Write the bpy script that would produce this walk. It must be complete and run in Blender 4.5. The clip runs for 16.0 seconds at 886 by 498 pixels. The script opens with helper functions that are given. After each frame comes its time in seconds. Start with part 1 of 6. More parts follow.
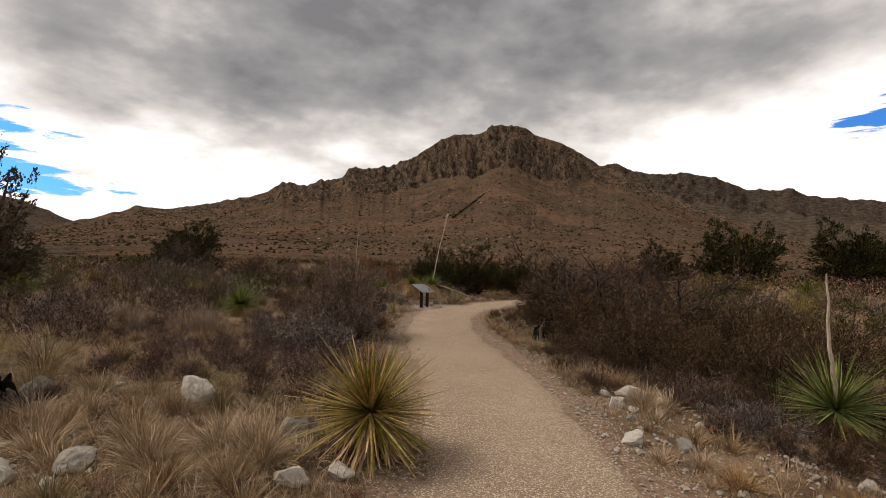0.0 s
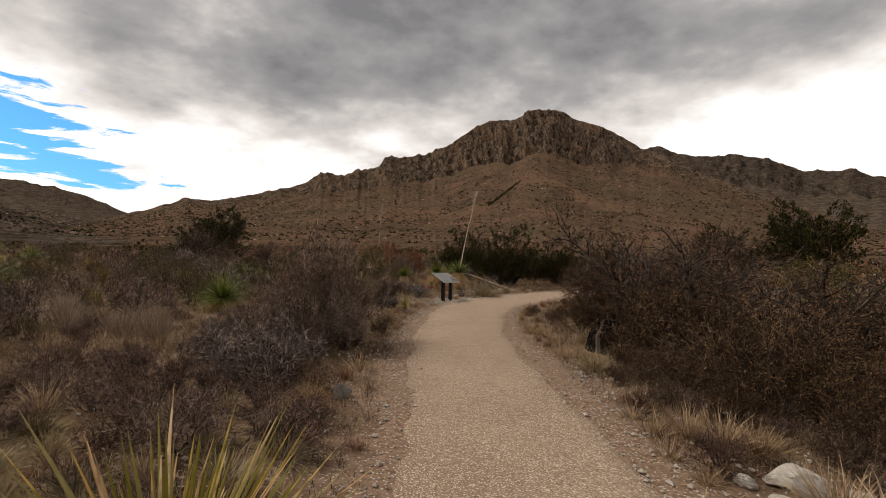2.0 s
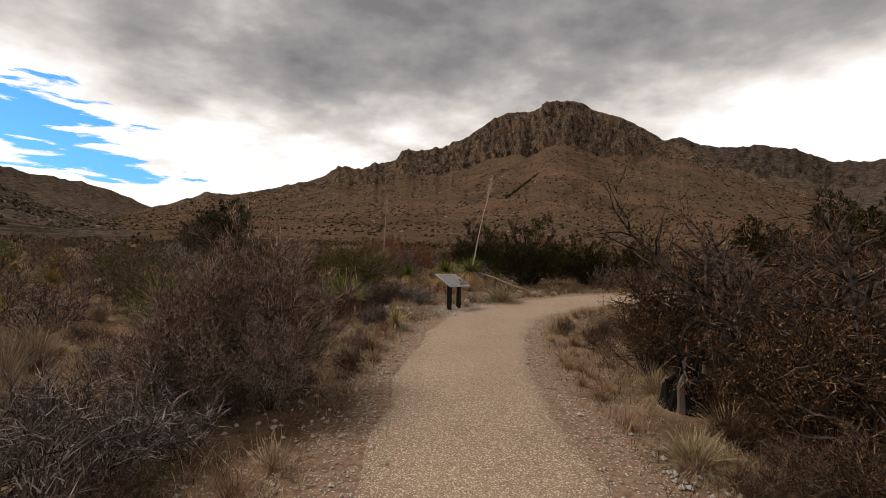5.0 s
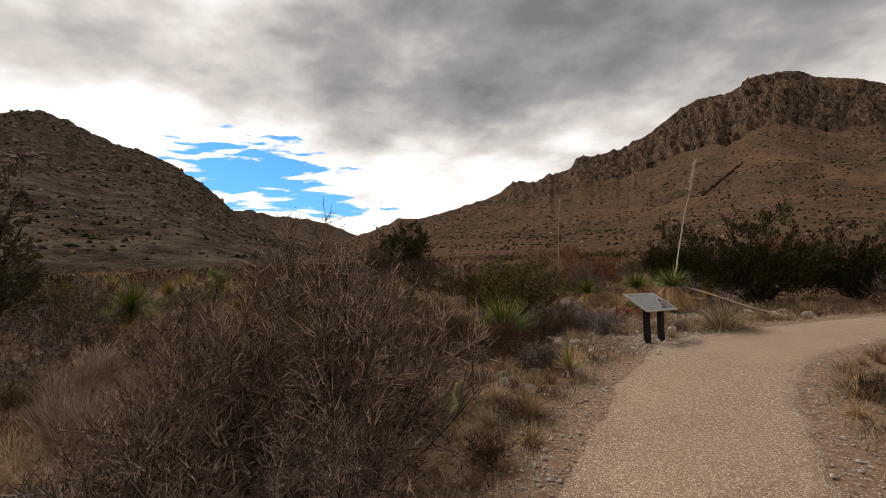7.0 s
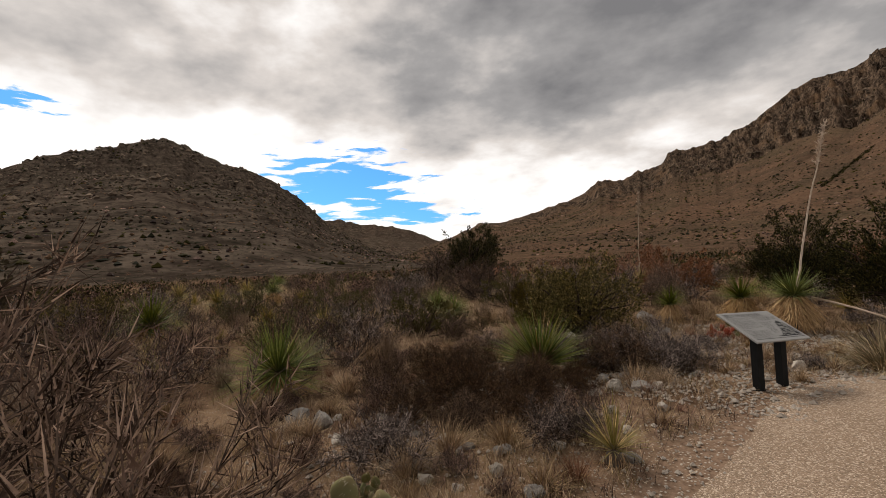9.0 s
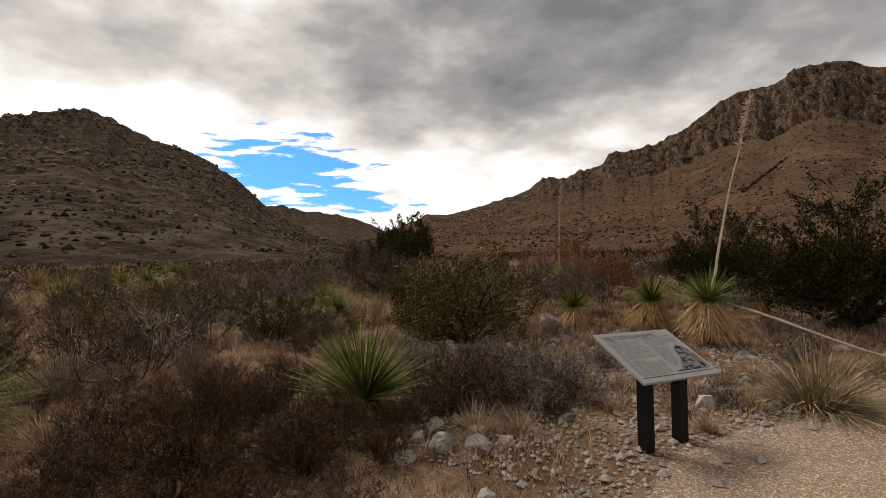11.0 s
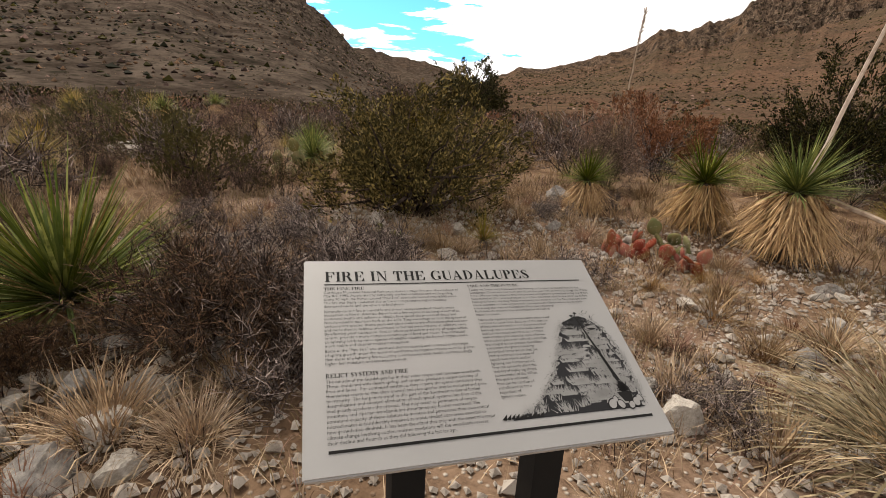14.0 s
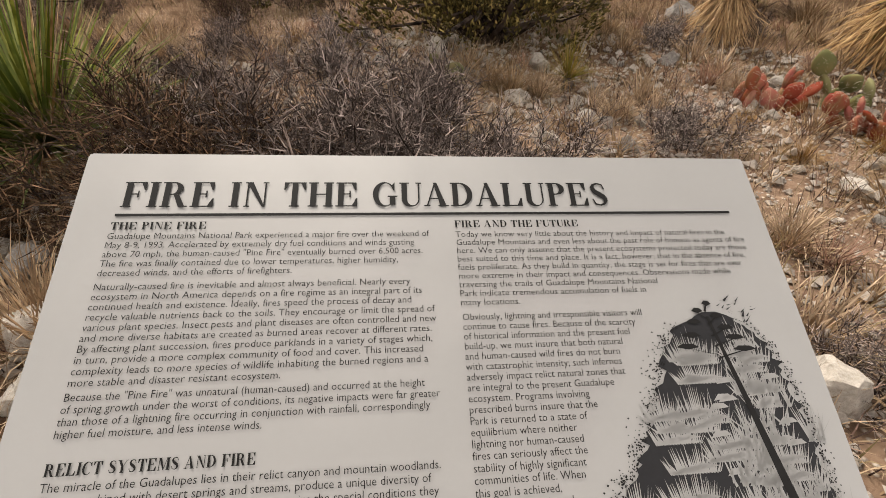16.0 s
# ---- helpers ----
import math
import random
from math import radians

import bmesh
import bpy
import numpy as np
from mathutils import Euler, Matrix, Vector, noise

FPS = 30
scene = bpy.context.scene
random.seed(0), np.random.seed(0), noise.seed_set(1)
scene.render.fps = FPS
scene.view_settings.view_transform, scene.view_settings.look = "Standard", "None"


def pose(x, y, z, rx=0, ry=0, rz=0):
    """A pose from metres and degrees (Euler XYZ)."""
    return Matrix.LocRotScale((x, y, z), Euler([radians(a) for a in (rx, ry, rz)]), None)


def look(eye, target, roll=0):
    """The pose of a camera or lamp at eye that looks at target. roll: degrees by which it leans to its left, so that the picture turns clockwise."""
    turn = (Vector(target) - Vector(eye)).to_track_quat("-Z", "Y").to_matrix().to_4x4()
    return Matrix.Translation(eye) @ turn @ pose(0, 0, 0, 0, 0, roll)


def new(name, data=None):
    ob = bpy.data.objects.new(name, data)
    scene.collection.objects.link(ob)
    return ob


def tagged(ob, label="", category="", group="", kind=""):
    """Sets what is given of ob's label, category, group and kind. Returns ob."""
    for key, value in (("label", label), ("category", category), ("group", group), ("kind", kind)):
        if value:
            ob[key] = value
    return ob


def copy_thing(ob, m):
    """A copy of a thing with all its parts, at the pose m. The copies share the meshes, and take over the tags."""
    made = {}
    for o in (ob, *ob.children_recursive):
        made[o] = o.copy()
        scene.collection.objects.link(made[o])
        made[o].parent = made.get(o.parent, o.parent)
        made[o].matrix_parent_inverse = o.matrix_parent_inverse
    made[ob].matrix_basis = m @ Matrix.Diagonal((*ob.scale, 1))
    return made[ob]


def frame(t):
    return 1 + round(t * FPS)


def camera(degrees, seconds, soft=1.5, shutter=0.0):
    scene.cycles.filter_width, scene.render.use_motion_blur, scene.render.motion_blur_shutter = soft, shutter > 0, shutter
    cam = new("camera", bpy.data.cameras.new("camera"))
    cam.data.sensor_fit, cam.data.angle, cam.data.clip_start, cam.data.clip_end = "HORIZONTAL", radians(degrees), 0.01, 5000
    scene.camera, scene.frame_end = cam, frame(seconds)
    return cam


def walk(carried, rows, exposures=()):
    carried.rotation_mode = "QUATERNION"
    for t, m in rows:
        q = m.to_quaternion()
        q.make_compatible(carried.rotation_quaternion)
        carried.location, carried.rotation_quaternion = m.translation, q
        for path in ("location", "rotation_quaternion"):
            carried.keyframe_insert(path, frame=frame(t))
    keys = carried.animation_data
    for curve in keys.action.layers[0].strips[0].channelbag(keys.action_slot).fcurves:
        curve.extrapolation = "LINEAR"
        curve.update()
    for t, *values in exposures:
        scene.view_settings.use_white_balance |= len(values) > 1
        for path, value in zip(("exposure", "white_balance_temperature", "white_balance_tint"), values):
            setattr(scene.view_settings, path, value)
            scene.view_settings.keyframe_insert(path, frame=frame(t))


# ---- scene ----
cam = camera(87.9, 16.0, soft=0.7)
EXPOSURES = [(0, 0.17), (9.5, 0.08), (12.5, 0.15), (13.3, 0.38), (14.0, 0.92), (14.6, 1.32), (16.0, 1.28)]
PATH = [
    (0, (0.82, -1.276, 1.914), (0.817, 0.723, 1.959), 1.9),
    (0.5, (0.924, -0.423, 1.857), (0.836, 1.574, 1.894), 1.6),
    (1, (0.986, 0.387, 1.818), (0.867, 2.384, 1.846), 1.6),
    (1.5, (1.092, 1.174, 1.787), (0.957, 3.17, 1.806), 1.6),
    (2, (1.16, 1.831, 1.782), (1.001, 3.825, 1.77), 1.5),
    (2.5, (1.202, 2.395, 1.783), (1.041, 4.388, 1.726), 1.5),
    (3, (1.221, 2.904, 1.787), (1.049, 4.894, 1.688), 1.7),
    (5.5, (1.181, 5.341, 1.84), (0.896, 7.321, 1.82), 1.2),
    (6, (1.087, 5.962, 1.844), (0.604, 7.903, 1.849), 0.1),
    (6.5, (0.975, 6.611, 1.83), (0.246, 8.473, 1.845), -1.0),
    (7, (0.849, 7.26, 1.824), (-0.11, 9.016, 1.843), -2.1),
    (7.5, (0.748, 7.912, 1.819), (-0.393, 9.554, 1.854), -2.9),
    (8, (0.691, 8.538, 1.824), (-0.549, 10.106, 1.874), -3.5),
    (8.5, (0.673, 9.223, 1.786), (-0.582, 10.779, 1.839), -3.3),
    (9, (0.626, 9.939, 1.764), (-0.627, 11.498, 1.819), -3.1),
    (9.5, (0.584, 10.588, 1.741), (-0.642, 12.168, 1.796), -2.6),
    (10, (0.579, 11.245, 1.728), (-0.585, 12.871, 1.778), -2.3),
    (12.5, (0.824, 14.585, 1.549), (-0.182, 16.311, 1.452), -1.0),
    (13, (0.851, 15.102, 1.518), (-0.238, 16.766, 1.307), -0.0),
    (13.5, (0.826, 15.584, 1.457), (-0.364, 17.142, 1.058), 1.5),
    (14, (0.745, 15.962, 1.362), (-0.531, 17.382, 0.765), 2.7),
    (14.5, (0.636, 16.242, 1.328), (-0.679, 17.54, 0.564), 3.2),
    (15, (0.532, 16.457, 1.262), (-0.785, 17.631, 0.321), 2.7),
    (15.5, (0.399, 16.602, 1.206), (-0.892, 17.671, 0.114), 2.3),
    (16, (0.328, 16.658, 1.188), (-0.928, 17.617, -0.037), 0.8),
]
walk(cam, [(t, look(eye, target, roll)) for t, eye, target, roll in PATH], EXPOSURES)

# ---- world: broken overcast with blue gaps low in the west ----
world = bpy.data.worlds.new("overcast_sky")
scene.world = world
world.use_nodes = True
wt = world.node_tree
wt.nodes.clear()


def wmath(op, a, b=None, c=None, clamp=False):
    n = wt.nodes.new("ShaderNodeMath")
    n.operation, n.use_clamp = op, clamp
    for k, v in enumerate((a, b, c)):
        if v is None:
            continue
        if isinstance(v, (int, float)):
            n.inputs[k].default_value = v
        else:
            wt.links.new(v, n.inputs[k])
    return n.outputs[0]


def wmix(f, a, b):
    n = wt.nodes.new("ShaderNodeMix")
    n.data_type = "RGBA"
    for k, v in ((0, f), (6, a), (7, b)):
        if isinstance(v, (int, float)):
            n.inputs[k].default_value = v
        elif isinstance(v, tuple):
            n.inputs[k].default_value = (*v, 1)
        else:
            wt.links.new(v, n.inputs[k])
    return n.outputs[2]


def wnoise(x, y, scale, detail, rough, distort=0.0):
    c = wt.nodes.new("ShaderNodeCombineXYZ")
    wt.links.new(x, c.inputs[0])
    wt.links.new(y, c.inputs[1])
    n = wt.nodes.new("ShaderNodeTexNoise")
    n.inputs["Scale"].default_value, n.inputs["Detail"].default_value = scale, detail
    n.inputs["Roughness"].default_value, n.inputs["Distortion"].default_value = rough, distort
    wt.links.new(c.outputs[0], n.inputs["Vector"])
    return n.outputs["Fac"]


def wrange(v, a, b, c=0.0, d=1.0):
    n = wt.nodes.new("ShaderNodeMapRange")
    n.interpolation_type = "SMOOTHSTEP"
    wt.links.new(v, n.inputs[0])
    for k, q in enumerate((a, b, c, d)):
        n.inputs[k + 1].default_value = q
    return n.outputs[0]


SUN_ELEV, SUN_YAW = 50.0, 75.0          # degrees; yaw counted leftwards from +y
wc = wt.nodes.new("ShaderNodeTexCoord")
ws = wt.nodes.new("ShaderNodeSeparateXYZ")
wt.links.new(wc.outputs["Generated"], ws.inputs[0])
wx, wy, wz = ws.outputs
w_elev = wmath("MULTIPLY", wmath("ARCSINE", wz), 57.2958)
w_yaw = wmath("MULTIPLY", wmath("ARCTAN2", wmath("MULTIPLY", wx, -1.0), wy), 57.2958)
w_den = wmath("ADD", wmath("MAXIMUM", wz, 0.0), 0.16)
w_px, w_py = wmath("DIVIDE", wx, w_den), wmath("DIVIDE", wy, w_den)
n_big = wnoise(w_px, w_py, 0.8, 6, 0.55, 0.15)
n_fine = wnoise(w_px, w_py, 2.3, 8, 0.55, 0.1)
n_lump = wnoise(wmath("MULTIPLY", w_yaw, 0.06), wmath("MULTIPLY", w_elev, 0.11), 1.7, 7, 0.52, 0.0)
# how bright the cloud is: thin and bright low down and to the sides, heavy ahead and above
w_low = wrange(w_elev, 9.0, 23.0, 0.75, 0.0)
w_side = wmath("MULTIPLY", wrange(wmath("ABSOLUTE", wmath("ADD", w_yaw, -2.0)), 12.0, 60.0, 0.0, 0.42), wrange(w_elev, 46.0, 26.0))
w_lump = wmath("ADD", wmath("MULTIPLY", wmath("ADD", n_big, -0.5), 1.5), wmath("ADD", wmath("MULTIPLY", wmath("ADD", n_fine, -0.5), 0.5), wmath("MULTIPLY", wmath("ADD", n_lump, -0.5), 1.1)))
w_right = wmath("MULTIPLY", wrange(w_yaw, -8.0, -34.0), wrange(w_elev, 23.0, 14.0, 0.06, 0.5))
w_f = wmath("ADD", wmath("ADD", wmath("ADD", w_low, w_right), w_side), wmath("ADD", w_lump, 0.12), clamp=True)
cloud_ramp = wt.nodes.new("ShaderNodeValToRGB")
wt.links.new(w_f, cloud_ramp.inputs[0])
cr = cloud_ramp.color_ramp
cr.elements[0].position, cr.elements[0].color = 0.0, (0.20, 0.195, 0.20, 1)
cr.elements[1].position, cr.elements[1].color = 1.0, (1.08, 1.04, 1.01, 1)
e = cr.elements.new(0.35)
e.color = (0.36, 0.345, 0.34, 1)
e = cr.elements.new(0.68)
e.color = (0.70, 0.645, 0.605, 1)
sky = wt.nodes.new("ShaderNodeTexSky")
sky.sky_type, sky.sun_disc = "NISHITA", False
sky.sun_elevation, sky.sun_rotation = radians(SUN_ELEV), radians(-SUN_YAW)
w_blue = wmix(1.0, (0, 0, 0), sky.outputs[0])
blue_scaled = wt.nodes.new("ShaderNodeVectorMath")
blue_scaled.operation = "MULTIPLY"
wt.links.new(w_blue, blue_scaled.inputs[0])
blue_scaled.inputs[1].default_value = (0.030, 0.078, 0.150)


def gap(yaw, elev, ryaw, relev):
    a = wmath("MULTIPLY", wmath("ADD", w_yaw, -yaw), 1 / ryaw)
    b = wmath("MULTIPLY", wmath("ADD", w_elev, -elev), 1 / relev)
    return wmath("SUBTRACT", 1.0, wmath("SQRT", wmath("ADD", wmath("MULTIPLY", a, a), wmath("MULTIPLY", b, b))))


w_gaps = wmath("MAXIMUM", wmath("MAXIMUM", gap(51.0, 9.6, 10.0, 5.0), gap(42.5, 6.2, 7.5, 1.7)), wmath("MAXIMUM", gap(-45.0, 14.0, 5.0, 1.8), gap(84.0, 16.5, 6.0, 1.6)))
n_streak = wnoise(wmath("MULTIPLY", w_yaw, 0.055), wmath("MULTIPLY", w_elev, 0.30), 3.0, 7, 0.58, 0.3)
w_hole = wrange(wmath("ADD", w_gaps, wmath("MULTIPLY", wmath("ADD", n_streak, -0.535), 3.2)), 0.05, 0.34)
w_colour = wmix(w_hole, cloud_ramp.outputs[0], blue_scaled.outputs[0])
w_bg = wt.nodes.new("ShaderNodeBackground")
w_bg.inputs["Strength"].default_value = 1.0
wt.links.new(w_colour, w_bg.inputs["Color"])
w_out = wt.nodes.new("ShaderNodeOutputWorld")
wt.links.new(w_bg.outputs[0], w_out.inputs[0])

sun = new("sun", bpy.data.lights.new("sun", "SUN"))
sun.data.energy, sun.data.angle, sun.data.color = 2.5, radians(22), (1.0, 0.93, 0.84)
sy, se = radians(SUN_YAW), radians(SUN_ELEV)
sun_dir = Vector((-math.sin(sy) * math.cos(se), math.cos(sy) * math.cos(se), math.sin(se)))
sun.matrix_world = look(sun_dir * 50, (0, 0, 0))


# ---- materials ----
def nmat(name, rough=0.85, spec=0.3):
    m = bpy.data.materials.new(name)
    m.use_nodes = True
    b = m.node_tree.nodes["Principled BSDF"]
    b.inputs["Roughness"].default_value = rough
    b.inputs["Specular IOR Level"].default_value = spec
    return m, m.node_tree, b


def tex(nt, kind, scale, coord, **more):
    n = nt.nodes.new(kind)
    n.inputs["Scale"].default_value = scale
    for k, v in more.items():
        n.inputs[k].default_value = v
    nt.links.new(coord, n.inputs["Vector"])
    return n


def cmix(nt, f, a, b, blend="MIX"):
    n = nt.nodes.new("ShaderNodeMix")
    n.data_type, n.blend_type = "RGBA", blend
    for k, v in ((0, f), (6, a), (7, b)):
        if isinstance(v, (int, float)):
            n.inputs[k].default_value = v
        elif isinstance(v, tuple):
            n.inputs[k].default_value = (*v, 1)
        else:
            nt.links.new(v, n.inputs[k])
    return n.outputs[2]


def rng(nt, v, a, b, c=0.0, d=1.0):
    n = nt.nodes.new("ShaderNodeMapRange")
    nt.links.new(v, n.inputs[0])
    for k, q in enumerate((a, b, c, d)):
        n.inputs[k + 1].default_value = q
    return n.outputs[0]


def nm(nt, op, a, b):
    n = nt.nodes.new("ShaderNodeMath")
    n.operation = op
    for k, v in enumerate((a, b)):
        if isinstance(v, (int, float)):
            n.inputs[k].default_value = v
        else:
            nt.links.new(v, n.inputs[k])
    return n.outputs[0]


def bump(nt, bsdf, height, strength, distance):
    n = nt.nodes.new("ShaderNodeBump")
    n.inputs["Strength"].default_value, n.inputs["Distance"].default_value = strength, distance
    nt.links.new(height, n.inputs["Height"])
    nt.links.new(n.outputs[0], bsdf.inputs["Normal"])


def sere(c):
    """A colour turned a little to the brown of dry winter growth."""
    return (c[0] * 1.03, c[1] * 0.945, c[2] * 0.94)


def plant(name, c1, c2, c3, rough=0.75, mottled=12.0, skew=2.3):
    """Leaves and twigs: the colour wanders from piece to piece, from plant to plant and along each piece."""
    c1, c2, c3 = sere(c1), sere(c2), sere(c3)
    m, nt, b = nmat(name, rough, 0.04)
    geo, info, tc = nt.nodes.new("ShaderNodeNewGeometry"), nt.nodes.new("ShaderNodeObjectInfo"), nt.nodes.new("ShaderNodeTexCoord")
    k = nt.nodes.new("ShaderNodeMath")
    k.operation = "FRACT"
    nt.links.new(nm(nt, "ADD", geo.outputs["Random Per Island"], nm(nt, "MULTIPLY", info.outputs["Random"], 7.31)), k.inputs[0])
    a = cmix(nt, nm(nt, "POWER", k.outputs[0], skew), c1, c2)
    n = tex(nt, "ShaderNodeTexNoise", mottled, tc.outputs["Object"], Detail=3.0)
    a = cmix(nt, rng(nt, n.outputs["Fac"], 0.45, 0.7), a, c3)
    hsv = nt.nodes.new("ShaderNodeHueSaturation")
    nt.links.new(a, hsv.inputs["Color"])
    nt.links.new(rng(nt, info.outputs["Random"], 0, 1, 0.75, 1.3), hsv.inputs["Value"])
    nt.links.new(rng(nt, info.outputs["Random"], 0, 1, 1.1, 0.85), hsv.inputs["Saturation"])
    nt.links.new(hsv.outputs[0], b.inputs["Base Color"])
    return m


def stone(name, c1, c2, stain, scale=6.0):
    m, nt, b = nmat(name, 0.95, 0.05)
    tc, info = nt.nodes.new("ShaderNodeTexCoord"), nt.nodes.new("ShaderNodeObjectInfo")
    shift = nt.nodes.new("ShaderNodeVectorMath")
    shift.operation = "ADD"
    nt.links.new(tc.outputs["Object"], shift.inputs[0])
    nt.links.new(info.outputs["Random"], shift.inputs[1])
    v = shift.outputs[0]
    n1 = tex(nt, "ShaderNodeTexNoise", scale, v, Detail=6.0, Roughness=0.6)
    n2 = tex(nt, "ShaderNodeTexNoise", scale * 7, v, Detail=6.0, Roughness=0.7)
    c = cmix(nt, rng(nt, n1.outputs["Fac"], 0.35, 0.65), c1, c2)
    c = cmix(nt, rng(nt, n2.outputs["Fac"], 0.55, 0.72, 0, 0.75), c, stain)
    hsv = nt.nodes.new("ShaderNodeHueSaturation")
    nt.links.new(c, hsv.inputs["Color"])
    nt.links.new(rng(nt, info.outputs["Random"], 0, 1, 0.75, 1.15), hsv.inputs["Value"])
    nt.links.new(hsv.outputs[0], b.inputs["Base Color"])
    bump(nt, b, nm(nt, "ADD", n1.outputs["Fac"], nm(nt, "MULTIPLY", n2.outputs["Fac"], 0.5)), 0.7, 0.02)
    return m


def make_ground_material():
    m, nt, b = nmat("ground_earth_and_slopes", 1.0, 0.0)
    tc = nt.nodes.new("ShaderNodeTexCoord")
    P = tc.outputs["Object"]
    at = {}
    for k in ("far", "rocky", "hill", "verge"):
        a = nt.nodes.new("ShaderNodeAttribute")
        a.attribute_name = k
        at[k] = a.outputs["Fac"]
    # near soil: dry earth, straw litter and small stones
    n1 = tex(nt, "ShaderNodeTexNoise", 0.9, P, Detail=6.0, Roughness=0.65)
    n2 = tex(nt, "ShaderNodeTexNoise", 14.0, P, Detail=6.0, Roughness=0.7)
    peb = tex(nt, "ShaderNodeTexVoronoi", 26.0, P)
    soil = cmix(nt, rng(nt, n1.outputs["Fac"], 0.38, 0.62), (0.100, 0.060, 0.036), (0.24, 0.156, 0.096))
    soil = cmix(nt, rng(nt, n2.outputs["Fac"], 0.5, 0.72, 0, 0.8), soil, (0.062, 0.037, 0.025))
    soil = cmix(nt, nm(nt, "MULTIPLY", rng(nt, peb.outputs["Distance"], 0.30, 0.12), rng(nt, n1.outputs["Fac"], 0.45, 0.6)), soil, (0.40, 0.355, 0.30))
    grit = cmix(nt, rng(nt, n2.outputs["Fac"], 0.4, 0.65), (0.27, 0.180, 0.124), (0.13, 0.083, 0.055))
    grit = cmix(nt, rng(nt, peb.outputs["Distance"], 0.34, 0.14), grit, (0.54, 0.47, 0.385))
    soil = cmix(nt, rng(nt, nm(nt, "ADD", at["verge"], nm(nt, "MULTIPLY", nm(nt, "SUBTRACT", n1.outputs["Fac"], 0.5), 1.4)), 0.25, 0.75), soil, grit)
    # slopes: dry grass dotted with dark brush
    g1 = tex(nt, "ShaderNodeTexNoise", 0.006, P, Detail=7.0, Roughness=0.62)
    g2 = tex(nt, "ShaderNodeTexNoise", 0.05, P, Detail=6.0, Roughness=0.7)
    v1 = tex(nt, "ShaderNodeTexVoronoi", 0.085, P)
    v2 = tex(nt, "ShaderNodeTexVoronoi", 0.20, P)
    slope = cmix(nt, rng(nt, g1.outputs["Fac"], 0.38, 0.62), (0.076, 0.050, 0.033), (0.140, 0.080, 0.051))
    g3 = tex(nt, "ShaderNodeTexNoise", 0.0022, P, Detail=5.0, Roughness=0.6)
    slope = cmix(nt, rng(nt, g3.outputs["Fac"], 0.48, 0.62, 0, 0.6), slope, (0.090, 0.067, 0.040))
    g4 = tex(nt, "ShaderNodeTexNoise", 0.16, P, Detail=5.0, Roughness=0.75)
    slope = cmix(nt, rng(nt, g4.outputs["Fac"], 0.52, 0.66, 0, 0.75), slope, (0.160, 0.112, 0.075))
    slope = cmix(nt, rng(nt, g2.outputs["Fac"], 0.45, 0.7, 0, 0.6), slope, (0.060, 0.046, 0.027))
    dots = nm(nt, "MULTIPLY", rng(nt, v1.outputs["Distance"], 0.34, 0.16), rng(nt, g2.outputs["Fac"], 0.38, 0.55))
    dots = nm(nt, "MAXIMUM", dots, nm(nt, "MULTIPLY", rng(nt, v2.outputs["Distance"], 0.32, 0.16), 0.75))
    slope = cmix(nt, nm(nt, "MULTIPLY", dots, 0.85), slope, (0.020, 0.018, 0.011))
    # cliffs: banded pale limestone, rusty in places, streaked dark, with crag shadows painted in
    sep = nt.nodes.new("ShaderNodeSeparateXYZ")
    nt.links.new(P, sep.inputs[0])
    com = nt.nodes.new("ShaderNodeCombineXYZ")
    nt.links.new(sep.outputs[0], com.inputs[0])
    nt.links.new(sep.outputs[1], com.inputs[1])
    nt.links.new(nm(nt, "MULTIPLY", sep.outputs[2], 0.45), com.inputs[2])
    r1 = tex(nt, "ShaderNodeTexNoise", 0.035, com.outputs[0], Detail=8.0, Roughness=0.7)
    r2 = tex(nt, "ShaderNodeTexNoise", 0.008, P, Detail=5.0, Roughness=0.6)
    r4 = tex(nt, "ShaderNodeTexNoise", 0.14, com.outputs[0], Detail=6.0, Roughness=0.75)
    # dark and pale r1, r4 tones also carry the cliffs' shadow contrast as colour
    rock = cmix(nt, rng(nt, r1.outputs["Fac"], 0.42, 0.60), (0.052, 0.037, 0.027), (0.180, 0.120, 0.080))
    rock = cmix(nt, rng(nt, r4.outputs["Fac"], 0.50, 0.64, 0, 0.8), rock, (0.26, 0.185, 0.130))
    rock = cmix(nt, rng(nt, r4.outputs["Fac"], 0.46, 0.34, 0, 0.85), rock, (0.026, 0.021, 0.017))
    rock = cmix(nt, rng(nt, r2.outputs["Fac"], 0.54, 0.66, 0, 0.6), rock, (0.19, 0.112, 0.062))
    rock = cmix(nt, nm(nt, "MULTIPLY", dots, 0.5), rock, (0.022, 0.022, 0.014))
    ragged = rng(nt, nm(nt, "ADD", at["rocky"], nm(nt, "MULTIPLY", nm(nt, "SUBTRACT", g2.outputs["Fac"], 0.5), 1.2)), 0.35, 0.6)
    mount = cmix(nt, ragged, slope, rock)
    band = nt.nodes.new("ShaderNodeCombineXYZ")
    nt.links.new(sep.outputs[0], band.inputs[0])
    nt.links.new(sep.outputs[1], band.inputs[1])
    nt.links.new(nm(nt, "MULTIPLY", sep.outputs[2], 3.5), band.inputs[2])
    r3 = tex(nt, "ShaderNodeTexNoise", 0.03, band.outputs[0], Detail=8.0, Roughness=0.7)
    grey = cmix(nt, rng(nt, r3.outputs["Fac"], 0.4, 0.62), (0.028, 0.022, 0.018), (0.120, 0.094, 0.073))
    grey = cmix(nt, nm(nt, "MULTIPLY", dots, 0.8), grey, (0.02, 0.02, 0.013))
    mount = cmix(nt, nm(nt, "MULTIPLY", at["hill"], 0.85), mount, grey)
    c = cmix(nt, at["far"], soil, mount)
    nt.links.new(c, b.inputs["Base Color"])
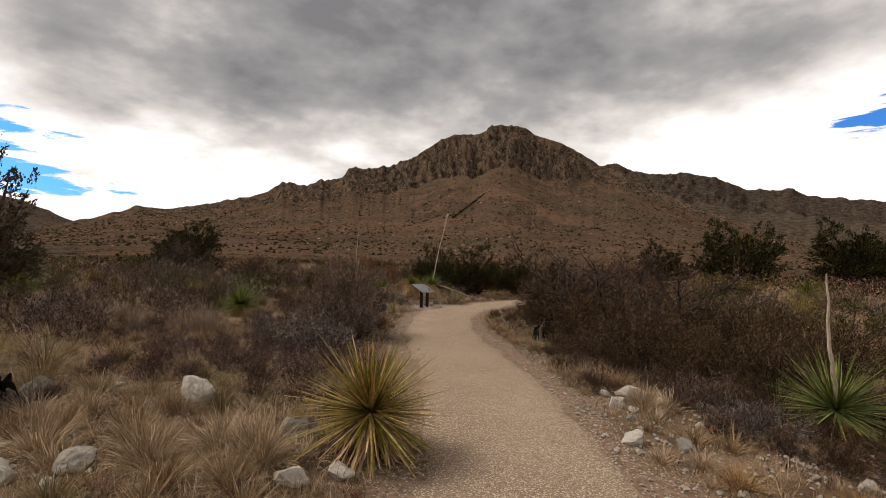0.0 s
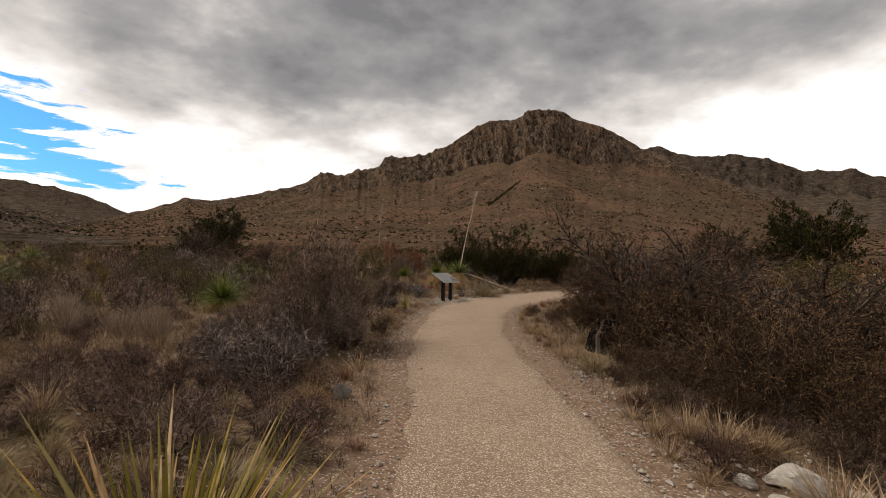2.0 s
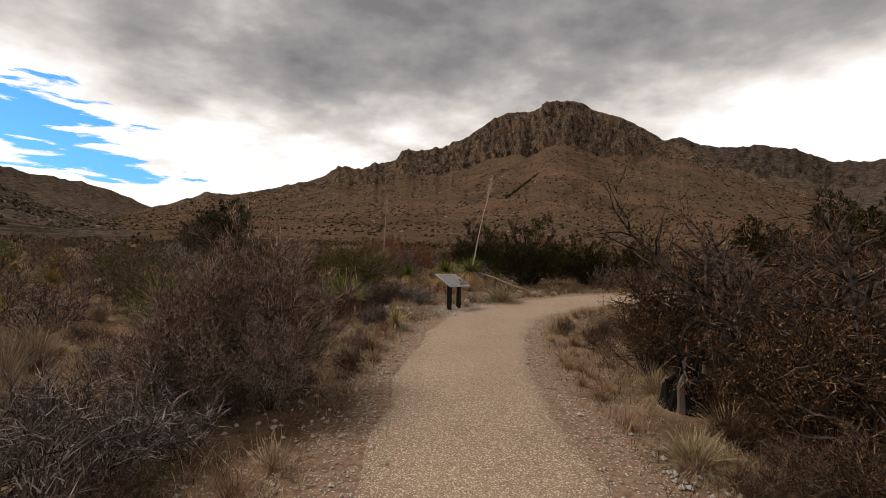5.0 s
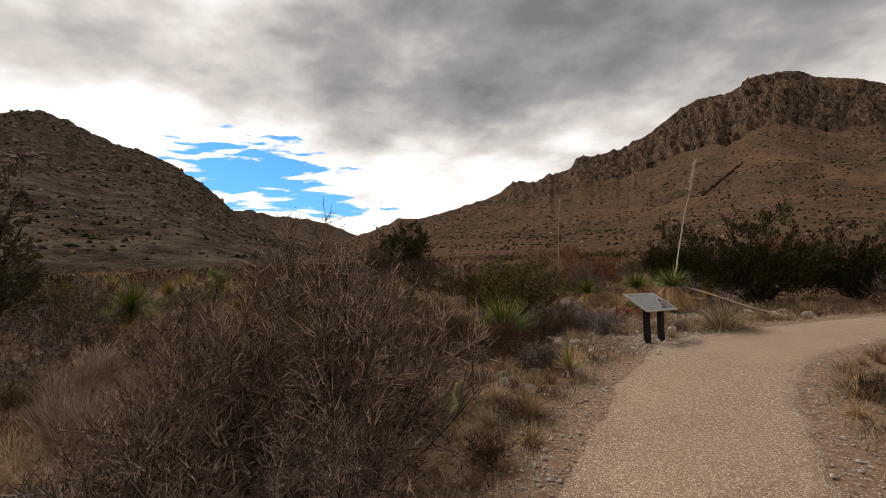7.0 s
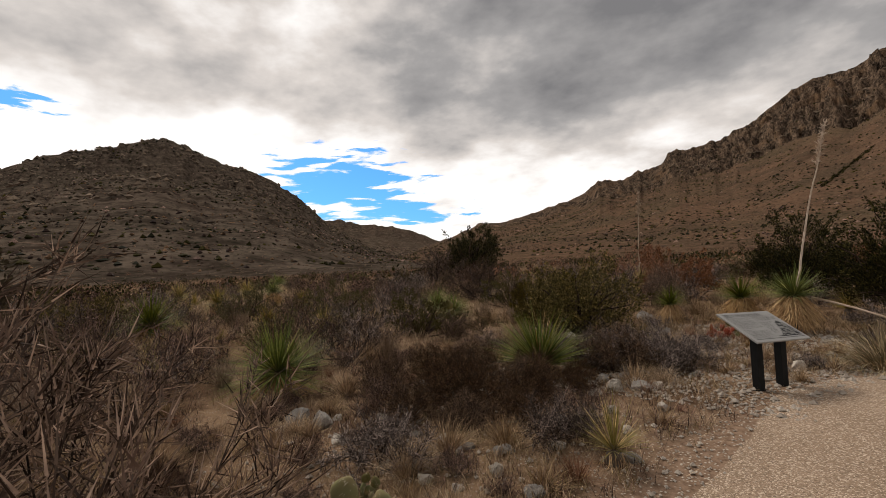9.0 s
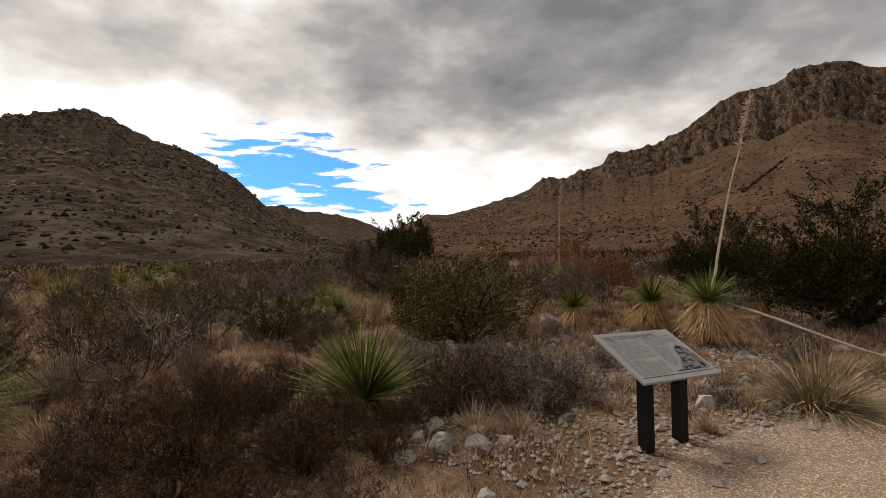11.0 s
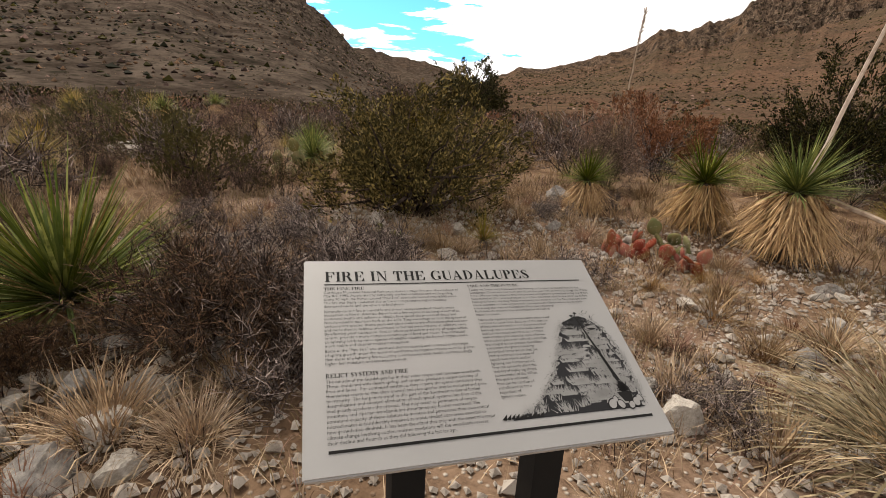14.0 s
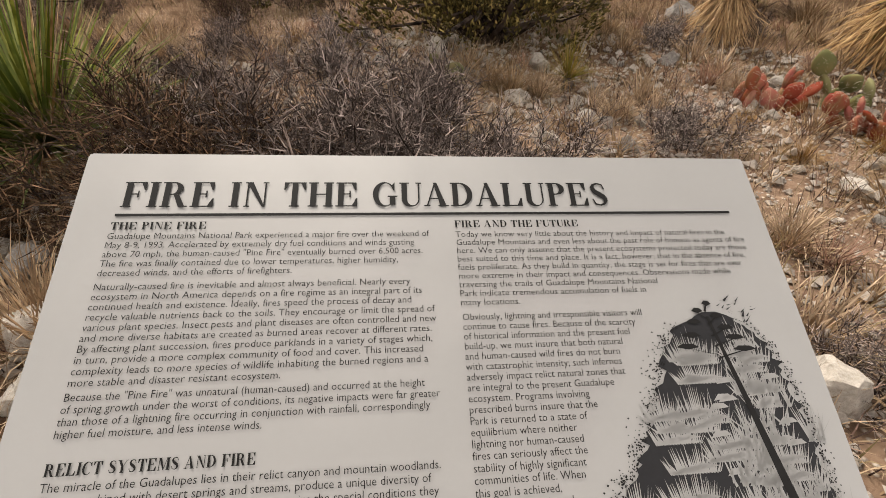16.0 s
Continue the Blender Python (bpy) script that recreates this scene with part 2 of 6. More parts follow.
    # relief
    near = nm(nt, "ADD", n2.outputs["Fac"], nm(nt, "MULTIPLY", rng(nt, peb.outputs["Distance"], 0.35, 0.0), 0.8))
    bn = nt.nodes.new("ShaderNodeBump")
    bn.inputs["Strength"].default_value, bn.inputs["Distance"].default_value = 0.8, 0.02
    nt.links.new(near, bn.inputs["Height"])
    bf = nt.nodes.new("ShaderNodeBump")
    bf.inputs["Distance"].default_value = 26.0
    nt.links.new(nm(nt, "MULTIPLY", at["far"], rng(nt, ragged, 0, 1, 0.35, 0.9)), bf.inputs["Strength"])
    nt.links.new(nm(nt, "ADD", cmix(nt, at["hill"], r1.outputs["Fac"], r3.outputs["Fac"]), nm(nt, "MULTIPLY", dots, 0.3)), bf.inputs["Height"])
    nt.links.new(bn.outputs[0], bf.inputs["Normal"])
    nt.links.new(bf.outputs[0], b.inputs["Normal"])
    return m


def make_trail_material():
    m, nt, b = nmat("crushed_limestone_trail", 0.97, 0.05)
    tc = nt.nodes.new("ShaderNodeTexCoord")
    P = tc.outputs["Object"]
    big = tex(nt, "ShaderNodeTexNoise", 0.7, P, Detail=5.0, Roughness=0.6)
    mid = tex(nt, "ShaderNodeTexNoise", 9.0, P, Detail=6.0, Roughness=0.7)
    st = tex(nt, "ShaderNodeTexVoronoi", 98.0, P, Randomness=1.0)
    st2 = tex(nt, "ShaderNodeTexVoronoi", 190.0, P, Randomness=1.0)
    c = cmix(nt, rng(nt, big.outputs["Fac"], 0.35, 0.65), (0.255, 0.177, 0.120), (0.335, 0.238, 0.166))
    c = cmix(nt, rng(nt, mid.outputs["Fac"], 0.5, 0.75, 0, 0.5), c, (0.235, 0.158, 0.105))
    ea = nt.nodes.new("ShaderNodeAttribute")
    ea.attribute_name = "edge"
    worn = rng(nt, nm(nt, "ADD", ea.outputs["Fac"], nm(nt, "MULTIPLY", nm(nt, "SUBTRACT", mid.outputs["Fac"], 0.5), 1.1)), 0.3, 0.9)
    c = cmix(nt, worn, c, (0.22, 0.152, 0.102))
    hs = nt.nodes.new("ShaderNodeSeparateColor")
    nt.links.new(st.outputs["Color"], hs.inputs[0])
    c = cmix(nt, rng(nt, hs.outputs[0], 0.62, 0.9, 0, 0.9), c, (0.60, 0.48, 0.37))
    c = cmix(nt, rng(nt, hs.outputs[1], 0.62, 0.92, 0, 0.8), c, (0.15, 0.105, 0.072))
    nt.links.new(c, b.inputs["Base Color"])
    h = nm(nt, "ADD", rng(nt, st.outputs["Distance"], 0.6, 0.0), nm(nt, "MULTIPLY", rng(nt, st2.outputs["Distance"], 0.6, 0.0), 0.5))
    bump(nt, b, nm(nt, "ADD", h, mid.outputs["Fac"]), 0.6, 0.004)
    return m


def plain(name, col, rough, spec=0.4, metal=0.0, grain=40.0, vary=0.15, relief=0.1):
    m, nt, b = nmat(name, rough, spec)
    b.inputs["Metallic"].default_value = metal
    tc = nt.nodes.new("ShaderNodeTexCoord")
    n = tex(nt, "ShaderNodeTexNoise", grain, tc.outputs["Object"], Detail=6.0, Roughness=0.65)
    n2 = tex(nt, "ShaderNodeTexNoise", grain / 9, tc.outputs["Object"], Detail=4.0)
    dark = tuple(k * (1 - vary) for k in col)
    c = cmix(nt, nm(nt, "MULTIPLY", nm(nt, "ADD", n.outputs["Fac"], n2.outputs["Fac"]), 0.5), dark, col)
    nt.links.new(c, b.inputs["Base Color"])
    nt.links.new(rng(nt, n2.outputs["Fac"], 0.3, 0.7, rough * 0.85, min(1, rough * 1.15)), b.inputs["Roughness"])
    bump(nt, b, n.outputs["Fac"], relief, 0.002)
    return m


M_CHUNK = stone("weathered_cliff_rock", (0.072, 0.053, 0.039), (0.195, 0.143, 0.10), (0.035, 0.028, 0.021), 0.05)
M_GROUND, M_TRAIL = make_ground_material(), make_trail_material()
M_BRANCH = plant("weathered_branch_bark", (0.012, 0.009, 0.007), (0.085, 0.063, 0.049), (0.10, 0.078, 0.062))
M_TWIG_BROWN = plant("brown_twigs", (0.014, 0.009, 0.0075), (0.42, 0.29, 0.225), (0.045, 0.029, 0.023))
M_TWIG_GREY = plant("grey_twigs", (0.025, 0.020, 0.017), (0.50, 0.43, 0.37), (0.08, 0.065, 0.056))
M_TWIG_TAN = plant("tan_upright_twigs", (0.022, 0.015, 0.011), (0.56, 0.43, 0.32), (0.15, 0.105, 0.078))
M_TWIG_DARK = plant("dark_bare_twigs", (0.012, 0.008, 0.006), (0.32, 0.205, 0.115), (0.034, 0.022, 0.014))
M_LEAF_DRY = plant("dry_brown_leaves", (0.14, 0.085, 0.045), (0.24, 0.155, 0.085), (0.10, 0.062, 0.04))
M_LEAF_BRONZE = plant("bronze_brush_leaves", (0.030, 0.021, 0.010), (0.30, 0.205, 0.090), (0.035, 0.025, 0.012))
M_LEAF_RUST = plant("rust_leaves", (0.15, 0.070, 0.034), (0.30, 0.155, 0.075), (0.09, 0.050, 0.030))
M_LEAF_OLIVE = plant("olive_leaves", (0.075, 0.07, 0.026), (0.15, 0.13, 0.05), (0.05, 0.047, 0.022))
M_LEAF_OAK = plant("dark_oak_leaves", (0.05, 0.04, 0.02), (0.10, 0.072, 0.036), (0.035, 0.03, 0.016))
M_JUNIPER = plant("juniper_foliage", (0.026, 0.024, 0.006), (0.29, 0.225, 0.055), (0.045, 0.040, 0.012))
M_JUNIPER_DARK = plant("dark_evergreen_foliage", (0.010, 0.011, 0.004), (0.095, 0.085, 0.022), (0.014, 0.015, 0.006))
M_SOTOL = plant("sotol_leaf_green", (0.15, 0.145, 0.025), (0.56, 0.40, 0.14), (0.17, 0.145, 0.035), 0.5)
M_SOTOL_DEEP = plant("sotol_leaf_deep_green", (0.060, 0.090, 0.014), (0.34, 0.36, 0.08), (0.085, 0.115, 0.022), 0.5)
M_SOTOL_DRY = plant("sotol_leaf_dead", (0.36, 0.235, 0.10), (0.62, 0.46, 0.24), (0.20, 0.125, 0.06))
M_STALK = plant("flower_stalk", (0.40, 0.34, 0.26), (0.5, 0.43, 0.33), (0.28, 0.22, 0.16))
M_GRASS_TAN = plant("tan_grass", (0.20, 0.142, 0.080), (0.54, 0.42, 0.255), (0.16, 0.112, 0.065), skew=1.3)
M_GRASS_GOLD = plant("golden_grass", (0.26, 0.165, 0.066), (0.50, 0.345, 0.155), (0.18, 0.11, 0.05), skew=1.3)
M_GRASS_PALE = plant("pale_grey_grass", (0.16, 0.12, 0.08), (0.48, 0.39, 0.28), (0.13, 0.10, 0.07), skew=1.3)
M_GRASS_OLIVE = plant("olive_grass", (0.11, 0.09, 0.042), (0.42, 0.34, 0.185), (0.10, 0.085, 0.042), skew=1.3)
M_GRASS_RED = plant("reddish_grass", (0.20, 0.112, 0.070), (0.36, 0.225, 0.145), (0.14, 0.08, 0.052), skew=1.3)
M_PAD = plant("cactus_pad_green", (0.115, 0.125, 0.05), (0.17, 0.17, 0.07), (0.19, 0.155, 0.065), 0.6, 9.0)
M_PAD_RED = plant("cactus_pad_red", (0.20, 0.048, 0.032), (0.25, 0.09, 0.05), (0.19, 0.12, 0.055), 0.6, 9.0)
M_SPINE = plain("cactus_spine", (0.45, 0.38, 0.28), 0.6)
M_CHAR = plain("charred_wood", (0.014, 0.012, 0.010), 0.95, 0.04, 0, 25, 0.5, 0.6)
M_STUMP = plain("bleached_stump_wood", (0.15, 0.115, 0.09), 0.9, 0.2, 0, 18, 0.55, 0.8)
M_ROCK = stone("pale_limestone", (0.36, 0.315, 0.262), (0.54, 0.485, 0.415), (0.13, 0.10, 0.078))
M_ROCK_GREY = stone("grey_limestone", (0.21, 0.19, 0.17), (0.36, 0.325, 0.285), (0.10, 0.085, 0.07))
M_GRAVEL = stone("loose_gravel", (0.33, 0.275, 0.22), (0.60, 0.53, 0.45), (0.18, 0.14, 0.11), 3.0)
M_POST = plain("black_powder_coated_steel", (0.008, 0.008, 0.008), 0.65, 0.15, 0, 60, 0.2, 0.05)
M_PANEL = plain("brushed_metal_sign_panel", (0.355, 0.341, 0.322), 0.5, 0.4, 0.3, 90, 0.07, 0.03)
M_INK = plain("dark_sign_ink", (0.012, 0.011, 0.010), 0.6, 0.15, 0, 60, 0.2, 0.0)
M_INK_GREY = plain("grey_sign_ink", (0.022, 0.021, 0.022), 0.6, 0.2, 0, 160, 0.5, 0.0)
M_INK_PALE = plain("pale_sign_ink", (0.355, 0.341, 0.322), 0.5, 0.3, 0.3, 160, 0.3, 0.0)


# ---- mesh helpers ----
class Build:
    """Collects the faces of one mesh."""

    def __init__(self):
        self.v, self.f = [], []

    def tube(self, pts, radii, sides=3):
        n0, k = len(self.v), len(pts)
        for i in range(k):
            a = pts[min(i + 1, k - 1)] - pts[max(i - 1, 0)]
            a.normalize()
            u = a.orthogonal().normalized()
            w = a.cross(u)
            for s in range(sides):
                q = 2 * math.pi * s / sides
                self.v.append(pts[i] + (u * math.cos(q) + w * math.sin(q)) * radii[i])
        for i in range(k - 1):
            for s in range(sides):
                t = (s + 1) % sides
                b = n0 + i * sides
                self.f.append((b + s, b + t, b + sides + t, b + sides + s))
        self.f.append(tuple(n0 + (k - 1) * sides + s for s in range(sides)))

    def blade(self, pts, width, side, fold=0.25, tip=0.12):
        """A folded leaf that tapers to a point."""
        n0, k = len(self.v), len(pts)
        for i, p in enumerate(pts):
            w = width * (1 - (1 - tip) * (i / (k - 1)) ** 1.5) * 0.5
            d = (pts[min(i + 1, k - 1)] - pts[max(i - 1, 0)]).normalized()
            up = side.cross(d)
            self.v += [p - side * w + up * w * fold, p.copy(), p + side * w + up * w * fold]
        for i in range(k - 1):
            b = n0 + 3 * i
            self.f += [(b, b + 1, b + 4, b + 3), (b + 1, b + 2, b + 5, b + 4)]

    def strip(self, pts, width, side):
        """A grass blade."""
        n0, k = len(self.v), len(pts)
        for i, p in enumerate(pts[:-1]):
            w = width * (1 - 0.6 * i / (k - 1)) * 0.5
            self.v += [p - side * w, p + side * w]
        self.v.append(pts[-1])
        for i in range(k - 2):
            b = n0 + 2 * i
            self.f.append((b, b + 1, b + 3, b + 2))
        b = n0 + 2 * (k - 2)
        self.f.append((b, b + 1, b + 2))

    def leaf(self, p, d, n, length, width):
        """A small cupped leaf of two triangles folded along its rib."""
        s = d.cross(n).normalized()
        n0 = len(self.v)
        mid = p + d * length * 0.5
        self.v += [p, mid + s * width * 0.5 + n * width * 0.15, p + d * length, mid - s * width * 0.5 + n * width * 0.15]
        self.f += [(n0, n0 + 1, n0 + 2), (n0, n0 + 2, n0 + 3)]

    def spike(self, p, q, rad):
        """A fine twig: a three-sided needle."""
        d = q - p
        u = d.orthogonal().normalized() * rad
        w = d.normalized().cross(u)
        n0 = len(self.v)
        self.v += [p + u, p - u * 0.5 + w * 0.87, p - u * 0.5 - w * 0.87, q]
        self.f += [(n0, n0 + 1, n0 + 3), (n0 + 1, n0 + 2, n0 + 3), (n0 + 2, n0, n0 + 3)]

    def box(self, lo, hi):
        n0 = len(self.v)
        for z in (lo[2], hi[2]):
            self.v += [Vector((lo[0], lo[1], z)), Vector((hi[0], lo[1], z)), Vector((hi[0], hi[1], z)), Vector((lo[0], hi[1], z))]
        for q in ((0, 3, 2, 1), (4, 5, 6, 7), (0, 1, 5, 4), (1, 2, 6, 5), (2, 3, 7, 6), (3, 0, 4, 7)):
            self.f.append(tuple(n0 + i for i in q))

    def mesh(self, name, material, smooth=False):
        me = bpy.data.meshes.new(name)
        me.from_pydata([tuple(p) for p in self.v], [], self.f)
        me.materials.append(material)
        if smooth:
            me.polygons.foreach_set("use_smooth", [True] * len(me.polygons))
        me.update()
        return me


def part(name, build, material, parent, label="", smooth=False, kind=""):
    ob = new(name, build.mesh(name, material, smooth))
    ob.parent = parent
    tagged(ob, kind=kind)
    if label:
        tagged(ob, label)
    return ob


def rv(r, spread=1.0):
    return Vector((r.gauss(0, spread), r.gauss(0, spread), r.gauss(0, spread)))


# ---- noise on arrays ----
def lattice(ix, iy, seed):
    h = (ix.astype(np.int64) * 374761393 + iy.astype(np.int64) * 668265263 + seed * 1442695041) & 0x7FFFFFFF
    h = ((h ^ (h >> 13)) * 1274126177) & 0x7FFFFFFF
    h = ((h ^ (h >> 15)) * 461845907) & 0x7FFFFFFF
    return ((h >> 7) & 0xFFFF) / 65535.0


def vnoise(x, y, seed=0):
    ix, iy = np.floor(x), np.floor(y)
    fx, fy = x - ix, y - iy
    fx, fy = fx * fx * (3 - 2 * fx), fy * fy * (3 - 2 * fy)
    a, b = lattice(ix, iy, seed), lattice(ix + 1, iy, seed)
    c, d = lattice(ix, iy + 1, seed), lattice(ix + 1, iy + 1, seed)
    return (a + (b - a) * fx) * (1 - fy) + (c + (d - c) * fx) * fy - 0.5


def fbm(x, y, octaves=5, seed=0, gain=0.5):
    out, amp = 0.0, 1.0
    for k in range(octaves):
        out = out + amp * vnoise(x * 2.03 ** k + 17.3 * k, y * 2.03 ** k - 9.1 * k, seed + k)
        amp *= gain
    return out


# ---- the trail's line ----
TRAIL = np.array([(2.3, -16), (1.95, -8), (1.75, -3), (1.65, 1.5), (1.62, 4.0), (1.45, 6.5), (1.05, 9.0), (0.78, 11.6), (0.85, 14.0),
                  (1.45, 16.4), (2.9, 18.7), (5.0, 20.6), (8.0, 22.2), (13, 24.3), (22, 28)])
HALF = 1.05


def smooth_line(pts, n=260, passes=14):
    d = np.concatenate([[0], np.cumsum(np.linalg.norm(np.diff(pts, axis=0), axis=1))])
    s = np.linspace(0, d[-1], n)
    q = np.stack([np.interp(s, d, pts[:, k]) for k in (0, 1)], 1)
    for _ in range(passes):
        q[1:-1] = (q[:-2] + 2 * q[1:-1] + q[2:]) / 4
    return q


LINE = smooth_line(TRAIL)


def trail_distance(x, y):
    x, y = np.atleast_1d(np.asarray(x, float)), np.atleast_1d(np.asarray(y, float))
    best = np.full(x.shape, 1e9)
    for px, py in LINE:
        best = np.minimum(best, (x - px) ** 2 + (y - py) ** 2)
    return np.sqrt(best)


def near_height(x, y):
    """The ground round the trail: level under it, gently uneven beside it."""
    d = trail_distance(x, y)
    off = np.clip((d - HALF - 0.1) / 1.2, 0, 1)
    off = off * off * (3 - 2 * off)
    h = 0.05 * fbm(x / 0.9, y / 0.9, 4, 3) + 0.22 * fbm(x / 7.0, y / 7.0, 3, 11) - 0.06
    wash = np.exp(-((x - 6.3) / 1.7) ** 2) * np.clip((11 - y) / 4, 0, 1)
    return off * h - 0.28 * wash * off


def ground_z(x, y):
    """The height of the ground anywhere."""
    X, Y = np.array([x]), np.array([y])
    R = np.hypot(X - CENTRE[0], Y - CENTRE[1])
    fade = np.clip((R - 32) / 40, 0, 1)
    z = near_height(X, Y) * (1 - fade) + (0.5 * fbm(X / 30, Y / 30, 4, 21) + 1.6 * fbm(X / 110, Y / 110, 3, 25)) * fade
    if R[0] > 150:
        z = z + far_height(np.degrees(np.arctan2(CENTRE[0] - X, Y - CENTRE[1])), R, X, Y)[0]
    return float(z[0])


# ---- the ground: one sheet from the trail to the mountains ----
RIDGE_MAIN = [(-180, 0.3), (-110, 0.5), (-70, 0.8), (-50, 1.2), (-41, 2.0), (-36, 3.8), (-30, 6.2), (-24, 9.0), (-20, 11.2), (-18.4, 11.7), (-14.4, 14.2), (-11, 15.2),
              (-10, 16), (-7.9, 16.6), (-6.2, 16.5), (-3.7, 15.4), (-0.9, 15.4),
              (0.8, 14.6), (3.6, 12.7), (6.4, 11.5), (9.8, 10.7), (11.2, 11.0), (13.1, 9.4), (17.1, 8.3), (19.6, 8.5), (21.4, 7.2), (26.1, 5.6),
              (31, 4.5), (34, 4.6), (35.2, 3.9), (39, 2.5), (44, 1.2), (60, 0.3), (180, 0.5)]
RIDGE_RIGHT = [(-180, 1.0), (-110, 2), (-70, 4), (-50, 6.0), (-43.8, 6.5), (-38.3, 7.4), (-37, 8.1), (-33.4, 8.3), (-30.6, 9.6), (-27.9, 10.4),
               (-23.9, 10.4), (-20, 11.8), (-17.5, 11.2), (-12, 9), (0, 3), (10, 0), (180, 0)]
RIDGE_LEFT = [(-180, 0), (38, 0), (44, 1.0), (48, 2.6), (52.7, 5.6), (55.2, 8.2), (57.7, 10), (60.1, 11.4), (63.7, 12.3), (67, 13.8), (69.2, 14.6),
              (74.2, 13.3), (78.6, 12.1), (82.6, 10.3), (95, 7), (120, 3), (150, 1), (180, 0)]
RIDGE_BACK = [(-180, 0), (20, 0), (30, 1.2), (38.7, 2.4), (41.8, 3.8), (45.2, 4.8), (49.3, 5.2), (51, 5.8), (53, 5.6), (62, 4), (90, 2), (180, 0)]
CENTRE = (0.8, -3.0)


def crags(yaw, r, c, seed, steps, blocky):
    """The share of a cliff's height climbed at c of its depth: uneven ledges of separate blocks."""
    level = np.floor(c * steps + 0.9 * fbm(yaw / 1.5, r / 400, 3, seed))
    block = lattice(np.floor(yaw / 0.55 + 0.41 * level + 0.5 * fbm(yaw / 0.8, r / 90, 3, seed + 1)), level, seed) - 0.5
    chip = lattice(np.floor(yaw / 0.21 + 0.3 * level), np.floor(c * steps * 2.0), seed + 7) - 0.5
    taper = np.clip(c / 0.06, 0, 1) * np.clip((1 - c) / 0.05, 0, 1)
    f = np.clip(c + (0.13 * blocky * block + 0.05 * blocky * chip + 0.07 * fbm(yaw / 0.9, r / 110, 4, seed + 3)) * taper, 0, 1) * steps
    part_up = f - np.floor(f)
    rise = np.clip((part_up - 0.5) / 0.4, 0, 1)
    return np.clip((np.floor(f) + 0.3 * part_up + 0.7 * rise * rise * (3 - 2 * rise)) / steps, 0, 1)


def far_height(yaw, r, x, y):
    z = np.zeros_like(r)
    rocky = np.zeros_like(r)
    hill = np.zeros_like(r)
    for k, (knots, dist, foot) in enumerate(((RIDGE_MAIN, 2600.0, 420.0), (RIDGE_LEFT, 1500.0, 190.0), (RIDGE_BACK, 3500.0, 1700.0), (RIDGE_RIGHT, 3600.0, 2000.0))):
        kn = np.array(knots)
        crest_elev = np.interp(yaw, kn[:, 0], kn[:, 1])
        jag = 0.22 + (0.30 * np.exp(-((yaw - 14) / 8) ** 2) if k == 0 else 0)
        crest_elev = crest_elev + jag * fbm(yaw / 0.8, yaw * 0, 4, 40 + k) * np.clip(crest_elev / 5, 0, 1)
        dd = dist * (1 + 0.05 * fbm(yaw / 9, yaw * 0, 3, 50 + k))
        crest = dd * np.tan(np.radians(crest_elev))
        u0 = (r - foot) / (dd - foot)
        uc = np.clip(u0, 0, 1)
        # where the cliff starts, as a share of the way up and of the height
        if k == 0:
            base = np.interp(yaw, [-24, -17, -13, -8, -1, 2, 6, 12, 20, 26], [0.95, 0.90, 0.82, 0.77, 0.78, 0.82, 0.87, 0.86, 0.90, 0.95])
            foot_share = np.interp(yaw, [-24, -18, -13, -1, 5, 14, 22, 30], [0.85, 0.76, 0.57, 0.54, 0.63, 0.66, 0.74, 0.85])
        else:
            base = np.full_like(yaw, (0, 0.62, 0.7, 0.72)[k])
            foot_share = np.full_like(yaw, (0, 0.52, 0.6, 0.62)[k])
        climb = 1.45 if k == 0 else 1.2
        uneven = np.clip(base + (0.05 if k != 1 else 0.12) * fbm(yaw / 1.6, r / 500, 4, 61 + k), 0.4, 0.97)
        foot_share = np.clip(foot_share * (uneven / base) ** climb, 0, 0.95)
        base = uneven
        below = np.clip(uc / base, 0, 1)
        c = np.clip((uc - base) / (1 - base), 0, 1)
        p = foot_share * below ** climb + (1 - foot_share) * crags(yaw, r, c, 70 + k, (6, 12, 5, 5)[k], (1.0, 0.35, 0.5, 0.8)[k])
        gully = np.abs(fbm(yaw / 3.4 + 0.7 * fbm(yaw / 5, r / 260, 3, 83), r / 900, 2, 80 + k))
        zz = crest * p * (1 - 0.05 * np.clip(1 - gully * 6, 0, 1) * np.sin(np.pi * uc) ** 0.7)
        zz = zz + crest * 0.016 * fbm(x / 70, y / 70, 5, 90 + k) * np.sin(np.pi * uc)
        if k == 1:
            led = (zz / 17.0) % 1.0
            zz = zz + 0.3 * (np.clip((led - 0.5) * 3, -0.5, 0.5) - (led - 0.5)) * 17.0
        back = np.clip((r - dd) / (dd * 0.8), 0, 1)
        zz = np.where(r > dd, crest * (1 - 0.6 * back), zz)
        band = np.clip(c / 0.08, 0, 1) if k in (0, 3) else np.clip(c / 0.3, 0, 1) * 0.45
        win = zz > z
        z = np.where(win, zz, z)
        rocky = np.where(win, band, rocky)
        hill = np.where(win, (0.0, 1.0, 0.8, 0.8)[k], hill)
    return z, rocky, hill


